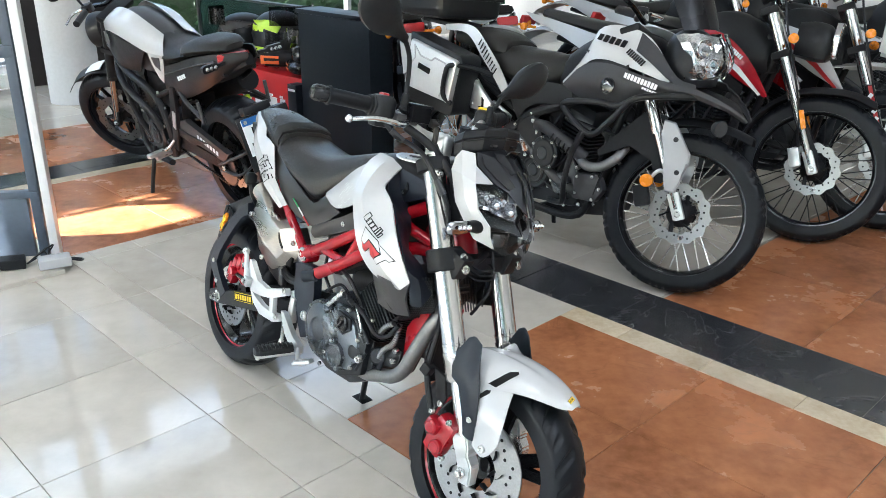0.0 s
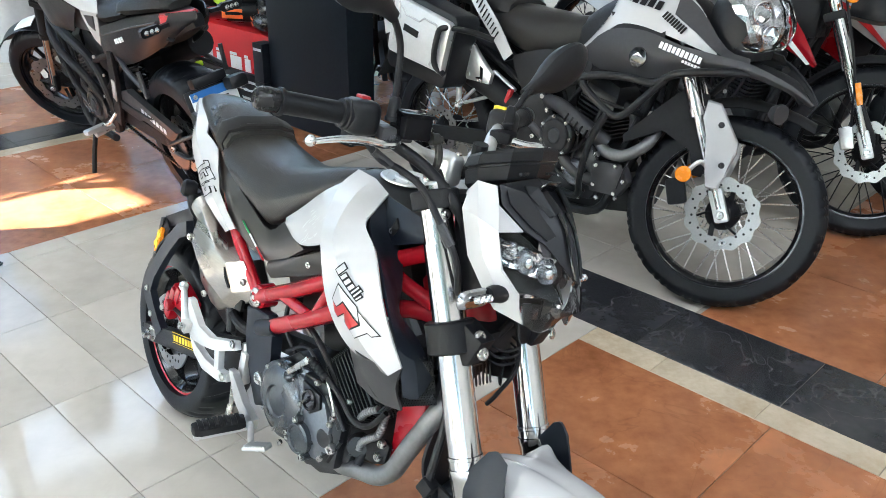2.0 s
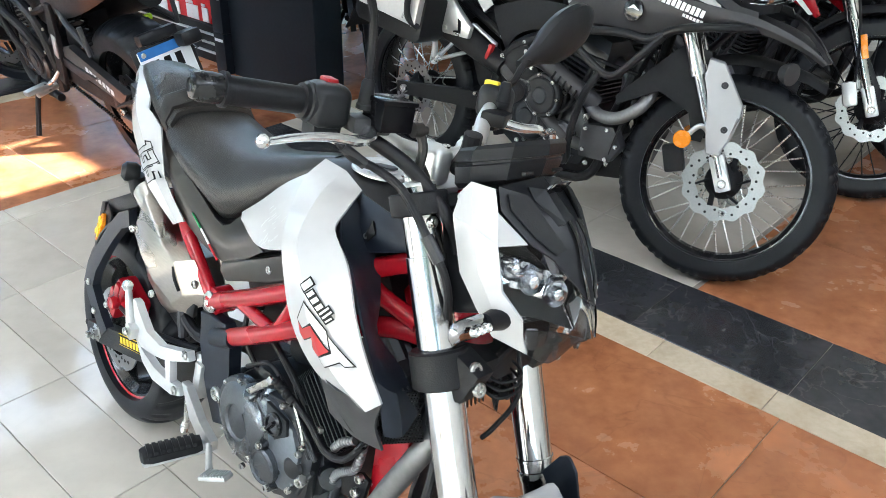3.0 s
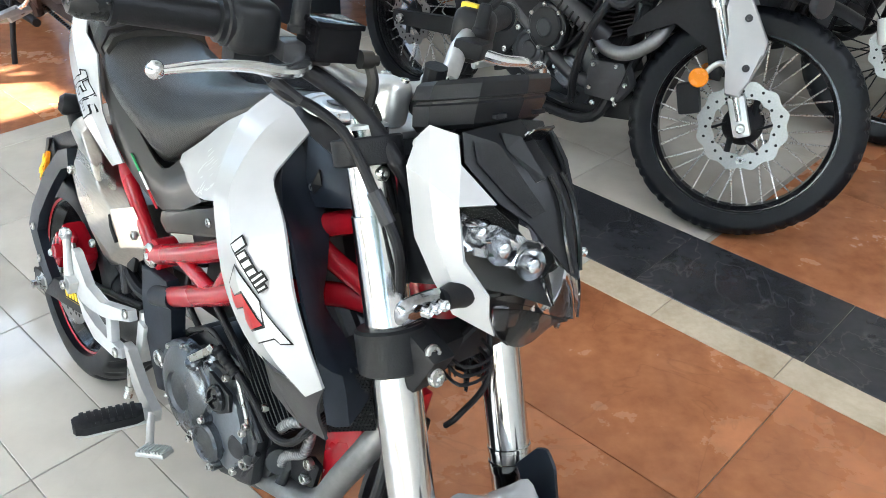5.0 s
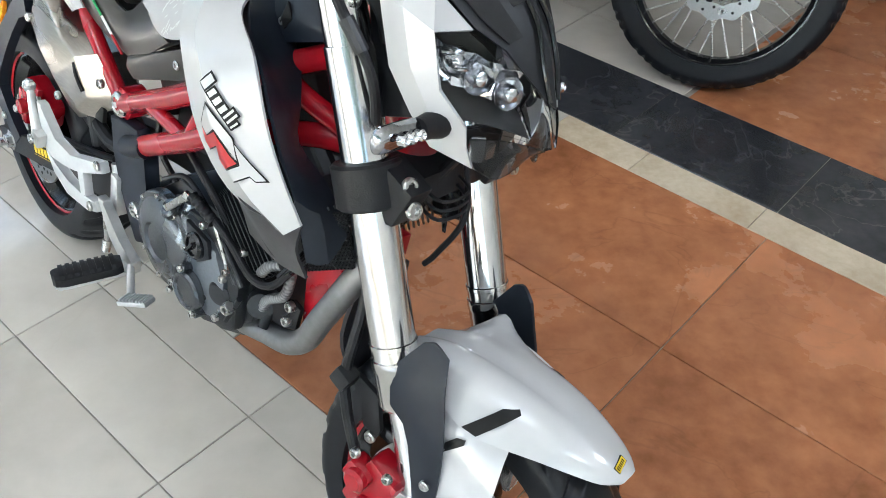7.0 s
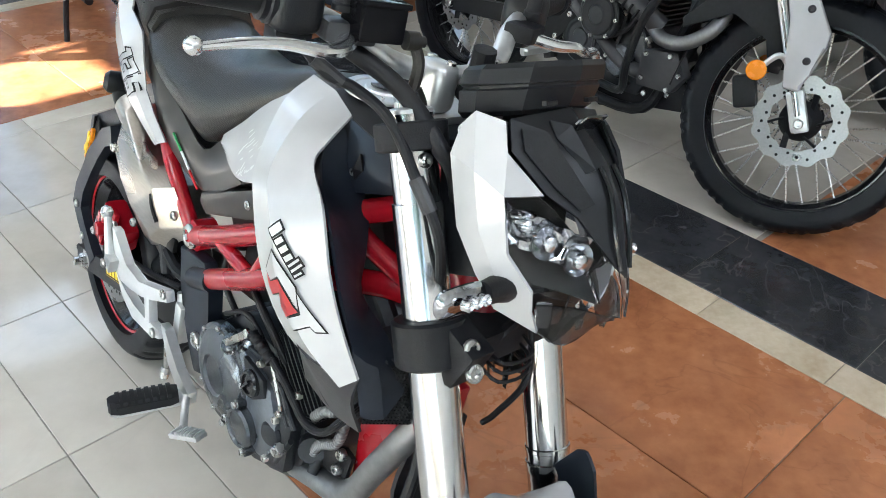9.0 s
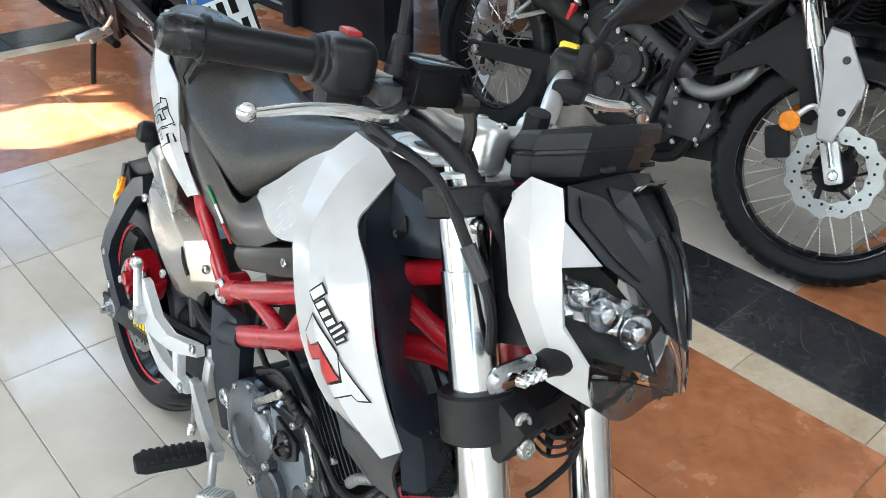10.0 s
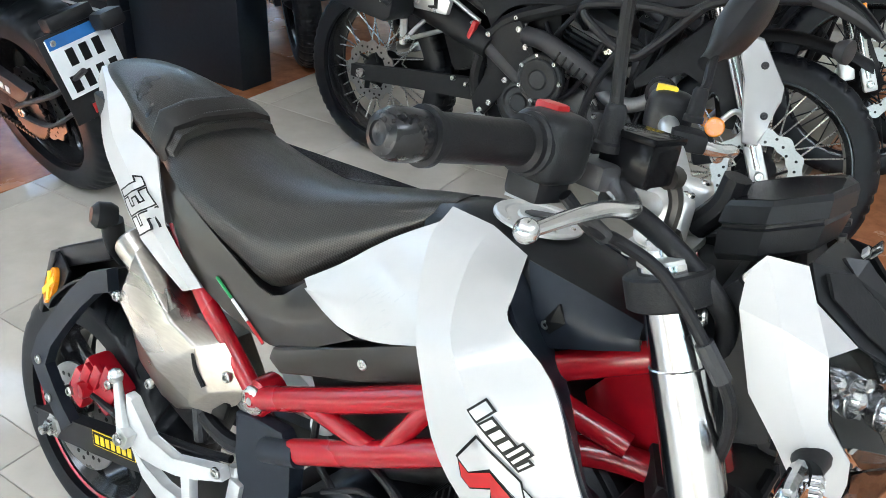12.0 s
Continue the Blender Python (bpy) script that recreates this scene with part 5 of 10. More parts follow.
    # dark side cover under the seat
    bm = NB()
    sheet(bm, [[Y(p) for p in r] for r in ([(0.200, -0.076, 0.775), (0.290, -0.080, 0.726), (0.380, -0.085, 0.692), (0.460, -0.088, 0.668), (0.510, -0.080, 0.705)], [(0.250, -0.086, 0.705), (0.320, -0.090, 0.672), (0.400, -0.092, 0.648), (0.480, -0.094, 0.640), (0.560, -0.098, 0.690)], [(0.290, -0.086, 0.640), (0.350, -0.090, 0.622), (0.420, -0.092, 0.608), (0.500, -0.094, 0.612), (0.615, -0.104, 0.682)])], -0.004 * s, 3, 3)
    sc = mp("side_cover", bm, M_BRONZE, None, "satin taupe side cover under the seat")
    bm = NB()
    prism(bm, [(0.482, 0.610), (0.620, 0.672), (0.738, 0.738), (0.752, 0.712), (0.742, 0.680), (0.620, 0.628), (0.500, 0.578), (0.476, 0.590)], s * 0.060, s * 0.104, 0.006)
    lc = mp("lower_cover", bm, M_BRONZE, None, "satin dark lower side cover")
    bolt(lc, "cover_screw", (0.630, s * 0.103, 0.655), (0, s, 0), 0.007, 0.004)
    for k, (mt, nm) in enumerate(((M_GREEN, "green"), (M_LETTER, "white"), (M_REDP, "red"))):
        bm = NB()
        q0, q1 = Vector((0.362 + 0.034 * k, s * (0.0975 + 0.001 * k), 0.657 - 0.018 * k)), Vector((0.394 + 0.034 * k, s * (0.0985 + 0.001 * k), 0.640 - 0.018 * k))
        tube(bm, [q0, q1], 0.0022, 6, 1)
        mp("flag_stripe", bm, mt, sc, nm + " stripe")
    # trellis tubes
    Z = s

    def rt(name, pts, r, label=""):
        bm = NB()
        tube(bm, [(p[0], Z * p[1], p[2]) for p in pts], r, 16, 5)
        return mp(name, bm, M_RED, None, label)

    rt("frame_tube", [(0.455, 0.098, 0.518), (0.600, 0.106, 0.592), (0.744, 0.112, 0.672)], 0.0165, "red painted trellis tube")
    rt("frame_tube", [(0.545, 0.112, 0.490), (0.680, 0.118, 0.566), (0.800, 0.114, 0.636), (0.897, 0.056, 0.664), (0.975, 0.025, 0.665)], 0.0165, "red painted trellis tube")
    rt("frame_tube", [(0.744, 0.108, 0.672), (0.800, 0.078, 0.715), (0.846, 0.062, 0.742), (0.940, 0.040, 0.792)], 0.0165, "red painted trellis tube")
    rt("frame_tube", [(0.550, 0.104, 0.562), (0.680, 0.118, 0.568)], 0.0115, "red painted trellis tube")
    rt("frame_tube", [(0.742, 0.114, 0.665), (0.690, 0.118, 0.574)], 0.0125, "red painted trellis tube")
    rt("frame_tube", [(0.835, 0.075, 0.722), (0.867, 0.064, 0.704), (0.935, 0.050, 0.688)], 0.0140, "red painted trellis tube")
    rt("frame_tube", [(0.464, 0.100, 0.518), (0.398, 0.099, 0.574), (0.326, 0.089, 0.617), (0.200, 0.050, 0.690)], 0.0130, "red painted seat stay")
    bm = NB()
    lathe(bm, [(-0.03, 0.026), (0.004, 0.026), (0.008, 0.022)], (0.460, s * 0.098, 0.521), (0, s, 0), 28)
    mp("frame_boss", bm, M_RED, None)
    bm = NB()
    lathe(bm, [(0.0, 0.0205), (0.004, 0.0205), (0.007, 0.017), (0.008, 0.013), (0.006, 0.012), (0.006, 0.006), (0.009, 0.005)], (0.460, s * 0.106, 0.521), (0, s, 0), 28)
    mp("pivot_cap", bm, M_BOLT, None, "bright frame pivot cap")
    # dark pivot plate
    bm = NB()
    prism(bm, [(0.432, 0.492), (0.468, 0.498), (0.520, 0.505), (0.548, 0.470), (0.540, 0.420), (0.552, 0.350), (0.535, 0.300), (0.500, 0.285), (0.478, 0.330), (0.452, 0.370), (0.440, 0.430)], s * 0.088, s * 0.112, 0.006)
    pp = mp("pivot_plate", bm, M_BLUEBLACK, None, "satin black pivot plate")
    bolt(pp, "pivot_bolt", (0.512, s * 0.112, 0.357), (0, s, 0), 0.014, 0.008)
    bm = NB()
    tube(bm, [(0.500, s * 0.116, 0.470), (0.560, s * 0.115, 0.494)], 0.017, 14, 1)
    mp("tube_sleeve", bm, M_BLUEBLACK, pp)
    # footrest hanger
    bm = NB()
    for o in ([(0.254, 0.446), (0.268, 0.443), (0.304, 0.392), (0.352, 0.382), (0.440, 0.414), (0.446, 0.394), (0.396, 0.372), (0.360, 0.360), (0.322, 0.354), (0.284, 0.352), (0.262, 0.372)], [(0.368, 0.366), (0.386, 0.370), (0.390, 0.322), (0.374, 0.318)], [(0.262, 0.372), (0.292, 0.322), (0.328, 0.298), (0.392, 0.296), (0.424, 0.308), (0.420, 0.328), (0.376, 0.320), (0.334, 0.326), (0.300, 0.344), (0.284, 0.352)]):
        prism(bm, o, -0.008, 0.008, 0.003)
    for v in bm.verts:
        v.co.y = s * (0.150 - (v.co.x - 0.25) * 0.11) + v.co.y
    hg = mp("footrest_hanger", bm, M_HANGER, None, "cast pale silver footrest hanger")
    bm = NB()
    tube(bm, [(0.262, s * 0.163, 0.385), (0.236, s * 0.158, 0.460)], (0.0100, 0.0065), 12, 1)
    lathe(bm, [(-0.012, 0.002), (-0.009, 0.008), (0, 0.0115), (0.009, 0.008), (0.012, 0.002)], (0.232, s * 0.158, 0.464), (-0.4, 0, 1), 16)
    box(bm, (0.266, s * 0.163, 0.382), (0.026, 0.018, 0.030), (0, 20, 0), 0.004)
    mp("passenger_peg", bm, M_ALU, hg, "folded silver passenger peg")
    for p in ((0.268, s * 0.176, 0.384), (0.435, s * 0.138, 0.405), (0.416, s * 0.146, 0.320)):
        bolt(hg, "hanger_bolt", p, (0, s, 0), 0.009, 0.005)
    # rider peg and pedal
    bm = NB()
    prism(bm, [(0.428, 0.345), (0.450, 0.345), (0.500, 0.295), (0.548, 0.280), (0.545, 0.255), (0.510, 0.252), (0.462, 0.285)], s * 0.124, s * 0.140, 0.003)
    pb = mp("peg_bracket", bm, M_ALU, None, "polished silver peg bracket")
    bm = NB()
    d = Vector((-0.030, s * 0.105, -0.012)).normalized()
    p0 = Vector((0.532, s * 0.140, 0.274))
    sd = d.cross(Vector((0, 0, 1))).normalized()
    un = sd.cross(d)
    loft(bm, [[p0 + d * t + sd * (w * a) + un * b for a, b in ((-1, -0.006), (-0.9, 0.006), (-0.5, 0.011), (0.5, 0.011), (0.9, 0.006), (1, -0.006))] for t, w in ((0.010, 0.017), (0.022, 0.022), (0.100, 0.023), (0.114, 0.018), (0.118, 0.010))])
    pg = mp("footpeg", bm, M_RUBBER, None, "footpeg with ribbed black rubber pad")
    bm = NB()
    loft(bm, [[p0 + d * t + sd * (w * a) + un * b for a, b in ((-1, -0.007), (1, -0.007), (0.8, -0.016), (-0.8, -0.016))] for t, w in ((-0.012, 0.012), (0.010, 0.018), (0.100, 0.021), (0.116, 0.012))])
    lathe(bm, [(0, 0.006), (0.012, 0.006), (0.014, 0.004)], p0 + d * 0.104 + Vector((0, 0, -0.012)), (0, s * 0.2, -1), 8)
    mp("peg_plate", bm, M_ALU, pg, "silver peg plate")
    for k in range(8):
        bm = NB()
        c = p0 + d * (0.024 + k * 0.0112)
        loft(bm, [[c + sd * (0.021 * a) + d * e + un * b for a, b in ((-1, 0.002), (-0.75, 0.0125), (-0.3, 0.0155), (0.3, 0.0155), (0.75, 0.0125), (1, 0.002))] for e in (-0.0034, 0.0034)])
        mp("rubber_rib", bm, M_RUBBER, pg)
    if s < 0:
        bm = NB()
        tube(bm, [(0.540, -0.140, 0.272), (0.575, -0.158, 0.256), (0.605, -0.172, 0.258), (0.632, -0.176, 0.268)], 0.0065, 10, 5, 0.7)
        box(bm, (0.632, -0.178, 0.274), (0.060, 0.024, 0.008), (0, -22, 22), 0.002)
        pd = mp("brake_pedal", bm, M_ALU, None, "silver toothed brake pedal")
        for k in range(8):
            bm = NB()
            c = Vector((0.632, -0.178, 0.280)) + Vector((0.92, 0.36, 0.38)) * (k - 3.5) * 0.0066
            box(bm, c, (0.003, 0.022, 0.005), (0, -22, 22))
            mp("tooth", bm, M_ALU, pd)
        bm = NB()
        cyl(bm, (0.445, -0.134, 0.332), (0.437, -0.130, 0.258), 0.005, 0.005, 8)
        cyl(bm, (0.437, -0.130, 0.258), (0.437, -0.134, 0.236), 0.008, 0.008, 10)
        mp("brake_rod", bm, M_BOLT, None)
        bm = NB()
        box(bm, (0.446, -0.108, 0.350), (0.024, 0.024, 0.080), (0, 8, 0), 0.005)
        cyl(bm, (0.441, -0.108, 0.388), (0.438, -0.108, 0.404), 0.008, 0.008, 10)
        mp("rear_master_cylinder", bm, M_ALU, None, "silver rear brake cylinder")

# decals on the shroud (maker's word and model mark as plain shapes) and the model number on the tail
shr = [o for o in main.children if o.name.split(".")[0] == "tank_shroud"]
tails = [o for o in main.children if o.name.split(".")[0] == "tail_fairing"]


def strip(p, q, h, slant=0.0):
    """A slanted bar from p to q, h high, in the side view."""
    d = (q[0] - p[0], q[1] - p[1])
    n = math.hypot(*d)
    u, w = (d[0] / n, d[1] / n), (-d[1] / n, d[0] / n)
    return [p, q, (q[0] + w[0] * h + u[0] * slant, q[1] + w[1] * h + u[1] * slant), (p[0] + w[0] * h + u[0] * slant, p[1] + w[1] * h + u[1] * slant)]


def grown(o, k):
    """The outline moved outwards by k along its edges' normals."""
    turn = sum(a[0] * b[1] - b[0] * a[1] for a, b in zip(o, o[1:] + o[:1]))
    k = k if turn > 0 else -k
    out = []
    for p, q, r in zip(o[-1:] + o[:-1], o, o[1:] + o[:1]):
        e, f = Vector((q[0] - p[0], q[1] - p[1])).normalized(), Vector((r[0] - q[0], r[1] - q[1])).normalized()
        n = Vector((e.y + f.y, -e.x - f.x))
        n = n / max(0.35, n.length_squared / 2) if n.length > 1e-6 else Vector((e.y, -e.x))
        out.append((q[0] + n.x * k, q[1] + n.y * k))
    return out


MW = ((0.822, 0.727), (0.886, 0.693))
for side in (-1, 1):
    sh = shr[0] if side < 0 else shr[1]
    widths = (1.25, 0.9, 0.95, 0.9, 0.55, 0.55, 0.5)
    at = 0.0
    for k, w in enumerate(widths):
        f0, f1 = at / sum(widths), (at + w * 0.86) / sum(widths)
        at += w
        a = (MW[0][0] + (MW[1][0] - MW[0][0]) * f0, MW[0][1] + (MW[1][1] - MW[0][1]) * f0)
        b = (MW[0][0] + (MW[1][0] - MW[0][0]) * f1, MW[0][1] + (MW[1][1] - MW[0][1]) * f1)
        o = strip(a, b, 0.021 if k in (0, 4, 5) else 0.015, 0.004)
        decal(shr, grown(o, 0.0010), M_INK, "maker_mark", sh, side, "", None, 0.0022, 1)
        decal(shr, grown(o, -0.0014), M_WHITE, "mark_fill", sh, side, "", None, 0.0027, 1)
    bars = [([(0.819, 0.671), (0.846, 0.691), (0.840, 0.695), (0.839, 0.707), (0.890, 0.685), (0.902, 0.663), (0.860, 0.685), (0.835, 0.664)], M_WHITE),
            ([(0.821, 0.668), (0.835, 0.663), (0.861, 0.682), (0.893, 0.664), (0.903, 0.660), (0.882, 0.642), (0.868, 0.648), (0.877, 0.657), (0.864, 0.665), (0.839, 0.647), (0.827, 0.652)], M_REDP),
            ([(0.894, 0.680), (0.944, 0.655), (0.931, 0.649), (0.922, 0.652), (0.897, 0.633), (0.884, 0.641), (0.907, 0.659)], M_WHITE)]
    for o, mt in bars:
        decal(shr, grown(o, 0.0016), M_INK, "model_mark", sh, side, "", None, 0.0022, 3)
    for o, mt in bars:
        decal(shr, grown(o, -0.0002), mt, "mark_fill", sh, side, "red model mark" if mt is M_REDP else "", None, 0.0028, 3)
    tf = tails[0] if side < 0 else tails[1]
    digits = ([(0.010, -0.024), (0.021, -0.024), (0.021, 0.024), (0.008, 0.024), (0.002, 0.012), (0.010, 0.012)],
              [(0.024, -0.024), (0.050, -0.024), (0.050, 0.024), (0.024, 0.024), (0.024, 0.012), (0.039, 0.012), (0.039, 0.005), (0.029, 0.005), (0.029, -0.005), (0.039, -0.005), (0.039, -0.012), (0.024, -0.012)],
              [(0.053, -0.024), (0.079, -0.024), (0.079, 0.005), (0.064, 0.005), (0.064, 0.012), (0.079, 0.012), (0.079, 0.024), (0.053, 0.024), (0.053, -0.006), (0.068, -0.006), (0.068, -0.012), (0.053, -0.012)])
    for dg in digits:
        o = []
        for a, b in dg:
            a, b = (a - 0.040 + 0.10 * b) * -side * 1.02, b * 0.92
            o.append((0.2140 + a * 0.70 + b * 0.714, 0.7125 - a * 0.714 + b * 0.70))
        bm = NB()
        for p, q in zip(o, o[1:] + o[:1]):
            p, q = Vector(p), Vector(q)
            d = (q - p).normalized() * 0.0011
            w = Vector((-d.y, d.x))
            n = max(2, int((q - p).length / 0.003))
            pts = [p - d + (q - p + d * 2) * (k / n) for k in range(n + 1)]
            va = [bm.verts.new((c.x + w.x, 0, c.y + w.y)) for c in pts]
            vb = [bm.verts.new((c.x - w.x, 0, c.y - w.y)) for c in pts]
            for k in range(n):
                bm.faces.new((va[k], va[k + 1], vb[k + 1], vb[k]))
        cling(bm, tails, side, None, 0.0042)
        part("model_number", bm, M_INK, tf, "black outlined digit")
    # Through slots of the mudguard: their dark is painted as black patches.
    legs_of_guard = [o for o in guard.children if o.name.split(".")[0] == "mudguard_leg"]
    for tg, o in (([guard], [(1.211, 0.451), (1.231, 0.449), (1.264, 0.488), (1.259, 0.492), (1.243, 0.487)]), (legs_of_guard, [(1.195, 0.417), (1.212, 0.437), (1.223, 0.440), (1.224, 0.434), (1.198, 0.407)])):
        decal(tg, o, M_INK, "vent", guard, side, "black patch painted for the dark of a mudguard slot", ST, 0.0022, 5)


# seat
bm = NB()
rr = []
for x, w, zt, zb in ((0.205, 0.080, 0.822, 0.768), (0.255, 0.097, 0.817, 0.752), (0.320, 0.104, 0.804, 0.722), (0.390, 0.104, 0.798, 0.698), (0.450, 0.097, 0.802, 0.677), (0.500, 0.084, 0.812, 0.704), (0.560, 0.066, 0.828, 0.752), (0.620, 0.050, 0.844, 0.800), (0.665, 0.030, 0.855, 0.836)):
    h = zt - zb
    rr.append([(x, -w * 0.86, zb), (x, -w, zb + h * 0.18), (x, -w * 0.96, zb + h * 0.45), (x, -w * 0.74, zt - h * 0.14), (x, -w * 0.42, zt - h * 0.02), (x, 0, zt), (x, w * 0.42, zt - h * 0.02), (x, w * 0.74, zt - h * 0.14), (x, w * 0.96, zb + h * 0.45), (x, w, zb + h * 0.18), (x, w * 0.86, zb)])
loft(bm, rr, 4, 1)
seat = mp("seat", bm, M_SEAT, None, "black check-embossed rider seat", False, 60)
bm = NB()
rr = []
for x, w, zt, zb in ((-0.010, 0.024, 0.852, 0.836), (0.030, 0.042, 0.866, 0.826), (0.080, 0.060, 0.870, 0.815), (0.130, 0.076, 0.866, 0.800), (0.180, 0.087, 0.854, 0.786), (0.225, 0.093, 0.840, 0.776), (0.252, 0.092, 0.828, 0.776)):
    h = zt - zb
    rr.append([(x, -w * 0.9, zb), (x, -w, zb + h * 0.35), (x, -w * 0.86, zt - h * 0.22), (x, -w * 0.45, zt - h * 0.02), (x, 0, zt), (x, w * 0.45, zt - h * 0.02), (x, w * 0.86, zt - h * 0.22), (x, w, zb + h * 0.35), (x, w * 0.9, zb)])
loft(bm, rr, 4, 1)
pill = mp("passenger_seat", bm, M_SEAT, None, "black embossed passenger seat pad", False, 60)
bm = NB()
rr = []
for x, w, zt, zb in ((0.196, 0.0905, 0.8535, 0.776), (0.204, 0.0940, 0.8540, 0.774), (0.226, 0.0965, 0.8455, 0.770), (0.236, 0.0950, 0.8390, 0.771)):
    h = zt - zb
    ring_pts = [(x, -w * 0.9, zb), (x, -w, zb + h * 0.35), (x, -w * 0.88, zt - h * 0.20), (x, -w * 0.46, zt - h * 0.01), (x, 0, zt), (x, w * 0.46, zt - h * 0.01), (x, w * 0.88, zt - h * 0.20), (x, w, zb + h * 0.35), (x, w * 0.9, zb)]
    rr.append([(a + 0.016 * (1 - (b / 0.1) ** 2), b, c) for a, b, c in ring_pts])
loft(bm, rr, 3, 1)
strap = mp("seat_strap", bm, M_SEATPLAIN, pill, "black stitched seat strap", False, 60)
for off in (0.206, 0.231):
    bm = NB()
    for k in range(44):
        y = -0.088 + 0.176 * k / 43
        zz = 0.8545 - 0.0130 * (off - 0.206) / 0.03 - 0.030 * (abs(y) / 0.088) ** 3.2
        box(bm, (off + 0.016 * (1 - (y / 0.1) ** 2), y, zz), (0.0012, 0.0026, 0.0012))
    tagged(mp("stitching", bm, M_GREYPL, strap, "grey seam stitches"), kind="stuff")
bm = NB()
box(bm, (0.002, 0, 0.822), (0.012, 0.040, 0.022), (0, 15, 0), 0.005)
mp("tail_lamp", bm, M_REDP, None, "red tail lamp")
bm = NB()
prism(bm, [(0.24, 0.78), (0.46, 0.67), (0.62, 0.80), (0.66, 0.74), (0.46, 0.60), (0.28, 0.63), (0.05, 0.77), (0.02, 0.82)], -0.070, 0.070, 0.01)
mp("underseat_tray", bm, M_MATTE, None, "black underseat tray")

# engine
bm = NB()
prism(bm, [(0.530, 0.400), (0.600, 0.455), (0.720, 0.455), (0.800, 0.400), (0.815, 0.330), (0.790, 0.270), (0.720, 0.235), (0.600, 0.230), (0.535, 0.280)], -0.085, 0.085, 0.015)
prism(bm, [(0.60, 0.43), (0.74, 0.45), (0.80, 0.39), (0.79, 0.29), (0.70, 0.25), (0.60, 0.26)], -0.104, -0.080, 0.010)
eng = mp("engine", bm, M_ENGDARK, None, "dark grey air-cooled single-cylinder engine")
bm = NB()
c = Vector((0.604, -0.098, 0.352))
lathe(bm, [(0, 0.082), (0.014, 0.082), (0.018, 0.079), (0.018, 0.072), (0.021, 0.069), (0.026, 0.058), (0.031, 0.040), (0.031, 0.034), (0.026, 0.031), (0.028, 0.002)], c, (0, -1, 0), 48)
mp("clutch_cover", bm, M_ENGINE, eng, "round grey clutch cover")
bm = NB()
lathe(bm, [(0, 0.034), (0.012, 0.034), (0.016, 0.031), (0.0165, 0.027), (0.0135, 0.025), (0.0135, 0.002)], (0.690, -0.113, 0.312), (0.05, -1, 0), 32)
mp("filter_cover", bm, M_ENGINE, eng, "round grey oil filter cover")
for x, z in ((0.681, 0.350), (0.714, 0.284), (0.654, 0.308)):
    bm = NB()
    cyl(bm, (x, -0.100, z), (x, -0.126, z), 0.009, 0.0085, 14)
    mp("cover_lug", bm, M_ENGINE, eng)
    bolt(eng, "cover_bolt", (x, -0.126, z), (0, -1, 0), 0.006, 0.007)
bm = NB()
prism(bm, [(0.640, 0.432), (0.690, 0.436), (0.748, 0.415), (0.772, 0.372), (0.770, 0.318), (0.742, 0.286), (0.690, 0.275), (0.655, 0.300), (0.672, 0.360)], -0.113, -0.090, 0.010)
mp("side_casing", bm, M_ENGLIGHT, eng, "smooth blue-grey casing")
bm = NB()
prism(bm, [(0.676, 0.434), (0.736, 0.428), (0.742, 0.400), (0.708, 0.374), (0.686, 0.392)], -0.118, -0.110, 0.003)
mp("filler_plate", bm, M_ENGDARK, eng)
bm = NB()
lathe(bm, [(0, 0.021), (0.008, 0.021), (0.012, 0.018), (0.012, 0.015), (0.009, 0.014), (0.009, 0.001)], (0.709, -0.116, 0.407), (0, -1, 0.1), 24)
box(bm, (0.709, -0.129, 0.408), (0.030, 0.008, 0.005), (0, -50, 0), 0.0015)
mp("filler_cap", bm, M_GLOSSBLACK, eng, "black oil filler cap")
bm = NB()
cyl(bm, (0.652, -0.092, 0.440), (0.656, -0.112, 0.380), 0.011, 0.012, 16)
mp("oil_gallery", bm, M_ENGLIGHT, eng)
# ribs cast into the case edge
for a, b in (((0.742, 0.430), (0.790, 0.380)), ((0.756, 0.436), (0.806, 0.386)), ((0.770, 0.300), (0.800, 0.360))):
    bm = NB()
    tube(bm, [(a[0], -0.104, a[1]), (b[0], -0.102, b[1])], 0.0045, 8, 2)
    mp("case_rib", bm, M_ENGDARK, eng)
bm = NB()
lathe(bm, [(-0.020, 0.022), (0.006, 0.021), (0.010, 0.017), (0.011, 0.012)], (0.757, -0.104, 0.345), (0.25, -1, 0), 20)
mp("drain_boss", bm, M_ENGDARK, eng)
bolt(eng, "drain_bolt", (0.784, -0.106, 0.338), (0.3, -1, 0), 0.0105, 0.014)
for k in range(9):
    a = radians(20 + 40 * k)
    bolt(eng, "cover_bolt", c + Vector((0.076 * math.cos(a), -0.016, 0.076 * math.sin(a))), (0, -1, 0), 0.0048, 0.006)
for p in ((0.758, -0.112, 0.302), (0.722, -0.112, 0.449), (0.786, -0.114, 0.406), (0.811, -0.102, 0.452), (0.600, -0.100, 0.247), (0.775, -0.112, 0.386)):
    bolt(eng, "case_bolt", p, (0, -1, 0), 0.0062, 0.008)
ca, cb = Vector((0.740, 0, 0.420)), Vector((0.900, 0, 0.590))
cd = (cb - ca).normalized()
cs = Vector((cd.z, 0, -cd.x))
bm = NB()
for t0, t1, h, w in ((0.0, 0.235, 0.052, 0.058),):
    quad_rings(bm, [[ca + cd * t + cs * a * h + Vector((0, b * w, 0)) for a, b in ((-1, -1), (1, -1), (1, 1), (-1, 1))] for t in (t0, t1)])
mp("cylinder", bm, M_ENGDARK, eng)
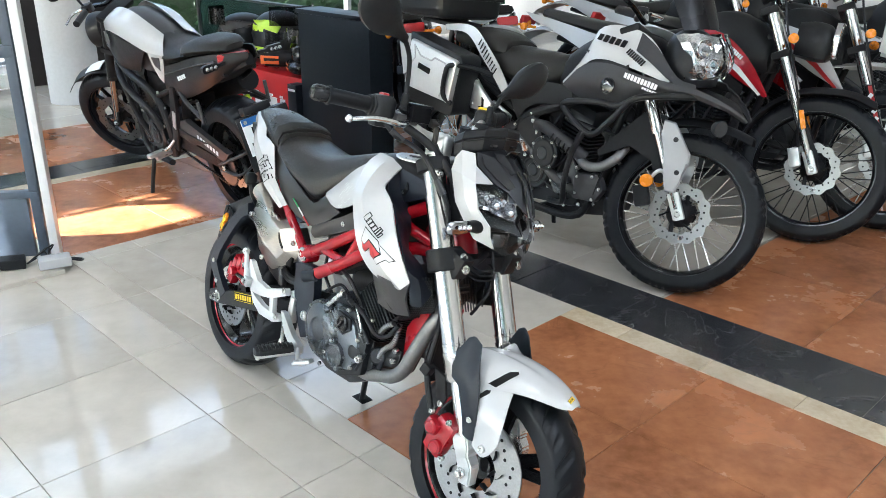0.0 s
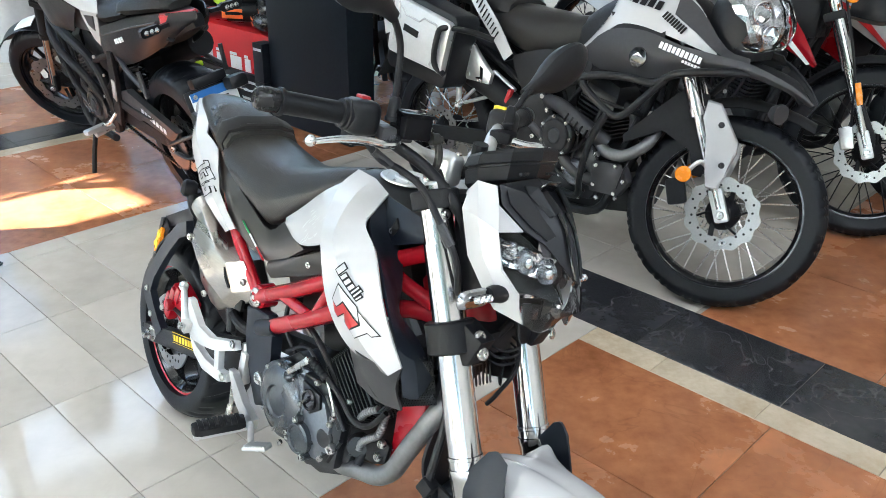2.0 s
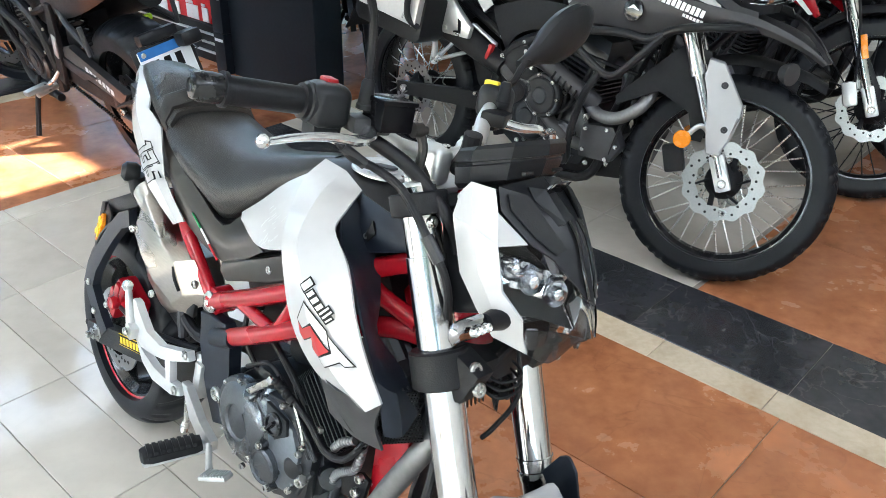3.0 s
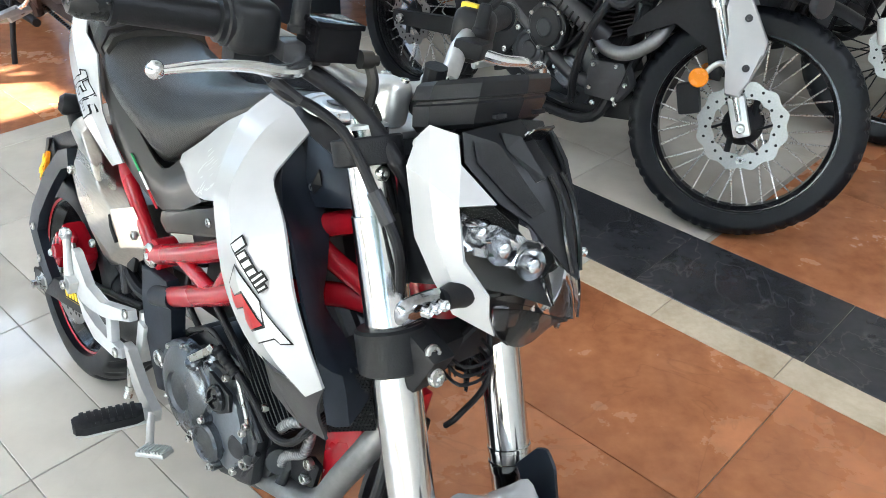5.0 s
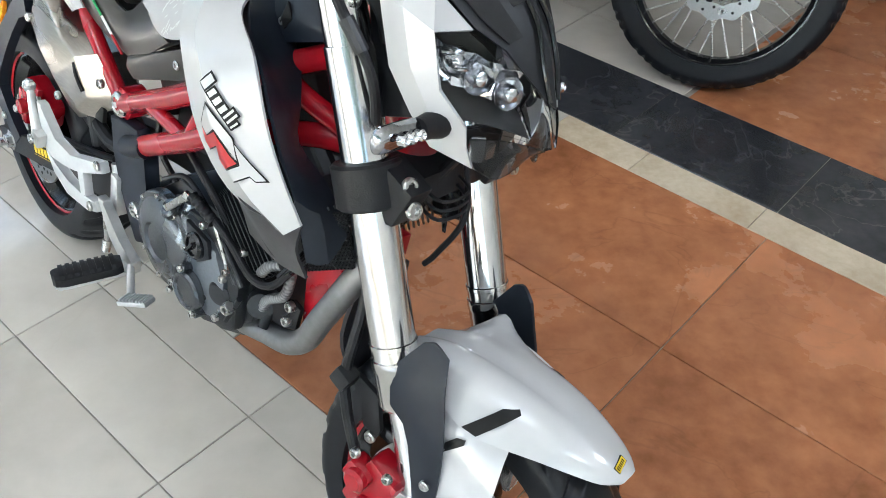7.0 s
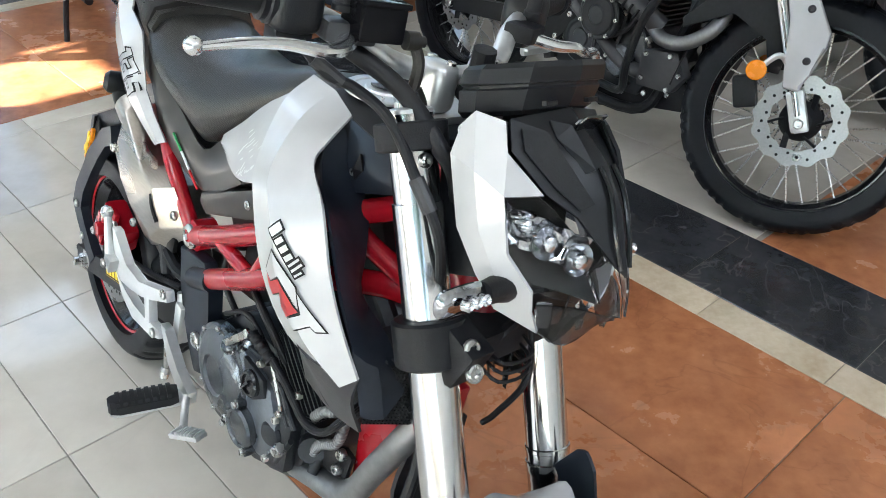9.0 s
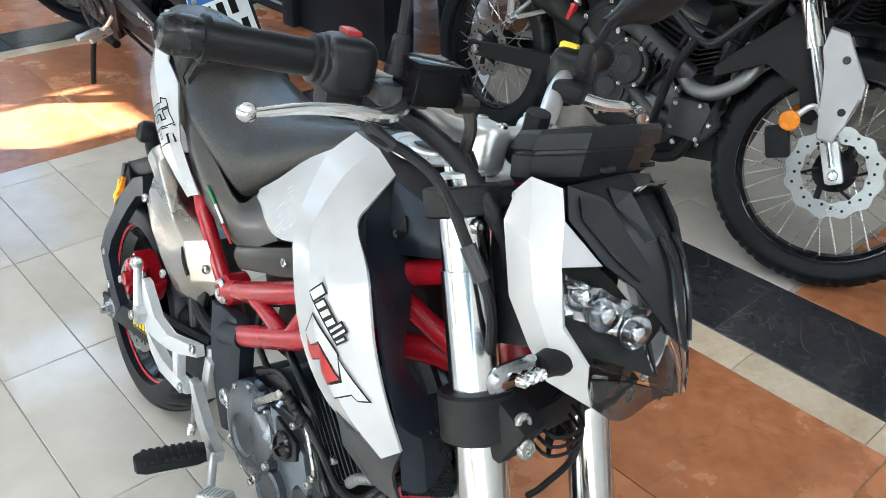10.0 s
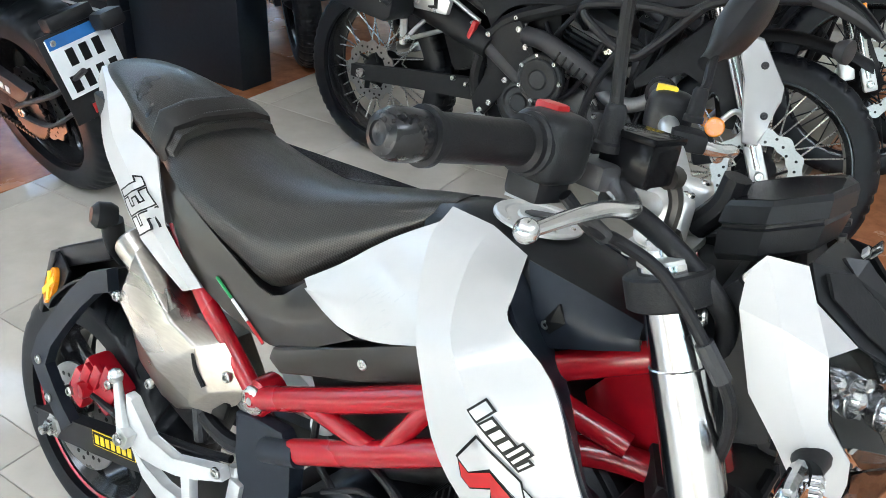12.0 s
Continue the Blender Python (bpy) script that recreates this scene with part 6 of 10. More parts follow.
for k in range(15):
    bm = NB()
    t = 0.018 + k * 0.0118
    hh, ww = 0.072, 0.092 if k < 9 else 0.098
    quad_rings(bm, [[ca + cd * tt + cs * x * hh + Vector((0, y * ww, 0)) for x, y in ((-1, -0.8), (-0.8, -1), (0.8, -1), (1, -0.8), (1, 0.8), (0.8, 1), (-0.8, 1), (-1, 0.8))] for tt in (t, t + 0.0035)])
    mp("cooling_fin", bm, M_ENGDARK, eng)
bm = NB()
quad_rings(bm, [[ca + cd * t + cs * a * h + Vector((0, b * w, 0)) for a, b in ((-1, -1), (1, -1), (1, 1), (-1, 1))] for t, h, w in ((0.20, 0.066, 0.080), (0.27, 0.060, 0.075), (0.29, 0.040, 0.055))])
bmesh.ops.bevel(bm, geom=bm.edges[:], offset=0.008, segments=2, affect="EDGES")
mp("cylinder_head", bm, M_ENGDARK, eng)
# starter lead, breather and corrugated hoses
bm = NB()
lathe(bm, [(k * 0.0052, (0.0092, 0.0076)[k % 2]) for k in range(11)], (0.700, -0.120, 0.488), (0.85, 0.12, -0.36), 14)
mp("cable_boot", bm, M_RUBBER, eng, "black ribbed cable boot")
bm = NB()
tube(bm, [(0.745, -0.113, 0.470), (0.765, -0.116, 0.450), (0.783, -0.117, 0.425), (0.787, -0.116, 0.406)], 0.0028, 8)
mp("cable_stay", bm, M_BOLT, eng)
bm = NB()
tube(bm, [(0.745, -0.113, 0.472), (0.790, -0.112, 0.455), (0.835, -0.108, 0.425), (0.870, -0.100, 0.430), (0.900, -0.090, 0.470)], 0.0058, 10)
mp("clutch_cable", bm, M_RUBBER, eng, "black clutch cable")
bm = NB()
lathe(bm, [(-0.02, 0.017), (0.004, 0.017), (0.008, 0.013), (0.009, 0.006)], (0.628, -0.114, 0.424), (-0.1, -0.7, 0.7), 18)
mp("clutch_shaft_boss", bm, M_ENGINE, eng)
bm = NB()
prism(bm, [(0.626, 0.432), (0.640, 0.430), (0.700, 0.482), (0.704, 0.492), (0.692, 0.494), (0.684, 0.484)], -0.128, -0.122, 0.0015)
mp("clutch_arm", bm, M_BOLT, eng, "bright clutch arm")
for pts in ([(0.826, -0.080, 0.346), (0.836, -0.081, 0.372), (0.856, -0.083, 0.392), (0.878, -0.083, 0.410), (0.887, -0.082, 0.433), (0.890, -0.080, 0.468)], [(0.832, -0.090, 0.424), (0.852, -0.092, 0.448), (0.880, -0.090, 0.468)]):
    bm = NB()
    path = spline(pts, 18)
    rings = []
    for i, p in enumerate(path):
        d = (path[min(i + 1, len(path) - 1)] - path[max(i - 1, 0)]).normalized()
        e = Vector((0, 1, 0)).cross(d).normalized()
        h, q = d.cross(e), (0.0064, 0.0080)[i // 2 % 2]
        rings.append([p + (e * math.cos(a) + h * math.sin(a)) * q for a in (j * math.tau / 12 for j in range(12))])
    quad_rings(bm, rings)
    mp("corrugated_hose", bm, M_PIPE, eng, "grey corrugated hose")
for a, b, r in (((0.80, -0.06, 0.35), (0.83, -0.085, 0.36), 0.022), ((0.806, -0.060, 0.366), (0.818, -0.082, 0.332), 0.011), ((0.832, -0.070, 0.350), (0.838, -0.086, 0.326), 0.009)):
    bm = NB()
    cyl(bm, a, b, r, r * 0.9, 16)
    mp("engine_boss", bm, M_ENGDARK, eng)
for a, b, m1, r in (((0.60, -0.11, 0.46), (0.73, -0.108, 0.47), (0.67, -0.112, 0.50), 0.004), ((0.63, -0.09, 0.53), (0.75, -0.09, 0.46), (0.70, -0.105, 0.52), 0.006), ((0.56, -0.09, 0.56), (0.60, -0.09, 0.45), (0.57, -0.10, 0.50), 0.005)):
    bm = NB()
    tube(bm, [a, m1, b], r, 10)
    mp("engine_hose", bm, M_RUBBER, eng)
# dark depth of the frame: battery box, carburettor, air box
bm = NB()
box(bm, (0.62, 0, 0.60), (0.20, 0.15, 0.15), (0, -28, 0), 0.02)
box(bm, (0.80, 0, 0.68), (0.14, 0.09, 0.10), (0, -28, 0), 0.02)
cyl(bm, (0.64, -0.02, 0.50), (0.74, -0.01, 0.53), 0.035, 0.03, 18)
mp("air_box", bm, M_MATTE, None, "black air box and throttle body")
bm = NB()
lathe(bm, [(0, 0.019), (0.035, 0.019)], (0.560, -0.075, 0.520), (0.1, 0, 1), 20)
rz = mp("rear_reservoir", bm, M_PLATE, None, "milky rear brake fluid reservoir with black cap")
bm = NB()
lathe(bm, [(0, 0.021), (0.012, 0.021), (0.014, 0.017)], (0.5635, -0.075, 0.556), (0.1, 0, 1), 20)
mp("reservoir_cap", bm, M_MATTE, rz, "black screw cap")

# radiator grille and red cradle plate
bm = NB()
box(bm, (0.930, 0, 0.565), (0.030, 0.190, 0.160), (0, 22, 0), 0.006)
rad = mp("radiator", bm, M_MATTE, None, "black oil cooler behind a honeycomb grille")
gm = Matrix.Translation((0.956, 0, 0.560)) @ Matrix.Rotation(radians(22), 4, "Y")
for s in (-1, 1):
    bm = NB()
    for i in range(-10, 11):
        box(bm, (0, i * 0.0095, 0), (0.004, 0.0022, 0.155), (s * 32, 0, 0))
    part("grille", bm, M_BLACKP, rad, "", gm)
for s in (-1, 1):
    bm = NB()
    prism(bm, [(0.892, 0.460), (0.930, 0.520), (0.968, 0.522), (0.960, 0.470), (0.938, 0.398), (0.912, 0.352), (0.892, 0.350)], s * 0.040, s * 0.058, 0.004)
    crd = mp("cradle_plate", bm, M_RED, None, "chipped red engine cradle")
    for o in ([(0.905, 0.362), (0.912, 0.372), (0.907, 0.378)], [(0.916, 0.366), (0.924, 0.384), (0.918, 0.380)], [(0.928, 0.392), (0.934, 0.408), (0.929, 0.402)], [(0.898, 0.380), (0.901, 0.388), (0.897, 0.386)], [(0.922, 0.400), (0.926, 0.406), (0.921, 0.408)]):
        decal([crd], o, M_PRIMER, "paint_chip", crd, s, "", None, 0.0006, 0)
for s in (1, -1):
    bm = NB()
    prism(bm, [(0.800, 0.372), (0.845, 0.378), (0.884, 0.402), (0.904, 0.398), (0.896, 0.356), (0.868, 0.342), (0.815, 0.330)], s * 0.064, s * 0.072, 0.002)
    mpl = mp("engine_mount", bm, M_MATTE, None, "black engine mount plate")
for p in ((0.882, -0.073, 0.366), (0.888, -0.073, 0.396)):
    bolt(mpl, "mount_bolt", p, (0, -1, 0), 0.0085, 0.010)

# exhaust
bm = NB()
tube(bm, [(0.960, -0.02, 0.560), (1.005, -0.050, 0.545), (0.990, -0.068, 0.494), (0.948, -0.071, 0.412), (0.922, -0.071, 0.360), (0.884, -0.071, 0.325), (0.833, -0.070, 0.306), (0.747, -0.066, 0.273), (0.640, -0.050, 0.235), (0.520, -0.055, 0.255), (0.470, -0.075, 0.330), (0.480, -0.090, 0.420), (0.462, -0.088, 0.480), (0.410, -0.088, 0.515)], 0.0185, 16)
mp("header_pipe", bm, M_PIPE, None, "dull grey exhaust header pipe")
bm = NB()
mo = [(0.222, 0.662), (0.168, 0.570), (0.172, 0.543), (0.199, 0.515), (0.220, 0.468), (0.275, 0.433), (0.305, 0.428), (0.405, 0.478), (0.440, 0.528), (0.402, 0.580), (0.322, 0.585), (0.256, 0.624)]
mc = Vector((0.300, 0.0, 0.545))
quad_rings(bm, [[(mc.x + (x - mc.x) * k, y, mc.z + (z - mc.z) * k) for x, z in mo] for y, k in ((-0.050, 0.80), (-0.060, 0.93), (-0.092, 0.97), (-0.100, 0.95))])
muf = mp("muffler", bm, M_STEEL, None, "brushed steel angular muffler", False, 26)
edge = [(0.222, -0.096, 0.662), (0.170, -0.108, 0.570), (0.173, -0.112, 0.543), (0.200, -0.112, 0.514), (0.220, -0.110, 0.466), (0.274, -0.108, 0.431), (0.304, -0.108, 0.426), (0.388, -0.110, 0.468), (0.400, -0.108, 0.578), (0.322, -0.098, 0.586), (0.256, -0.096, 0.625)]
crest = [(0.216, -0.122, 0.640), (0.318, -0.134, 0.582), (0.372, -0.134, 0.566), (0.400, -0.130, 0.510), (0.192, -0.130, 0.562), (0.250, -0.142, 0.535), (0.304, -0.143, 0.505), (0.366, -0.134, 0.478)]
n0 = len(edge)
bm = NB()
shell(bm, edge + crest, [(0, n0, n0 + 1, 10), (10, n0 + 1, 9), (9, n0 + 1, n0 + 2, 8), (0, 1, n0 + 4, n0), (n0, n0 + 4, n0 + 5, n0 + 1), (n0 + 1, n0 + 5, n0 + 6, n0 + 2), (n0 + 2, n0 + 6, n0 + 7, n0 + 3), (8, n0 + 2, n0 + 3), (1, 2, n0 + 4), (2, 3, n0 + 5, n0 + 4), (3, 4, n0 + 6, n0 + 5), (4, 5, n0 + 6), (5, 6, 7, n0 + 7, n0 + 6)], 0.0015)
bmesh.ops.recalc_face_normals(bm, faces=bm.faces)
bmesh.ops.bevel(bm, geom=[e for e in bm.edges if 0.06 < e.calc_face_angle(0) < 1.2], offset=0.004, segments=3, affect="EDGES", profile=0.5)
part("muffler_cover", bm, M_STEEL, muf, "pressed steel muffler cover", None, 40)
bm = NB()
shell(bm, [(0.374, -0.137, 0.570), (0.404, -0.112, 0.582), (0.448, -0.104, 0.530), (0.432, -0.108, 0.500), (0.388, -0.114, 0.466), (0.368, -0.136, 0.478), (0.402, -0.133, 0.512)], [(0, 1, 2, 6), (2, 3, 6), (3, 4, 5, 6), (5, 0, 6)], 0.0015)
bmesh.ops.recalc_face_normals(bm, faces=bm.faces)
bmesh.ops.bevel(bm, geom=[e for e in bm.edges if 0.06 < e.calc_face_angle(0) < 1.2], offset=0.003, segments=2, affect="EDGES", profile=0.5)
part("heat_shield", bm, M_STEEL, muf, "slotted steel heat shield", None, 40)
# Slot darkness put on as a black bead; the shield stays whole.
bm = NB()
tube(bm, [(0.372, -0.1365, 0.560), (0.380, -0.1375, 0.540), (0.396, -0.1360, 0.520)], 0.0036, 8)
part("painted_shield_slot", bm, M_INK, muf, "")
bm = NB()
prism(bm, [(0.405, 0.505), (0.425, 0.498), (0.418, 0.470), (0.392, 0.468), (0.396, 0.486)], -0.118, -0.110, 0.002)
part("shield_end", bm, M_INK, muf, "")
for q in ((0.420, -0.116, 0.540), (0.190, -0.128, 0.566), (0.262, -0.120, 0.452)):
    bolt(muf, "shield_bolt", q, (0, -1, 0), 0.008, 0.007)
bm = NB()
lathe(bm, [(-0.03, 0.030), (0.030, 0.029), (0.034, 0.026), (0.030, 0.022), (0.0, 0.021)], (0.196, -0.092, 0.622), (-0.80, 0.02, 0.42), 24)
mp("muffler_tip", bm, M_STEEL, muf, "steel muffler outlet")

# swingarm, rear brake, mudguard, plate holder, stand
bm = NB()
box(bm, (0.500, 0, 0.350), (0.050, 0.150, 0.050), (0, 12, 0), 0.008)
sa = mp("swingarm", bm, M_BLACKP, None, "black box-section swingarm")
for s in (-1, 1):
    bm = NB()
    loft(bm, [[(x, s * (y + dy), z + dz) for dy, dz in ((-0.013, -h), (0.013, -h), (0.013, h), (-0.013, h))] for x, y, z, h in ((0.520, 0.080, 0.355, 0.030), (0.300, 0.092, 0.312, 0.028), (0.120, 0.104, 0.268, 0.024), (0.0, 0.108, 0.238, 0.022), (-0.050, 0.108, 0.230, 0.018))])
    mp("swingarm_leg", bm, M_BLACKP, sa)
stm = plane_at((0.170, -0.1160, 0.2905), (0.108, 0.0072, 0.0215), (-0.01, 0, 1))
for nm, w, h, lift, mt, lb in (("sticker", 0.108, 0.0300, 0.0010, M_INK, "black sticker with yellow frame and print"), ("sticker_border", 0.105, 0.0268, 0.0018, M_YELLOW, ""), ("sticker_field", 0.1015, 0.0232, 0.0026, M_INK, "")):
    bm = NB()
    box(bm, (0, 0, lift), (w, h, 0.0012))
    part(nm, bm, mt, sa, lb, stm)
for k in range(7):
    bm = NB()
    box(bm, (-0.0405 + k * 0.0135, 0, 0.0034), (0.0092, 0.0155, 0.0012))
    part("sticker_print", bm, M_YELLOW, sa, "", stm)
for s in (-1, 1):
    bm = NB()
    lathe(bm, [(0, 0.022), (0.003, 0.022), (0.004, 0.014), (0.014, 0.014), (0.015, 0.008), (0.026, 0.008)], (0.0, s * 0.118, 0.238), (0, s, 0), 6)
    mp("axle_nut", bm, M_BOLT, sa)
    bm = NB()
    cyl(bm, (-0.045, s * 0.108, 0.232), (-0.082, s * 0.108, 0.226), 0.005, 0.005, 8)
    cyl(bm, (-0.060, s * 0.108, 0.230), (-0.070, s * 0.108, 0.228), 0.009, 0.009, 6)
    mp("chain_adjuster", bm, M_MATTE, sa)
bm = NB()
box(bm, (0.105, -0.088, 0.362), (0.090, 0.045, 0.062), (0, 24, 0), 0.012)
box(bm, (0.060, -0.100, 0.340), (0.045, 0.030, 0.070), (0, 24, 0), 0.010)
cyl(bm, (0.085, -0.105, 0.352), (0.085, -0.128, 0.352), 0.016, 0.014, 18)
rc = mp("rear_caliper", bm, M_RED, None, "red rear brake caliper")
bm = NB()
for k in range(3):
    box(bm, (0.085 + 0.028 * k, -0.112, 0.376 + 0.011 * k), (0.020, 0.010, 0.044), (0, 24, 0), 0.003)
mp("caliper_ribs", bm, M_RED, rc)
for p in ((0.048, -0.116, 0.330), (0.150, -0.112, 0.392)):
    bolt(rc, "caliper_bolt", p, (0, -1, 0), 0.008, 0.008)
bm = NB()
tube(bm, [(0.10, -0.11, 0.345), (0.20, -0.115, 0.350), (0.32, -0.110, 0.375), (0.42, -0.10, 0.40)], 0.006, 8)
mp("brake_hose", bm, M_RUBBER, None)
bm = NB()
box(bm, (0.300, -0.060, 0.430), (0.13, 0.05, 0.10), (0, 20, 0), 0.02)
tube(bm, [(0.330, -0.085, 0.470), (0.350, -0.095, 0.440), (0.400, -0.098, 0.425), (0.450, -0.095, 0.430)], 0.012, 10)
cyl(bm, (0.345, -0.095, 0.470), (0.345, -0.095, 0.438), 0.011, 0.009, 12)
mp("rear_shock", bm, M_RUBBER, None, "black rear shock with linkage")
bm = NB()
tube(bm, [(0.345, -0.102, 0.470), (0.348, -0.100, 0.432), (0.352, -0.098, 0.395)], 0.010, 10, 4)
mp("shock_hose", bm, M_GREYPL, None, "")
# hugger bracket behind the wheel
bm = NB()
out = [(0.030, 0.245), (-0.005, 0.270), (-0.045, 0.310), (-0.068, 0.342), (-0.045, 0.395), (0.010, 0.467), (0.055, 0.520), (0.104, 0.568), (0.150, 0.590)]
inn = [(0.055, 0.272), (0.030, 0.290), (0.002, 0.318), (-0.022, 0.348), (-0.005, 0.390), (0.042, 0.452), (0.080, 0.497), (0.120, 0.538), (0.155, 0.555)]
quad_rings(bm, [[(x, y, z) for x, z in out + inn[::-1]] for y in (-0.122, -0.104)])
hug = mp("mudguard_bracket", bm, M_BLUEBLACK, None, "matt black rear mudguard bracket")
bm = NB()
sheet(bm, [[(x, y, z) for y in (-0.105, -0.05, 0.05, 0.105)] for x, z in ((-0.040, 0.440), (-0.020, 0.470), (0.040, 0.520), (0.10, 0.540), (0.18, 0.53))], 0.004, 2, 3)
mp("rear_mudguard", bm, M_BLACKP, None, "black rear mudguard")
for p in ((-0.040, -0.123, 0.350), (-0.010, -0.123, 0.290)):
    bolt(hug, "bracket_bolt", p, (0, -1, 0), 0.008, 0.004)
bm = NB()
box(bm, (0.000, -0.005, 0.545), (0.160, 0.130, 0.035), (0, -26, 0), 0.008)
prism(bm, [(-0.062, 0.528), (-0.080, 0.524), (-0.122, 0.396), (-0.110, 0.392)], -0.078, 0.085, 0.004)
ph = mp("plate_holder", bm, M_BLACKP, None, "black number plate holder")
bm = NB()
rr = []
prism(bm, [(0.018 * math.cos(a), 0.034 * math.sin(a)) for a in (k * math.tau / 24 for k in range(24))], -0.004, 0.004, 0.002, "xy")
rm = plane_at((-0.056, -0.090, 0.472), (1, -0.25, -0.15), (0.1, 0.2, 1))
part("side_reflector", bm, M_AMBER, ph, "oval amber reflector with a yellow cross", rm)
bm = NB()
for a in (0.7, -0.7):
    box(bm, (0, 0, 0.0052), (0.011, 0.048, 0.002), (0, 0, math.degrees(a) * 0.8))
part("reflector_cross", bm, M_YELLOW, ph, "", rm)
bm = NB()
prism(bm, [(-0.030, 0.056), (0.034, 0.048), (0.026, -0.040), (-0.026, -0.052)], -0.010, -0.0055, 0.001, "xy")
part("reflector_plate", bm, M_BLACKP, ph, "black reflector plate", rm)
for s in (-1, 1):
    bm = NB()
    tube(bm, [(0.100, s * 0.055, 0.575), (0.108, s * 0.080, 0.610), (0.112, s * 0.090, 0.648)], 0.017, 12, 4)
    rr = []
    lathe(bm, [(0, 0.016), (0.010, 0.021), (0.028, 0.020), (0.036, 0.012)], (0.112, s * 0.082, 0.652), (-0.35, s * 0.8, 0.12), 14)
    mp("rear_indicator", bm, M_BLACKP, None, "black rear turn signal")
bm = NB()
tube(bm, [(0.56, 0.10, 0.24), (0.50, 0.145, 0.12), (0.47, 0.165, 0.034)], 0.009, 10, 3)
box(bm, (0.468, 0.168, 0.031), (0.06, 0.04, 0.008), (11, 0, 0), 0.003)
mp("side_stand", bm, M_MATTE, None, "black side stand")
bm = NB()
cyl(bm, (0.900, 0, 0.872), (1.005, 0, 0.655), 0.034, 0.034, 24)
mp("head_tube", bm, M_RED, None, "red frame head tube")
bm = NB()
prism(bm, [(0.86, 0.70), (0.93, 0.80), (0.985, 0.69), (0.95, 0.64), (0.90, 0.66)], -0.022, 0.022, 0.004)
mp("head_gusset", bm, M_RED, None)
bm = NB()
tube(bm, [(0.955, 0.01, 0.60), (0.985, -0.06, 0.56), (1.0, -0.05, 0.50)], 0.008, 8)
mp("oil_hose", bm, M_RUBBER, None)

# the other motorcycles: x forward from the rear contact point, y to their left


def pad(bm, stations):
    """A soft body through stations of x, half width, top and bottom."""
    rr = []
    for x, w, zt, zb in stations:
        h = zt - zb
        rr.append([(x, -w * 0.8, zb), (x, -w, zb + h * 0.3), (x, -w * 0.88, zt - h * 0.25), (x, -w * 0.5, zt - h * 0.04), (x, 0, zt), (x, w * 0.5, zt - h * 0.04), (x, w * 0.88, zt - h * 0.25), (x, w, zb + h * 0.3), (x, w * 0.8, zb)])
    return loft(bm, rr, 4, 1)


def chassis(th, wb, rf, rr, rim_f, rim_r, steer, rake=26, fork_mat=None, fork_low=None, wf=0.09, wr=0.12, disc=0.13, spoke=None, bars=1.06, cast=False):
    """Wheels, fork, frame, engine, swingarm, handlebar and stand; gives the steering matrix."""
    tn = math.tan(radians(rake))
    ax = Vector((-tn, 0, 1))
    st = Matrix.Translation((wb, 0, rf)) @ Matrix.Rotation(radians(steer), 4, ax) @ Matrix.Translation((-wb, 0, -rf))

    def q(name, bm, material, label="", front=False, parent=None):
        if front:
            bm.transform(st)
        return part(name, bm, material, parent or th, label)

    if cast:
        for nm, x, r, rim, w, T in (("front_wheel", wb, rf, rim_f, wf, st), ("rear_wheel", 0, rr, rim_r, wr, None)):
            bm = NB()
            ring(bm, [(-w * 0.36, rim + 0.008), (-w * 0.36, rim - 0.012), (-w * 0.2, rim - 0.024), (w * 0.2, rim - 0.024), (w * 0.36, rim - 0.012), (w * 0.36, rim + 0.008)], (0, 0, 0), AXIS_Y, 64)
            wh = part(nm, bm, M_GLOSSBLACK, th, "black alloy wheel", (T or Matrix.Identity(4)) @ Matrix.Translation((x, 0, r)))
            part("tyre", tyre_mesh(r, rim, w, road_tread(26), 208, 24), M_TYRE, wh, "black road tyre", sharp=24)
            for k in range(10):
                bm = NB()
                a = k * math.tau / 10 + (0.12 if k % 2 else -0.12)
                tube(bm, [(0.03 * math.cos(a), 0, 0.03 * math.sin(a)), ((rim - 0.018) * math.cos(a), 0, (rim - 0.018) * math.sin(a))], 0.011, 8, 1)
                part("wheel_spoke", bm, M_GLOSSBLACK, wh)
            bm = NB()
            lathe(bm, [(-0.06, 0.02), (-0.03, 0.05), (0.03, 0.05), (0.06, 0.02)], (0, 0, 0), AXIS_Y, 24)
            part("hub", bm, M_MATTE, wh)
            for y in ((-0.07, 0.07) if x else (0.07,)):
                brake_disc(wh, disc if x else disc * 0.8, y)
    else:
        spoked_wheel(th, "front_wheel", (wb, 0, rf), rf, rim_f, wf, disc, -0.058, st, block_tread(64), 36, None, spoke)
        spoked_wheel(th, "rear_wheel", (0, 0, rr), rr, rim_r, wr, disc * 0.85, -0.066, None, block_tread(56), 36, None, spoke)
    # fork
    L = (bars - 0.12 - rf) / 1.0
    for s in (-1, 1):
        y = s * 0.092
        lo = Vector((wb, y, rf))
        d = Vector((-tn, 0, 1)).normalized()
        tot = L / d.z
        bm = NB()
        cyl(bm, lo + d * tot * 0.46, lo + d * tot, 0.0255, 0.0255, 22)
        cyl(bm, lo + d * tot * 0.44, lo + d * tot * 0.475, 0.0285, 0.0285, 22)
        fk = q("fork_leg", bm, fork_mat or M_CHROME, "round fork leg", True)
        bm = NB()
        cyl(bm, lo + d * 0.02, lo + d * tot * 0.45, 0.019, 0.019, 18)
        q("slider", bm, fork_low or M_CHROME, "", True, fk)
        bm = NB()
        box(bm, lo + d * 0.03 + Vector((0.0, 0, 0)), (0.045, 0.034, 0.11), (0, -rake, 0), 0.008)
        q("axle_clamp", bm, M_ALU if fork_low is None else M_MATTE, "", True, fk)
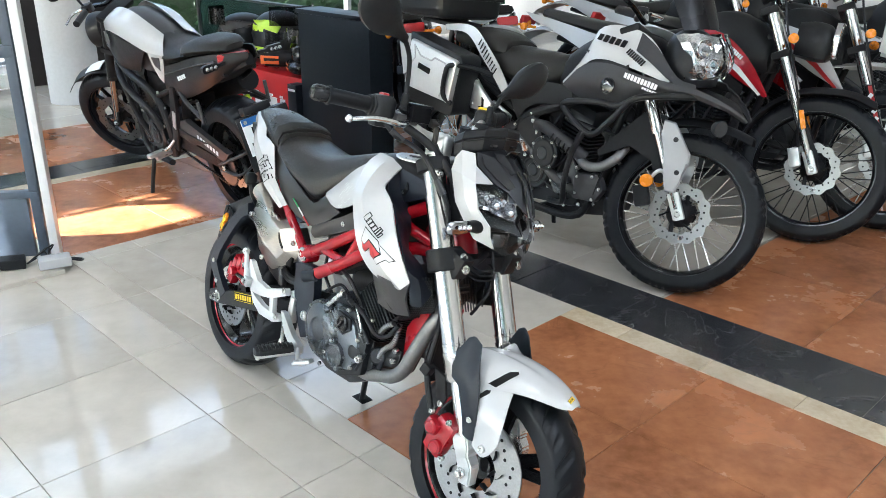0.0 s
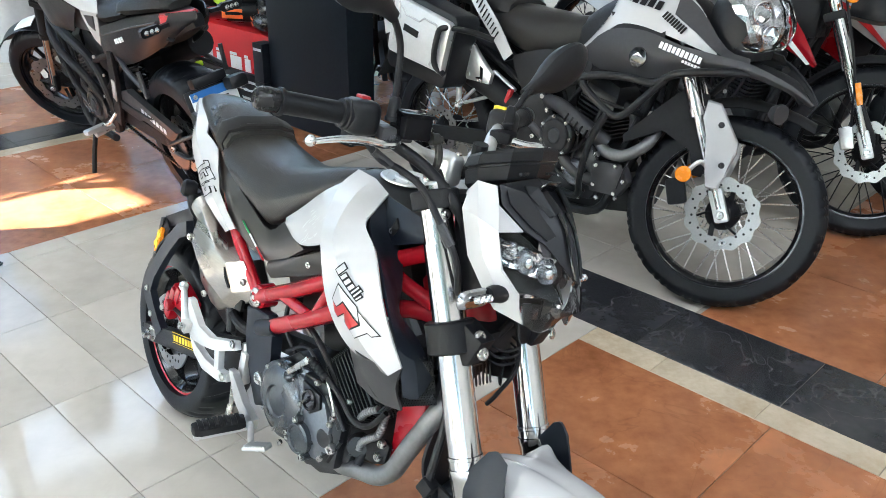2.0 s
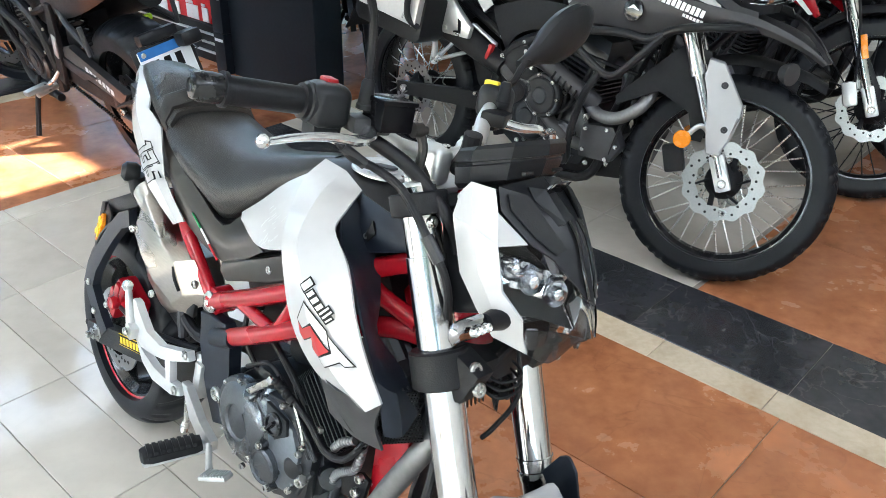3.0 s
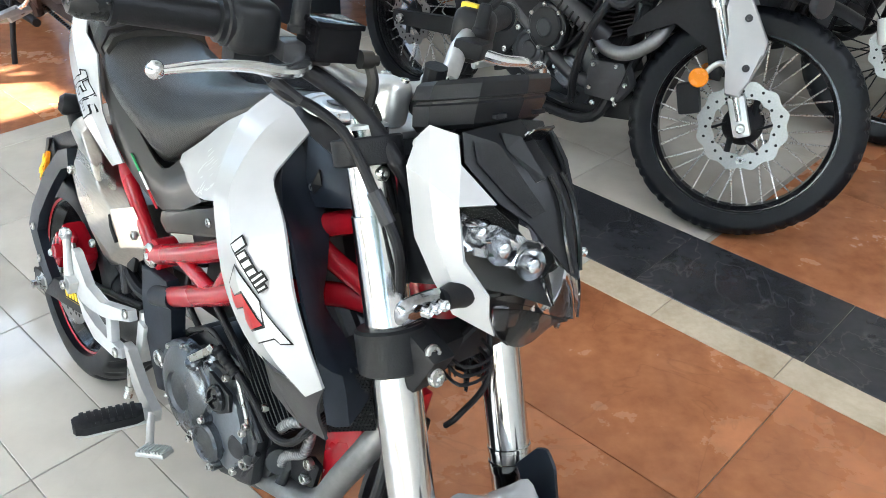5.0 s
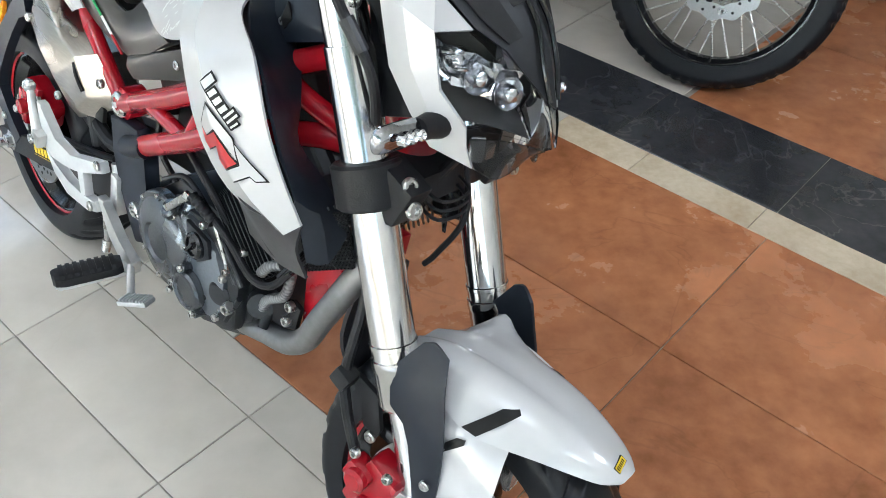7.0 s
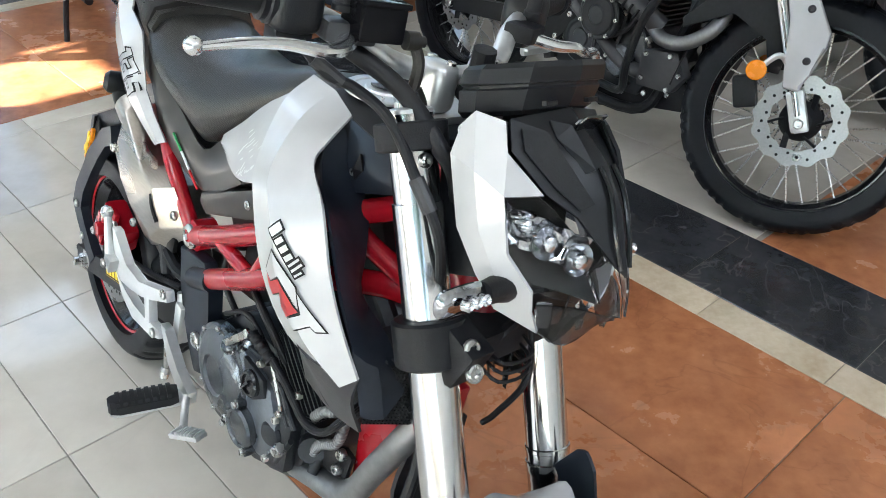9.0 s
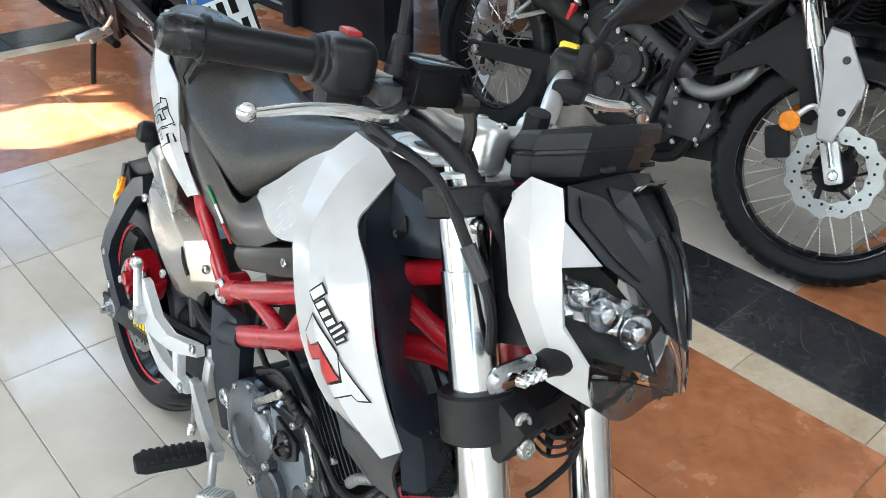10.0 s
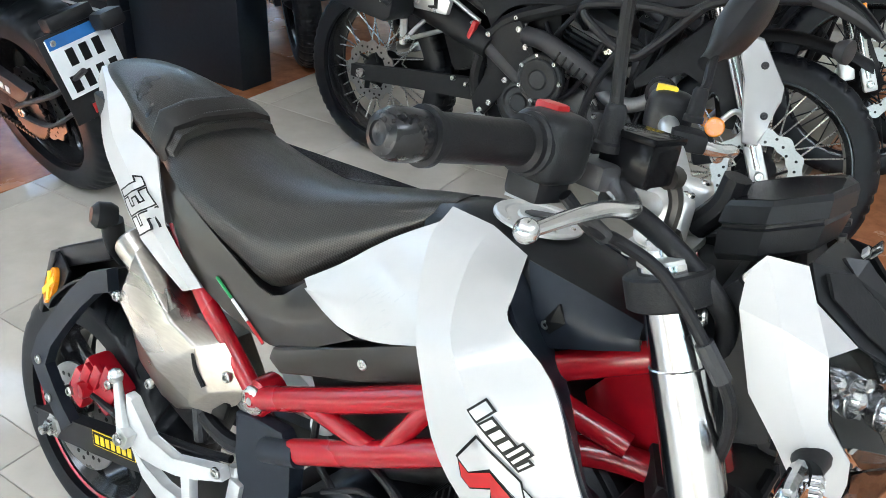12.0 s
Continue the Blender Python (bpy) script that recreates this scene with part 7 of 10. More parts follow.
        bolt(fk, "axle_nut", lo + Vector((0, s * 0.018, 0)), (0, s, 0), 0.013, 0.012, st)
    hx = wb - tn * (bars - 0.12 - rf)
    for z in (rf + L, rf + L * 0.72):
        bm = NB()
        box(bm, (wb - tn * (z - rf) - 0.01, 0, z), (0.08, 0.25, 0.032), (0, -rake, 0), 0.008)
        q("yoke", bm, M_MATTE, "", True)
    # handlebar
    hz = bars
    bm = NB()
    tube(bm, [(hx - 0.12, -0.40, hz), (hx - 0.07, -0.25, hz), (hx - 0.02, -0.13, hz - 0.03), (hx + 0.01, 0, hz - 0.07), (hx - 0.02, 0.13, hz - 0.03), (hx - 0.07, 0.25, hz), (hx - 0.12, 0.40, hz)], 0.0115, 10)
    hb = q("handlebar", bm, M_GLOSSBLACK, "black handlebar", True)
    for s in (-1, 1):
        bm = NB()
        cyl(bm, (hx - 0.079, s * 0.275, hz), (hx - 0.124, s * 0.41, hz), 0.0165, 0.0165, 14)
        q("grip", bm, M_RUBBER, "black rubber grip", True, hb)
        bm = NB()
        box(bm, (hx - 0.062, s * 0.225, hz), (0.05, 0.05, 0.045), (0, 0, s * 20), 0.01)
        q("switch_housing", bm, M_BLACKP, "", True, hb)
        bm = NB()
        tube(bm, [(hx - 0.02, s * 0.21, hz - 0.005), (hx + 0.02, s * 0.26, hz - 0.01), (hx - 0.04, s * 0.39, hz - 0.005)], (0.008, 0.005), 8)
        q("lever", bm, M_ALUB, "bright alloy lever", True, hb)
    # engine and frame
    bm = NB()
    x0 = wb * 0.37
    prism(bm, [(x0, 0.34), (x0 + 0.06, 0.44), (x0 + 0.20, 0.47), (x0 + 0.36, 0.44), (x0 + 0.42, 0.34), (x0 + 0.36, 0.24), (x0 + 0.10, 0.22), (x0 + 0.02, 0.26)], -0.11, 0.11, 0.02)
    en = q("engine", bm, M_ENGDARK, "black single-cylinder engine")
    for s in (-1, 1):
        bm = NB()
        lathe(bm, [(0, 0.085), (0.025, 0.085), (0.035, 0.075), (0.038, 0.05), (0.034, 0.045), (0.034, 0.002)], (x0 + 0.15, s * 0.108, 0.365), (0, s, 0), 32)
        q("clutch_cover", bm, M_ENGDARK, "round black engine cover", False, en)
        bm = NB()
        lathe(bm, [(0, 0.05), (0.02, 0.05), (0.028, 0.04)], (x0 + 0.29, s * 0.108, 0.33), (0, s, 0), 24)
        q("side_cover", bm, M_ENGINE, "", False, en)
        for k in range(6):
            a = k * 1.05 + 0.3
            bolt(en, "case_bolt", (x0 + 0.15 + 0.095 * math.cos(a), s * 0.112, 0.365 + 0.095 * math.sin(a)), (0, s, 0), 0.007, 0.012)
    ca = Vector((x0 + 0.27, 0, 0.44))
    cd = Vector((0.28, 0, 1)).normalized()
    cs = Vector((cd.z, 0, -cd.x))
    for k in range(9):
        bm = NB()
        t = 0.01 + k * 0.017
        quad_rings(bm, [[ca + cd * tt + cs * a * 0.085 + Vector((0, b * 0.085, 0)) for a, b in ((-1, -0.8), (-0.8, -1), (0.8, -1), (1, -0.8), (1, 0.8), (0.8, 1), (-0.8, 1), (-1, 0.8))] for tt in (t, t + 0.006)])
        q("cooling_fin", bm, M_ENGDARK, "", False, en)
    bm = NB()
    quad_rings(bm, [[ca + cd * t + cs * a * h + Vector((0, b * w, 0)) for a, b in ((-1, -1), (1, -1), (1, 1), (-1, 1))] for t, h, w in ((0.0, 0.06, 0.06), (0.15, 0.065, 0.065), (0.151, 0.075, 0.08), (0.20, 0.07, 0.075), (0.23, 0.05, 0.05))])
    q("cylinder", bm, M_ENGDARK, "", False, en)
    bm = NB()
    tube(bm, [ca + cd * 0.17 + cs * 0.07, ca + cd * 0.14 + cs * 0.15 + Vector((0, -0.03, 0)), ca + cs * 0.17 + Vector((0, -0.07, -0.05)), ca + cs * 0.06 + Vector((0, -0.12, -0.10)), ca + Vector((-0.10, -0.13, -0.03)), ca + Vector((-0.25, -0.135, 0.06))], 0.022, 12)
    q("exhaust_pipe", bm, M_PIPE if cast else M_GREYPL, "dull exhaust pipe")
    bm = NB()
    tube(bm, [(x0 + 0.02, -0.135, 0.50), (x0 - 0.15, -0.14, 0.56), (x0 - 0.45, -0.15, 0.66)], (0.035, 0.055), 16, 4)
    q("muffler", bm, M_MATTE, "matt black muffler")
    for s in (-1, 1):
        for pts, r in (([(hx + 0.02, s * 0.03, rf + L * 0.85), (hx - 0.18, s * 0.11, 0.70), (x0 + 0.06, s * 0.125, 0.58), (x0 - 0.02, s * 0.125, 0.42), (x0 + 0.02, s * 0.12, 0.26)], 0.022), ([(hx + 0.05, s * 0.03, rf + L * 0.70), (x0 + 0.46, s * 0.09, 0.45), (x0 + 0.40, s * 0.11, 0.22), (x0 + 0.10, s * 0.12, 0.20)], 0.017), ([(x0 + 0.04, s * 0.12, 0.58), (0.15, s * 0.10, 0.72), (-0.15, s * 0.07, 0.78)], 0.014), ([(x0 - 0.01, s * 0.12, 0.46), (0.18, s * 0.10, 0.70)], 0.012)):
            bm = NB()
            tube(bm, pts, r, 10)
            q("frame_tube", bm, M_MATTE, "black steel frame tube")
        bm = NB()
        loft(bm, [[(x, s * (0.10 + dy), z + dz) for dy, dz in ((-0.014, -h), (0.014, -h), (0.014, h), (-0.014, h))] for x, z, h in ((x0 + 0.02, 0.36, 0.034), (x0 * 0.5, 0.335, 0.030), (0, rr, 0.024), (-0.05, rr, 0.02))])
        q("swingarm", bm, M_MATTE, "black swingarm")
        bm = NB()
        cyl(bm, (x0 + 0.02, s * 0.13, 0.29), (x0 + 0.0, s * 0.235, 0.285), 0.013, 0.013, 10)
        box(bm, (x0 + 0.01, s * 0.20, 0.296), (0.035, 0.08, 0.010), None, 0.003)
        q("footpeg", bm, M_ALU, "silver footpeg")
        bolt(th, "rear_axle_nut", (0, s * 0.118, rr), (0, s, 0), 0.016, 0.016)
    bm = NB()
    sx = x0 + (0.22 if cast else 0.0)
    tube(bm, [(sx + 0.03, 0.13, 0.27), (sx - 0.0, 0.20, 0.13), (sx - 0.02, 0.25, 0.012)], 0.011, 8)
    box(bm, (sx - 0.0, 0.25, 0.012), (0.08, 0.035, 0.010), None, 0.003)
    q("side_stand", bm, M_MATTE, "black side stand")
    rnd = random.Random(7)
    for k in range(9):
        sd = -1 if k % 3 else 1
        a = Vector((x0 + rnd.uniform(-0.05, 0.40), sd * rnd.uniform(0.10, 0.135), rnd.uniform(0.28, 0.50)))
        b = Vector((x0 + rnd.uniform(0.0, 0.45), sd * rnd.uniform(0.09, 0.13), rnd.uniform(0.48, 0.72)))
        bm = NB()
        tube(bm, [a, (a + b) / 2 + Vector((rnd.uniform(-0.05, 0.05), sd * 0.02, rnd.uniform(-0.05, 0.03))), b], rnd.uniform(0.004, 0.009), 8)
        q("hose", bm, M_RUBBER if k % 4 else M_GREYPL, "", False, en)
    for k in range(16):
        sd = -1 if k % 4 else 1
        bolt(th, "frame_bolt", (x0 + rnd.uniform(-0.10, 0.46), sd * rnd.uniform(0.126, 0.142), rnd.uniform(0.24, 0.62)), (0, sd, 0.05), rnd.uniform(0.006, 0.010), rnd.uniform(0.006, 0.012))
    for sd in (-1, 1):
        bm = NB()
        lathe(bm, [(0, 0.060), (0.006, 0.060), (0.008, 0.052), (0.004, 0.046), (0.004, 0.030), (0.009, 0.026), (0.010, 0.004)], (x0 + 0.15, sd * 0.145, 0.365), (0, sd, 0), 32)
        q("cover_ring", bm, M_ENGDARK, "", False, en)
    # Six black beads paint the dark of slots.
    for k in range(6):
        bm = NB()
        tube(bm, [(x0 + 0.235 + 0.017 * k, -0.158, 0.525 - 0.004 * k), (x0 + 0.245 + 0.017 * k, -0.160, 0.500 - 0.004 * k)], 0.0035, 6, 1)
        q("painted_shield_slot", bm, M_INK, "", False, en)
    bm = NB()
    box(bm, (x0 + 0.10, 0, 0.60), (0.24, 0.17, 0.16), (0, -12, 0), 0.03)
    box(bm, (x0 - 0.14, 0, 0.52), (0.16, 0.12, 0.26), (0, -25, 0), 0.03)
    q("air_box", bm, M_MATTE, "black air box and battery cover")
    return st, hx


def knob_shell(th, pts_rows, material, name, label="", k=3, kr=3, t=0.004):
    """A body panel and its mirror image as two parts."""
    for s in (-1, 1):
        bm = NB()
        sheet(bm, [[(p[0], s * p[1], p[2]) for p in r] for r in pts_rows], t * s, k, kr)
        part(name, bm, material, th, label)


def bars_text(th, p, xdir, ydir, n, w, h, material, name="lettering"):
    """Unreadable or trade lettering as a row of small bars."""
    m = plane_at(p, xdir, ydir)
    for k in range(n):
        bm = NB()
        box(bm, ((k - (n - 1) / 2) * w, 0, 0), (w * 0.72, h * (1.0 if k % 3 else 0.9), 0.0015))
        part(name, bm, material, th, "", m)


def touring_bike(m):
    th = thing("touring_motorcycle", m, "black and white adventure motorcycle with silver side case", "motorcycle")
    st, hx = chassis(th, 1.305, 0.318, 0.305, 0.247, 0.228, 24, 26, None, None, 0.092, 0.12, 0.118, M_BOLT, 1.10)

    st = st @ Matrix.Translation((-0.04, 0, 0))

    def f(name, bm, material, label="", parent=None):
        bm.transform(st)
        return part(name, bm, material, parent or th, label)

    # white fork guards and orange reflectors
    tn = math.tan(radians(26))
    for s in (-1, 1):
        bm = NB()
        g = [(1.212, 0.668), (1.258, 0.662), (1.338, 0.552), (1.340, 0.515), (1.316, 0.440), (1.312, 0.392), (1.270, 0.392), (1.258, 0.440), (1.252, 0.500), (1.232, 0.560), (1.210, 0.610)]
        prism(bm, [(x + 0.008, z) for x, z in g], s * 0.112, s * 0.136, 0.006, "xz", 0.94)
        gd = f("fork_guard", bm, M_WHITE, "white plastic fork guard")
        for p in ((1.282, 0.596), (1.312, 0.474)):
            bolt(gd, "guard_bolt", (p[0], s * 0.135, p[1]), (0, s, 0), 0.010, 0.004, st, M_GREYPL)
        bm = NB()
        lathe(bm, [(0, 0.026), (0.008, 0.026), (0.012, 0.022)], (1.203, s * 0.118, 0.422), (0, s, 0), 24)
        f("reflector", bm, M_AMBER, "round orange reflector")
        bm = NB()
        tube(bm, [(1.205, s * 0.11, 0.424), (1.245, s * 0.11, 0.470), (1.285, s * 0.10, 0.44)], 0.008, 8)
        f("reflector_bracket", bm, M_ALU)
    bm = NB()
    sheet(bm, [[(1.345 + r * math.cos(radians(a)), y, 0.325 + r * math.sin(radians(a)) - dz) for y, dz in ((-0.068, 0.030), (-0.05, 0.006), (0, 0), (0.05, 0.006), (0.068, 0.030))] for a, r in ((176, 0.350), (160, 0.352), (140, 0.356), (118, 0.362), (95, 0.366), (72, 0.372), (58, 0.385))], 0.004, 2, 3)
    f("front_mudguard", bm, M_MATTE, "matt black front mudguard")
    for s in (-1, 1):
        bm = NB()
        prism(bm, [(1.14, 0.69), (1.22, 0.68), (1.265, 0.54), (1.255, 0.42), (1.225, 0.42), (1.20, 0.50), (1.10, 0.545), (0.985, 0.475), (0.975, 0.50), (1.06, 0.60)], s * 0.070, s * 0.080, 0.003)
        f("mudguard_stay", bm, M_MATTE, "")
    bm = NB()
    box(bm, (1.19, -0.085, 0.36), (0.06, 0.045, 0.085), (0, -20, 0), 0.01)
    f("front_caliper", bm, M_MATTE, "black brake caliper")
    # beak, tank and fairing
    # white tank shoulder, dark inset, grey flank that runs out into the beak
    knob_shell(th, [[(0.72, 0.075, 0.790), (0.80, 0.090, 0.885), (0.86, 0.100, 0.985), (0.95, 0.105, 1.012), (1.06, 0.105, 1.000), (1.14, 0.105, 0.960), (1.22, 0.110, 0.875)], [(0.725, 0.125, 0.765), (0.815, 0.140, 0.850), (0.875, 0.150, 0.925), (0.96, 0.158, 0.945), (1.06, 0.158, 0.930), (1.15, 0.150, 0.890), (1.24, 0.135, 0.838)], [(0.74, 0.140, 0.750), (0.82, 0.158, 0.815), (0.89, 0.168, 0.870), (0.97, 0.172, 0.880), (1.06, 0.172, 0.868), (1.15, 0.160, 0.848), (1.25, 0.138, 0.822)]], M_WHITE, "tank_panel", "glossy white tank panel with black print")
    knob_shell(th, [[(0.850, 0.150, 0.905), (0.95, 0.160, 0.912), (1.07, 0.160, 0.905)], [(0.885, 0.168, 0.845), (0.96, 0.178, 0.860), (1.08, 0.176, 0.852)]], M_MATTE, "tank_inset", "black tank inset")
    knob_shell(th, [[(1.075, 0.110, 0.995), (1.16, 0.115, 0.945), (1.26, 0.115, 0.850), (1.34, 0.110, 0.832)], [(1.09, 0.156, 0.930), (1.17, 0.150, 0.885), (1.26, 0.140, 0.830), (1.35, 0.122, 0.808)]], M_GREYPL, "nose_panel", "dark grey nose panel")
    knob_shell(th, [[(0.74, 0.145, 0.755), (0.86, 0.172, 0.848), (1.00, 0.180, 0.868), (1.14, 0.172, 0.842), (1.26, 0.148, 0.830), (1.36, 0.115, 0.815), (1.46, 0.055, 0.770), (1.52, 0.018, 0.724)], [(0.78, 0.150, 0.732), (0.88, 0.182, 0.785), (1.01, 0.194, 0.800), (1.14, 0.184, 0.800), (1.26, 0.158, 0.805), (1.36, 0.125, 0.798), (1.46, 0.060, 0.758), (1.52, 0.020, 0.718)], [(0.83, 0.140, 0.712), (0.92, 0.165, 0.722), (1.03, 0.176, 0.722), (1.11, 0.168, 0.742), (1.23, 0.148, 0.780), (1.34, 0.120, 0.782), (1.45, 0.055, 0.748), (1.51, 0.018, 0.712)]], M_GREYPL, "side_fairing", "dark grey side fairing with dealer lettering")
    knob_shell(th, [[(0.42, 0.130, 0.690), (0.56, 0.140, 0.735), (0.70, 0.148, 0.752), (0.80, 0.150, 0.738)], [(0.45, 0.138, 0.640), (0.56, 0.148, 0.685), (0.68, 0.154, 0.700), (0.80, 0.152, 0.700)], [(0.50, 0.135, 0.560), (0.55, 0.146, 0.620), (0.62, 0.150, 0.652), (0.74, 0.146, 0.668)]], M_MATTE, "frame_cover", "matt black frame cover")
    bm = NB()
    pad(bm, [(0.66, 0.07, 0.86, 0.72), (0.78, 0.11, 0.940, 0.70), (0.92, 0.130, 0.995, 0.70), (1.06, 0.12, 0.985, 0.72), (1.16, 0.09, 0.92, 0.74)])
    part("tank", bm, M_MATTE, th, "black fuel tank", sharp=60)
    bars_text(th, (1.150, -0.188, 0.822), (1, 0.10, -0.20), (0.05, 0.2, 1), 10, 0.0150, 0.022, M_LETTER)
    bars_text(th, (1.190, -0.183, 0.792), (1, 0.10, -0.20), (0.05, 0.2, 1), 6, 0.011, 0.009, M_LETTER)
    bars_text(th, (0.975, -0.160, 0.955), (1, -0.05, -0.12), (0.1, 0.6, 1), 5, 0.030, 0.030, M_INK)
    bars_text(th, (1.10, -0.168, 0.905), (1, 0.05, -0.55), (0.1, 0.5, 1), 9, 0.010, 0.026, M_INK)
    bm = NB()
    lathe(bm, [(0, 0.032), (0.004, 0.032), (0.005, 0.028)], (1.010, -0.197, 0.786), (0.02, -1, 0.1), 28)
    part("round_badge", bm, M_GLOSSBLACK, th, "round black badge")
    bm = NB()
    prism(bm, [(0.990, 0.788), (1.010, 0.802), (1.030, 0.788), (1.010, 0.792)], -0.2045, -0.2025)
    part("badge_mark", bm, M_LETTER, th)
    # headlamp and screen
    bm = NB()
    pad(bm, [(1.16, 0.07, 1.00, 0.82), (1.22, 0.095, 1.03, 0.81), (1.28, 0.095, 1.01, 0.81), (1.33, 0.06, 0.97, 0.82)])
    hl = part("headlamp_cowl", bm, M_BLACKP, th, "black headlamp cowl", sharp=60)
    for s in (-1, 1):
        bm = NB()
        lens_rows = [[(1.250, s * 0.118, 1.000), (1.320, s * 0.085, 1.015), (1.362, s * 0.010, 1.002)], [(1.292, s * 0.112, 0.952), (1.362, s * 0.078, 0.952), (1.396, s * 0.010, 0.948)], [(1.326, s * 0.098, 0.902), (1.376, s * 0.062, 0.900), (1.402, s * 0.010, 0.905)], [(1.300, s * 0.098, 0.848), (1.350, s * 0.060, 0.850), (1.385, s * 0.010, 0.868)]]
        sheet(bm, lens_rows, 0.004 * s, 3, 3)
        ln = part("lamp_lens", bm, M_CLEAR, hl, "clear faceted headlamp lens")
        ln.visible_shadow = False
        bm = NB()
        rnd = random.Random(4)
        back = [spline([Vector((x - 0.022, y * 0.93, z)) for x, y, z in r], 3) for r in lens_rows]
        cols = [spline([r[k] for r in back], 2) for k in range(len(back[0]))]
        pts = [p + Vector((rnd.uniform(-0.010, 0.006), 0, rnd.uniform(-0.003, 0.003))) for c in cols for p in c]
        nn = len(cols[0])
        shell(bm, pts, [(a * nn + b, (a + 1) * nn + b, (a + 1) * nn + b + 1, a * nn + b + 1) for a in range(len(cols) - 1) for b in range(nn - 1)], 0.002 * s)
        bmesh.ops.triangulate(bm, faces=bm.faces[:])
        part("lamp_back", bm, M_BOWL, hl, "faceted chrome lamp back", None, 2)
        for c, r in (((1.320, 0.078, 0.962), 0.034), ((1.345, 0.050, 0.900), 0.030)):
            bm = NB()
            lathe(bm, [(-0.01, 0.006), (0.0, r * 0.7), (0.018, r), (0.019, r * 0.95), (0.004, r * 0.6)], (c[0], s * c[1], c[2]), (1, s * 0.4, 0.05), 20)
            part("reflector_bowl", bm, M_REFLECT, hl)
    bm = NB()
    sheet(bm, [[(1.26, -0.12, 1.02), (1.30, -0.06, 1.03), (1.31, 0, 1.03), (1.30, 0.06, 1.03), (1.26, 0.12, 1.02)], [(1.16, -0.13, 1.20), (1.21, -0.07, 1.22), (1.22, 0, 1.225), (1.21, 0.07, 1.22), (1.16, 0.13, 1.20)], [(1.10, -0.10, 1.32), (1.13, -0.05, 1.34), (1.14, 0, 1.345), (1.13, 0.05, 1.34), (1.10, 0.10, 1.32)]], 0.004, 3, 3)
    part("windscreen", bm, M_SCREEN, th, "dark tinted windscreen")
    bm = NB()
    sheet(bm, [[(1.28, -0.08, 0.79), (1.28, 0.0, 0.81), (1.28, 0.08, 0.79)], [(1.42, -0.06, 0.765), (1.42, 0, 0.78), (1.42, 0.06, 0.765)], [(1.48, -0.025, 0.715), (1.50, 0, 0.72), (1.48, 0.025, 0.715)]], 0.006, 3, 3)
    part("beak", bm, M_MATTE, th, "matt black beak")
    bm = NB()
    lathe(bm, [(0, 0.022), (0.02, 0.030), (0.03, 0.030), (0.031, 0.024)], (1.44, -0.095, 0.690), (1, -0.3, 0), 20)
    part("fog_lamp", bm, M_GREYPL, th, "small round fog lamp")
    # crash bars
    for s in (-1, 1):
        for pts in ([(0.80, s * 0.13, 0.62), (0.82, s * 0.22, 0.672), (0.845, s * 0.235, 0.698), (0.93, s * 0.235, 0.715), (1.02, s * 0.235, 0.724), (1.10, s * 0.230, 0.722), (1.17, s * 0.220, 0.762), (1.26, s * 0.19, 0.782), (1.36, s * 0.10, 0.79)], [(0.832, s * 0.230, 0.688), (0.85, s * 0.235, 0.660), (0.945, s * 0.235, 0.604), (1.00, s * 0.235, 0.596), (1.05, s * 0.235, 0.640), (1.14, s * 0.228, 0.742)], [(0.955, s * 0.236, 0.600), (0.90, s * 0.230, 0.50), (0.86, s * 0.21, 0.36), (0.83, s * 0.17, 0.27), (0.72, s * 0.12, 0.245)]):
            bm = NB()
            tube(bm, pts, 0.0125, 10)
            part("crash_bar", bm, M_BLACKP, th, "black tubular crash bar")
        bm = NB()
        prism(bm, [(0.48, 0.55), (0.60, 0.60), (0.66, 0.52), (0.56, 0.36), (0.50, 0.28), (0.46, 0.34), (0.52, 0.44)], s * 0.128, s * 0.146, 0.008)
        part("frame_plate", bm, M_MATTE, th, "broad black frame plate")
        # passenger peg bracket
        bm = NB()
        tube(bm, [(0.36, s * 0.15, 0.62), (0.26, s * 0.17, 0.52), (0.22, s * 0.19, 0.46)], 0.012, 8, 4, 0.6)
        tube(bm, [(0.46, s * 0.14, 0.57), (0.34, s * 0.16, 0.52), (0.22, s * 0.19, 0.47)], 0.012, 8, 4, 0.6)
        tube(bm, [(0.36, s * 0.15, 0.62), (0.46, s * 0.14, 0.57)], 0.010, 8, 1, 0.6)
        tube(bm, [(0.22, s * 0.19, 0.46), (0.225, s * 0.20, 0.54)], 0.012, 8, 1)
        part("passenger_peg", bm, M_ALU, th, "silver passenger peg and bracket")
    bm = NB()
    box(bm, (0.455, -0.165, 0.545), (0.016, 0.02, 0.06), (0, 20, 0), 0.004)
    part("kick_tag", bm, M_REDP, th, "red tag")
    bm = NB()
    prism(bm, [(0.74, 0.25), (0.96, 0.30), (1.04, 0.42), (1.06, 0.42), (1.00, 0.24), (0.76, 0.19), (0.62, 0.20)], -0.09, 0.09, 0.01)
    part("bash_plate", bm, M_MATTE, th, "black bash plate")
    bm = NB()
    tube(bm, [(0.62, -0.13, 0.560), (0.70, -0.165, 0.562), (0.78, -0.172, 0.535), (0.86, -0.165, 0.500), (0.90, -0.140, 0.470)], (0.026, 0.030), 16)
    part("heat_shield", bm, M_GREYPL, th, "slotted grey exhaust shield")
    bm = NB()
    tube(bm, [(0.88, -0.150, 0.470), (0.93, -0.165, 0.448), (1.00, -0.165, 0.456), (1.055, -0.140, 0.500), (1.06, -0.09, 0.545)], 0.020, 14)
    part("exhaust_bend", bm, M_PIPE, th, "dull steel exhaust bend")
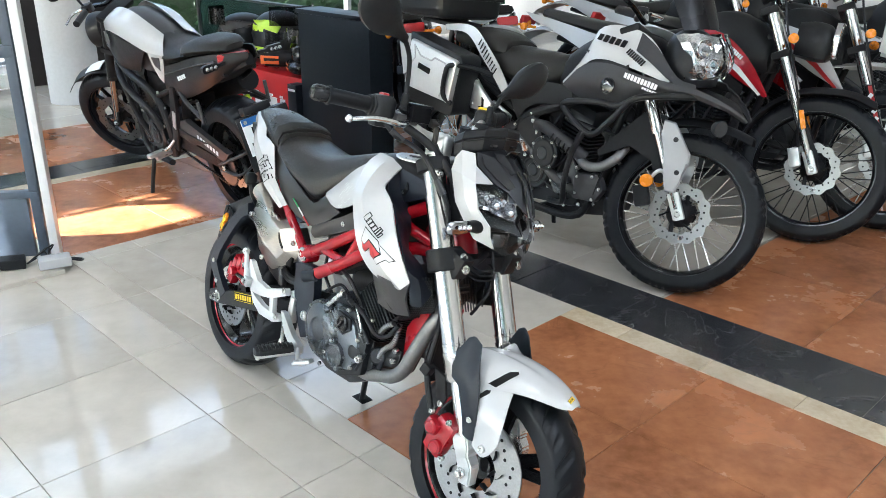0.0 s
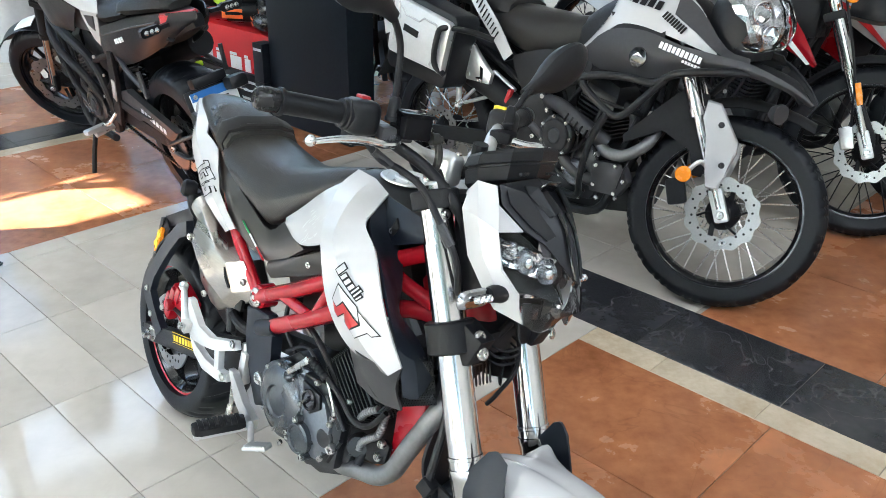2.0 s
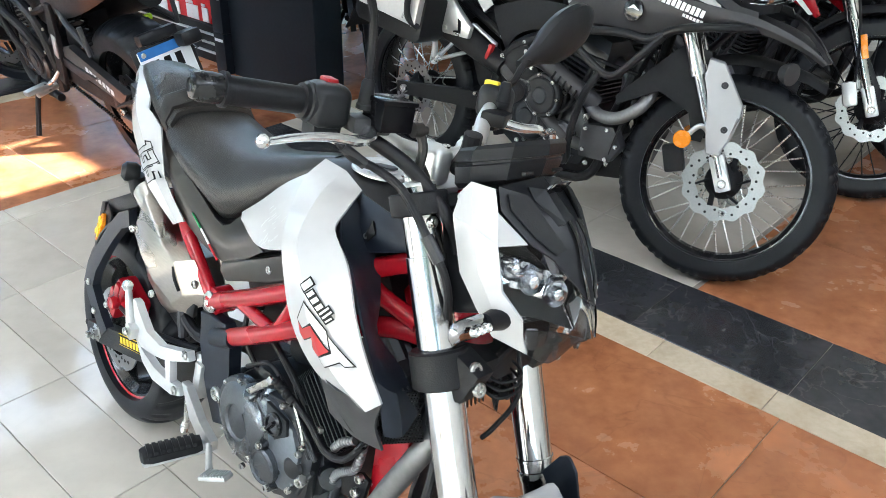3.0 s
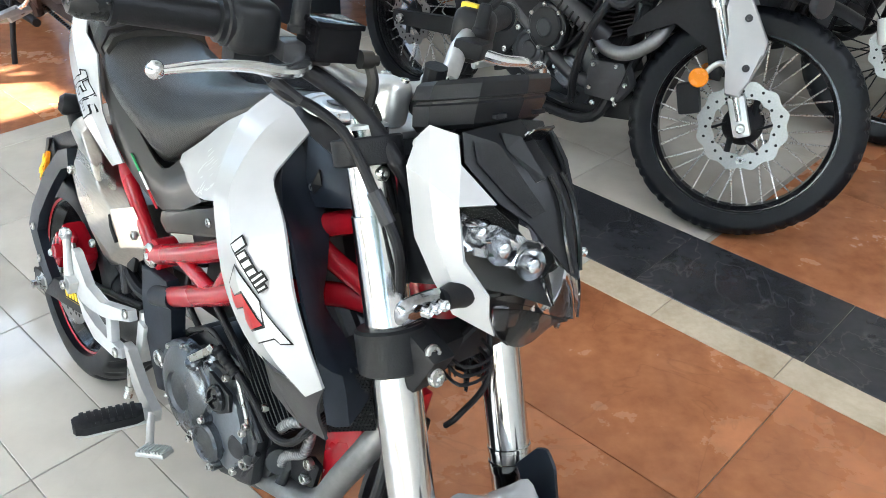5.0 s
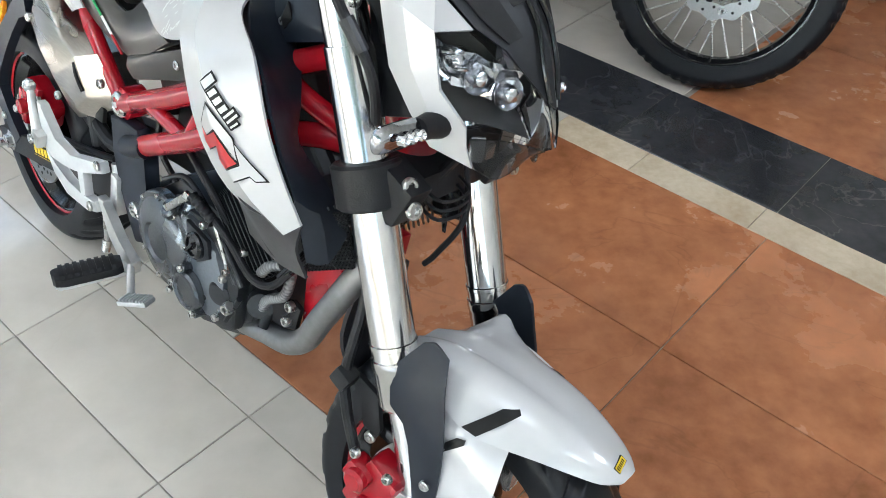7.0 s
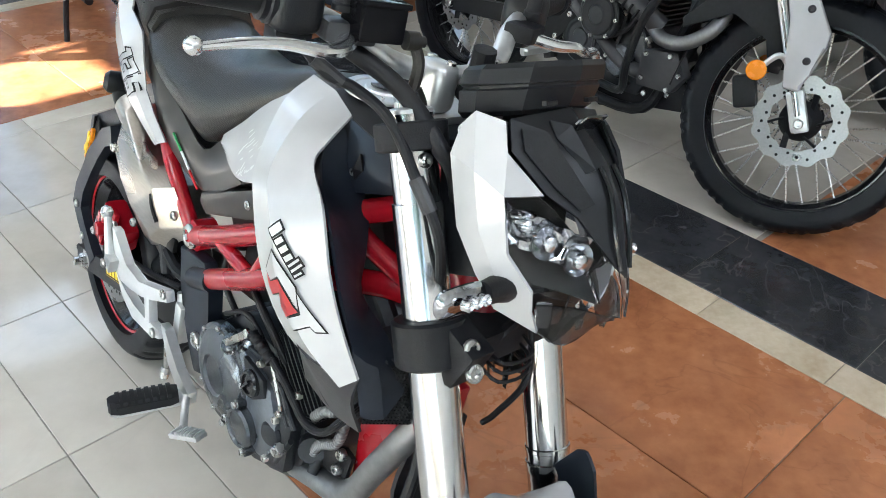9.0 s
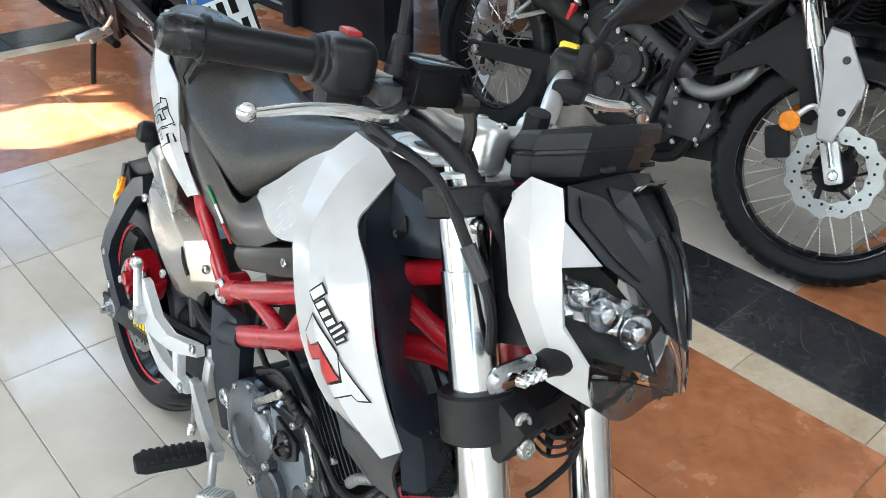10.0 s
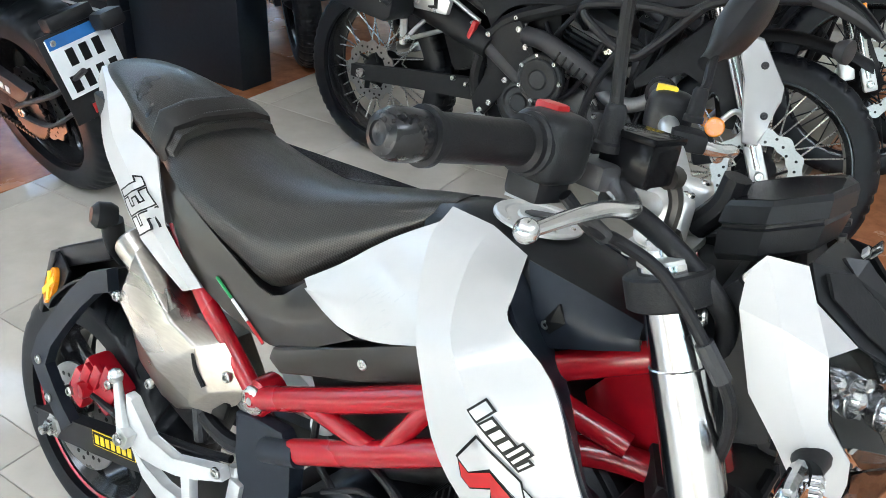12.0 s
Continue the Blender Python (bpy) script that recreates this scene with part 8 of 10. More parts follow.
    for rr0, dd0, mt in ((0.074, 0.020, M_ENGDARK), (0.060, 0.028, M_BLACKP), (0.030, 0.032, M_ENGDARK)):
        bm = NB()
        lathe(bm, [(0, rr0), (dd0 - 0.004, rr0), (dd0, rr0 - 0.005), (dd0, 0.004)], (0.70, -0.150, 0.455), (0, -1, 0), 36)
        part("generator_cover", bm, mt, th, "round black engine cover")
    for k in range(7):
        t = k * math.tau / 7
        bolt(th, "cover_bolt", (0.70 + 0.067 * math.cos(t), -0.168, 0.455 + 0.067 * math.sin(t)), (0, -1, 0), 0.007, 0.008)
    bm = NB()
    prism(bm, [(0.86, 0.40), (0.98, 0.42), (1.02, 0.36), (0.98, 0.30), (0.86, 0.29)], -0.150, -0.110, 0.012)
    part("crankcase_cover", bm, M_GREYPL, th, "grey crankcase cover")
    for q in ((0.88, -0.151, 0.32), (0.97, -0.151, 0.31), (1.00, -0.151, 0.36), (0.96, -0.151, 0.405), (0.88, -0.151, 0.39)):
        bolt(th, "case_bolt", q, (0, -1, 0), 0.007, 0.006)
    # slots of the shield, bolts on frame and bash plates, hoses and leads round the engine
    # Each slot's darkness is a black block set on the whole shield.
    for k in range(5):
        bm = NB()
        p = Vector((0.760 + 0.022 * k, -0.197, 0.538 - 0.010 * k))
        box(bm, p, (0.006, 0.010, 0.032), (0, 30, 0), 0.002)
        part("painted_shield_slot", bm, M_INK, th)
    for s in (-1, 1):
        for p in ((0.50, 0.146, 0.54), (0.60, 0.146, 0.575), (0.63, 0.146, 0.53), (0.575, 0.146, 0.42), (0.53, 0.146, 0.34), (0.50, 0.146, 0.31), (0.78, 0.090, 0.235), (0.86, 0.090, 0.255), (0.94, 0.090, 0.275), (1.00, 0.090, 0.33)):
            bolt(th, "frame_bolt", (p[0], s * p[1], p[2]), (0, s, 0), 0.009, 0.006)
        for pts, r in (([(0.66, 0.10, 0.60), (0.72, 0.135, 0.54), (0.74, 0.130, 0.46), (0.70, 0.12, 0.40)], 0.008), ([(0.70, 0.09, 0.66), (0.80, 0.13, 0.62), (0.90, 0.12, 0.60), (0.99, 0.08, 0.58)], 0.007), ([(0.78, 0.10, 0.50), (0.86, 0.13, 0.42), (0.90, 0.12, 0.35), (0.84, 0.10, 0.30)], 0.009), ([(0.58, 0.11, 0.46), (0.64, 0.138, 0.38), (0.72, 0.135, 0.31), (0.82, 0.11, 0.27)], 0.006)):
            bm = NB()
            tube(bm, [(x, s * y, z) for x, y, z in pts], r, 8, 5)
            part("engine_hose", bm, M_RUBBER, th, "black rubber hose")
        for p, n in (((0.742, 0.130, 0.470), (0, 0, 1)), ((0.862, 0.128, 0.418), (0.5, 0, -0.6)), ((0.640, 0.137, 0.382), (0.5, 0, -0.6))):
            bm = NB()
            lathe(bm, [(-0.010, 0.0105), (0.010, 0.0105)], (p[0], s * p[1], p[2]), n, 12)
            part("hose_clip", bm, M_BOLT, th, "bright hose clip")
    # seat, tail, case
    bm = NB()
    pad(bm, [(0.26, 0.115, 0.865, 0.790), (0.34, 0.125, 0.872, 0.745), (0.44, 0.128, 0.868, 0.715), (0.54, 0.120, 0.866, 0.715), (0.62, 0.098, 0.862, 0.725), (0.70, 0.062, 0.875, 0.775)])
    part("seat", bm, M_SEATPLAIN, th, "broad black rider seat", sharp=60)
    bm = NB()
    pad(bm, [(0.00, 0.085, 0.915, 0.850), (0.12, 0.112, 0.930, 0.840), (0.22, 0.124, 0.928, 0.825), (0.31, 0.125, 0.912, 0.815), (0.36, 0.112, 0.885, 0.815)])
    part("passenger_seat", bm, M_SEATPLAIN, th, "raised black passenger seat", sharp=60)
    knob_shell(th, [[(-0.06, 0.100, 0.925), (0.10, 0.128, 0.940), (0.20, 0.142, 0.925), (0.30, 0.152, 0.850), (0.37, 0.155, 0.785), (0.435, 0.150, 0.700)], [(-0.05, 0.105, 0.900), (0.10, 0.135, 0.905), (0.18, 0.150, 0.880), (0.26, 0.160, 0.812), (0.34, 0.160, 0.740), (0.400, 0.152, 0.668)]], M_WHITE, "tail_panel", "white tail panel with black stripes")
    for k in range(9):
        bm = NB()
        box(bm, (0.245 + 0.013 * k, -0.1585, 0.872 - 0.0155 * k), (0.005, 0.003, 0.034 + 0.002 * k), (0, 32, 0))
        part("stripe", bm, M_INK, th)
    bm = NB()
    box(bm, (-0.12, 0, 0.93), (0.24, 0.18, 0.02), (0, 4, 0), 0.006)
    part("rear_rack", bm, M_MATTE, th, "black rear rack")
    bm = NB()
    box(bm, (-0.15, 0, 1.06), (0.34, 0.40, 0.22), None, 0.05, 4)
    box(bm, (-0.15, 0, 1.05), (0.35, 0.41, 0.02), None, 0.008)
    part("top_case", bm, M_BLACKP, th, "black plastic top case")
    lid = [(-0.035, 0.862), (0.278, 0.795), (0.290, 0.780), (0.252, 0.612), (0.238, 0.600), (-0.055, 0.640), (-0.068, 0.655)]
    for s in (-1, 1):
        bm = NB()
        prism(bm, [(-0.060, 0.890), (0.285, 0.815), (0.300, 0.790), (0.255, 0.560), (0.235, 0.540), (-0.070, 0.575), (-0.090, 0.600)], s * 0.190, s * 0.312, 0.012)
        pc = part("side_case", bm, M_BLACKP, th, "hard side case with a black shell and silver lid")
        bm = NB()
        prism(bm, lid, s * 0.310, s * 0.336, 0.010, "xz", 0.965)
        part("case_lid", bm, M_SILVERCASE, pc, "silver case lid")
        bm = NB()
        prism(bm, [(0.268, 0.794), (0.292, 0.784), (0.256, 0.606), (0.234, 0.602)], s * 0.312, s * 0.340, 0.004)
        part("case_corner", bm, M_ALU, pc, "brushed corner profile")
        for pts in ([(0.00, 0.835), (0.045, 0.790), (0.12, 0.775), (0.145, 0.790), (0.215, 0.775), (0.230, 0.745), (0.205, 0.700), (0.210, 0.660), (0.19, 0.625)], [(0.00, 0.835), (0.01, 0.780), (-0.02, 0.745), (-0.025, 0.690)]):
            bm = NB()
            tube(bm, [(x, s * 0.3365, z) for x, z in pts], 0.004, 6, 1)
            part("case_rib", bm, M_WHITE, pc)
        bm = NB()
        box(bm, (0.075, s * 0.337, 0.735), (0.085, 0.004, 0.026), (0, 14, 0), 0.001)
        part("case_badge", bm, M_INK, pc, "black case badge")
        bm = NB()
        tube(bm, [(0.262, s * 0.325, 0.600), (0.225, s * 0.345, 0.640), (0.235, s * 0.350, 0.730), (0.262, s * 0.345, 0.772), (0.33, s * 0.27, 0.765), (0.38, s * 0.20, 0.742)], 0.011, 10)
        part("case_frame", bm, M_MATTE, th, "black tubular case carrier")
        bm = NB()
        prism(bm, [(0.245, 0.712), (0.285, 0.716), (0.340, 0.660), (0.395, 0.620), (0.385, 0.578), (0.262, 0.578), (0.250, 0.640)], s * 0.186, s * 0.208, 0.008)
        mg = part("exhaust_guard", bm, M_ALU, th, "silver slotted muffler guard")
        # Opening not cut: its darkness is a flat black piece.
        bm = NB()
        prism(bm, [(0.335, 0.640), (0.350, 0.632), (0.352, 0.592), (0.318, 0.590), (0.318, 0.596), (0.340, 0.600)], s * 0.2085, s * 0.2105)
        part("painted_guard_slot", bm, M_INK, mg)
        for q in ((0.272, 0.690), (0.275, 0.600)):
            bolt(mg, "guard_bolt", (q[0], s * 0.208, q[1]), (0, s, 0), 0.010, 0.005)
    bm = NB()
    sheet(bm, [[(0.30, -0.07, 0.60), (0.30, 0, 0.62), (0.30, 0.07, 0.60)], [(0.0, -0.08, 0.68), (0, 0, 0.70), (0.0, 0.08, 0.68)], [(-0.30, -0.08, 0.62), (-0.30, 0, 0.64), (-0.30, 0.08, 0.62)], [(-0.42, -0.08, 0.46), (-0.42, 0, 0.47), (-0.42, 0.08, 0.46)]], 0.005, 3, 3)
    part("rear_mudguard", bm, M_MATTE, th, "black rear mudguard")
    return th


def trail_bike(m, label, tank_mat, stripe_mat, fork_mat, guard_mat, high, category="motorcycle", steer=18, wb=1.36, rf=0.335, rim=0.262, plain=False, gold=False, tail=None):
    """Long-legged trail bike; high: mudguard under the lower yoke rather than close to the wheel."""
    th = thing("trail_motorcycle", m, label, category, "row of parked motorcycles")
    st, hx = chassis(th, wb, rf, 0.312, rim, 0.222, steer, 26, fork_mat, None if not gold else M_GOLD, 0.085, 0.115, 0.118, M_MATTE if not high else M_BOLT, 1.12)

    def f(name, bm, material, label="", parent=None):
        bm.transform(st)
        return part(name, bm, material, parent or th, label)

    if high:
        bm = NB()
        sheet(bm, [[(x, y, z - abs(y) * 0.35) for y in (-0.07, -0.035, 0, 0.035, 0.07)] for x, z in ((1.02, 0.74), (1.20, 0.775), (1.40, 0.765), (1.58, 0.70))], 0.005, 2, 4)
        f("front_mudguard", bm, guard_mat, "high front mudguard")
    else:
        bm = NB()
        sheet(bm, [[(wb + r * math.cos(radians(a)), y, rf + r * math.sin(radians(a)) - dz) for y, dz in ((-0.062, 0.030), (-0.045, 0.006), (0, 0), (0.045, 0.006), (0.062, 0.030))] for a, r in ((170, rf + 0.025), (140, rf + 0.03), (110, rf + 0.035), (80, rf + 0.04), (60, rf + 0.05))], 0.004, 2, 4)
        f("front_mudguard", bm, M_MATTE, "matt black front mudguard")
    for s in (-1, 1):
        bm = NB()
        if high:
            prism(bm, [(1.195, 0.66), (1.225, 0.665), (1.345, 0.40), (1.36, 0.33), (1.33, 0.325), (1.30, 0.37)], s * 0.112, s * 0.124, 0.004)
            gd = f("fork_guard", bm, M_INK, "black fork guard with red stripe")
            bm = NB()
            prism(bm, [(1.205, 0.655), (1.222, 0.658), (1.335, 0.405), (1.315, 0.40)], s * 0.1245, s * 0.127)
            f("guard_stripe", bm, M_REDP, "red stripe", gd)
            for k in range(6):
                bm = NB()
                box(bm, (1.228 + 0.016 * k, s * 0.1285, 0.612 - 0.034 * k), (0.018, 0.0015, 0.020), (0, 24, 0))
                f("guard_lettering", bm, M_LETTER, "", gd)
        else:
            prism(bm, [(1.205, 0.60), (1.245, 0.60), (1.375, 0.40), (1.385, 0.31), (1.345, 0.31), (1.325, 0.38)], s * 0.078, s * 0.088, 0.004)
            gd = f("fork_stay", bm, M_MATTE, "black mudguard stay")
            bm = NB()
            box(bm, (1.275, s * 0.125, 0.545), (0.022, 0.008, 0.085), (0, -20, 0), 0.004)
            f("side_reflector", bm, M_AMBER, "long amber reflector", gd)
    bm = NB()
    box(bm, (1.275, -0.075, 0.375), (0.05, 0.04, 0.09), (0, -20, 0), 0.01)
    f("front_caliper", bm, M_ALU, "silver brake caliper")
    bm = NB()
    tube(bm, [(hx + 0.05, -0.15, 1.06), (hx + 0.10, -0.15, 0.90), (wb - 0.12, -0.12, 0.62), (wb - 0.08, -0.10, 0.42)], 0.005, 8)
    f("brake_hose", bm, M_RUBBER, "black brake hose")
    bm = NB()
    pad(bm, [(0.62, 0.06, 0.90, 0.76), (0.74, 0.11, 0.985, 0.72), (0.88, 0.13, 1.00, 0.70), (1.00, 0.11, 0.95, 0.72), (1.08, 0.08, 0.88, 0.74)])
    part("tank", bm, M_MATTE if high else tank_mat, th, "dark fuel tank", sharp=60)
    knob_shell(th, [[(0.76, 0.135, 0.915), (0.88, 0.160, 0.895), (0.98, 0.170, 0.840), (1.07, 0.170, 0.755), (1.145, 0.158, 0.645)], [(0.80, 0.150, 0.850), (0.90, 0.172, 0.815), (0.99, 0.178, 0.765), (1.07, 0.176, 0.705), (1.14, 0.158, 0.638)], [(0.82, 0.145, 0.775), (0.91, 0.165, 0.740), (0.99, 0.172, 0.700), (1.06, 0.170, 0.668), (1.13, 0.155, 0.632)]], stripe_mat, "radiator_shroud", "pointed tank shroud with dealer lettering", 2, 3)
    knob_shell(th, [[(0.76, 0.13, 0.78), (0.88, 0.150, 0.74), (1.02, 0.150, 0.67)], [(0.80, 0.12, 0.66), (0.90, 0.135, 0.62), (1.00, 0.135, 0.60)]], M_MATTE if not high else M_BLACKP, "lower_shroud", "black lower shroud", 3, 3)
    for s in (-1, 1):
        bm = NB()
        prism(bm, [(0.80, 0.850), (0.90, 0.812), (1.00, 0.752), (1.125, 0.645), (1.112, 0.640), (0.99, 0.730), (0.89, 0.790), (0.80, 0.835)], s * 0.1795, s * 0.1815)
        cv = NB()
        prism(cv, [(0.83, 0.715), (0.905, 0.655), (0.84, 0.605), (0.86, 0.600), (0.945, 0.655), (0.85, 0.720)], s * 0.152, s * 0.158)
        part("shroud_chevron", cv, M_LETTER, th, "white chevron")
        part("shroud_stripe", bm, M_LETTER if stripe_mat is not M_WHITE else M_REDP, th)
    bars_text(th, (0.955, -0.180, 0.825), (0.8, 0.0, -0.52), (0.2, 0.1, 1), 9, 0.013, 0.020, M_LETTER if stripe_mat is not M_WHITE else M_REDP)
    bm = NB()
    pad(bm, [(-0.28, 0.07, 0.93, 0.88), (-0.1, 0.10, 0.91, 0.85), (0.15, 0.12, 0.89, 0.82), (0.40, 0.115, 0.87, 0.79), (0.58, 0.08, 0.90, 0.80), (0.70, 0.05, 0.94, 0.84)])
    part("seat", bm, M_SEATPLAIN, th, "long black seat", sharp=60)
    knob_shell(th, [[(-0.42, 0.05, 0.90), (-0.15, 0.10, 0.87), (0.15, 0.13, 0.82), (0.42, 0.13, 0.76)], [(-0.36, 0.06, 0.86), (-0.12, 0.11, 0.80), (0.15, 0.14, 0.70), (0.36, 0.13, 0.60)]], tail or guard_mat, "tail_panel", "tail panel")
    bm = NB()
    box(bm, (-0.44, 0, 0.855), (0.03, 0.12, 0.05), (0, 20, 0), 0.01)
    part("tail_lamp", bm, M_REDP, th, "red tail lamp")
    for s in (-1, 1):
        bm = NB()
        tube(bm, [(-0.34, s * 0.05, 0.82), (-0.35, s * 0.13, 0.82)], 0.008, 8, 1)
        lathe(bm, [(0, 0.012), (0.015, 0.022), (0.03, 0.020), (0.036, 0.008)], (-0.35, s * 0.12, 0.82), (0, s, 0), 14)
        part("rear_indicator", bm, M_AMBER, th, "amber turn signal")
    bm = NB()
    sheet(bm, [[(x, y, z - abs(y) * 0.3) for y in (-0.08, 0, 0.08)] for x, z in ((-0.02, 0.80), (-0.25, 0.84), (-0.46, 0.78), (-0.55, 0.66))], 0.005, 3, 3)
    part("rear_mudguard", bm, tail or guard_mat, th, "rear mudguard")
    bm = NB()
    if high:
        sheet(bm, [[(wb - 0.16, -0.135, 1.06), (wb - 0.11, -0.07, 1.10), (wb - 0.10, 0, 1.11), (wb - 0.11, 0.07, 1.10), (wb - 0.16, 0.135, 1.06)], [(wb - 0.15, -0.125, 0.94), (wb - 0.08, -0.075, 0.96), (wb - 0.06, 0, 0.965), (wb - 0.08, 0.075, 0.96), (wb - 0.15, 0.125, 0.94)], [(wb - 0.15, -0.085, 0.82), (wb - 0.09, -0.05, 0.81), (wb - 0.075, 0, 0.805), (wb - 0.09, 0.05, 0.81), (wb - 0.15, 0.085, 0.82)]], 0.005, 3, 3)
    else:
        pad(bm, [(wb - 0.20, 0.06, 0.98, 0.83), (wb - 0.13, 0.085, 0.99, 0.82), (wb - 0.07, 0.080, 0.98, 0.82), (wb - 0.04, 0.05, 0.95, 0.84)])
    bm.transform(st)
    part("headlamp_cowl", bm, guard_mat if high else M_BLACKP, th, "headlamp cowl", sharp=60)
    bm = NB()
    prism(bm, [(-0.07, 0.84), (0.07, 0.84), (0.085, 0.93), (0.05, 0.99), (-0.05, 0.99), (-0.085, 0.93)], wb - 0.045, wb - 0.020, 0.006, "yz")
    f("lamp_lens", bm, M_REFLECT, "bright headlamp")
    for s in (-1, 1):
        bm = NB()
        tube(bm, [(hx - 0.05, s * 0.22, 1.13), (hx - 0.05, s * 0.24, 1.24), (hx - 0.04, s * 0.30, 1.30)], 0.006, 8)
        rr = []
        box(bm, (hx - 0.04, s * 0.36, 1.32), (0.03, 0.14, 0.09), (0, 0, s * 8), 0.014, 3)
        f("mirror", bm, M_BLACKP, "black rear-view mirror")
        bm = NB()
        tube(bm, [(wb - 0.20, s * 0.11, 0.88), (wb - 0.20, s * 0.19, 0.88)], 0.008, 8, 1)
        lathe(bm, [(0, 0.012), (0.012, 0.022), (0.028, 0.022), (0.034, 0.010)], (wb - 0.20, s * 0.18, 0.88), (0.3, s, 0), 14)
        f("front_indicator", bm, M_AMBER, "round amber turn signal")
    return th


def naked_bike(m):
    th = thing("roadster_motorcycle", m, "black and white naked motorcycle on its side stand", "motorcycle")
    st, hx = chassis(th, 1.45, 0.300, 0.315, 0.218, 0.218, 32, 25, M_MATTE, M_CHROME, 0.12, 0.18, 0.15, None, 1.06, True)

    def f(name, bm, material, label="", parent=None):
        bm.transform(st)
        return part(name, bm, material, parent or th, label)

    # tank: dark centre ridge, white shoulders, black flanks
    bm = NB()
    pad(bm, [(0.44, 0.075, 0.885, 0.72), (0.54, 0.105, 0.925, 0.70), (0.68, 0.125, 0.968, 0.70), (0.84, 0.135, 0.985, 0.72), (0.96, 0.12, 0.955, 0.74), (1.04, 0.09, 0.90, 0.76)])
    part("tank", bm, M_GREYPL, th, "grey-black tank centre", sharp=60)
    knob_shell(th, [[(0.44, 0.055, 0.892), (0.56, 0.062, 0.938), (0.72, 0.066, 0.985), (0.86, 0.070, 0.998), (0.98, 0.075, 0.965), (1.05, 0.070, 0.915)], [(0.38, 0.100, 0.862), (0.52, 0.120, 0.895), (0.68, 0.140, 0.940), (0.84, 0.148, 0.955), (0.97, 0.135, 0.930), (1.05, 0.100, 0.885)], [(0.36, 0.122, 0.815), (0.50, 0.142, 0.822), (0.64, 0.158, 0.862), (0.80, 0.164, 0.895), (0.94, 0.150, 0.890), (1.04, 0.112, 0.855)]], M_WHITE, "tank_panel", "glossy white tank shoulder")
    knob_shell(th, [[(0.37, 0.120, 0.822), (0.50, 0.138, 0.818)], [(0.40, 0.122, 0.745), (0.50, 0.132, 0.760)], [(0.44, 0.122, 0.670), (0.475, 0.124, 0.690)]], M_WHITE, "side_panel", "white side panel with grey edge")
    knob_shell(th, [[(0.405, 0.1275, 0.800), (0.470, 0.1395, 0.800)], [(0.430, 0.128, 0.735), (0.470, 0.132, 0.755)]], M_GREYPL, "panel_print", "grey printed corner", 2, 2, 0.002)
    knob_shell(th, [[(0.52, 0.145, 0.822), (0.66, 0.160, 0.858), (0.82, 0.166, 0.892), (0.98, 0.148, 0.880)], [(0.60, 0.140, 0.760), (0.72, 0.155, 0.770), (0.86, 0.160, 0.790), (1.02, 0.135, 0.800)], [(0.70, 0.120, 0.690), (0.80, 0.130, 0.690), (0.92, 0.135, 0.700), (1.05, 0.110, 0.730)]], M_BLACKP, "tank_lower", "black lower tank panel")
    for s in (-1, 1):
        bm = NB()
        lathe(bm, [(0, 0.042), (0.004, 0.042), (0.005, 0.034), (0.003, 0.032)], (0.90, s * 0.165, 0.850), (0.1, s, 0.1), 28)
        part("round_badge", bm, M_GREYPL, th, "round grey badge")
        for pts, r in (([(1.10, s * 0.06, 0.80), (0.92, s * 0.15, 0.62), (0.66, s * 0.15, 0.50), (0.60, s * 0.13, 0.40)], 0.018), ([(0.98, s * 0.14, 0.66), (0.88, s * 0.14, 0.44), (0.78, s * 0.13, 0.34)], 0.015)):
            bm = NB()
            tube(bm, pts, r, 10)
            part("frame_tube", bm, M_MATTE, th, "black steel frame tube")
        bm = NB()
        prism(bm, [(0.30, 0.670), (0.345, 0.670), (0.40, 0.560), (0.455, 0.420), (0.50, 0.330), (0.455, 0.310), (0.395, 0.420), (0.345, 0.540)], s * 0.126, s * 0.144, 0.005)
        part("frame_plate", bm, M_MATTE, th, "black frame plate")
        bm = NB()
        prism(bm, [(0.352, 0.535), (0.378, 0.545), (0.418, 0.455), (0.395, 0.440)], s * 0.1445, s * 0.150, 0.002)
        part("heel_guard", bm, M_ALU, th, "silver heel guard")
        bm = NB()
        tube(bm, [(0.47, s * 0.14, 0.37), (0.50, s * 0.17, 0.33), (0.52, s * 0.20, 0.318)], 0.013, 8, 4, 0.6)
        box(bm, (0.515, s * 0.235, 0.318), (0.036, 0.10, 0.022), (0, 0, s * 8), 0.006)
        part("footrest", bm, M_ALU, th, "silver footrest with rubber top")
        bm = NB()
        tube(bm, [(0.30, s * 0.12, 0.66), (0.16, s * 0.15, 0.615), (-0.02, s * 0.17, 0.575)], 0.011, 8)
        tube(bm, [(0.24, s * 0.12, 0.60), (-0.02, s * 0.17, 0.565)], 0.010, 8)
        tube(bm, [(-0.02, s * 0.175, 0.555), (-0.015, s * 0.178, 0.66)], 0.009, 8, 1)
        part("passenger_footrest", bm, M_GREYPL, th, "grey passenger footrest")
        bm = NB()
        loft(bm, [[(-0.20 - t * 0.02, s * (0.085 + t * 0.12), 0.842 + dz) for dz in (-h, h)] + [(-0.18 - t * 0.02, s * (0.085 + t * 0.12), 0.842 + dz) for dz in (h, -h)] for t, h in ((0.0, 0.007), (0.3, 0.007), (0.4, 0.016), (0.9, 0.017), (1.0, 0.010))])
        part("rear_indicator", bm, M_BLACKP, th, "black turn signal with clear lenses")
        for k in range(3):
            bm = NB()
            lathe(bm, [(0, 0.0095), (0.004, 0.009), (0.005, 0.003)], (-0.216, s * (0.143 + 0.020 * k), 0.842), (-1, 0, 0.1), 12)
            part("signal_lens", bm, M_REFLECT, th)
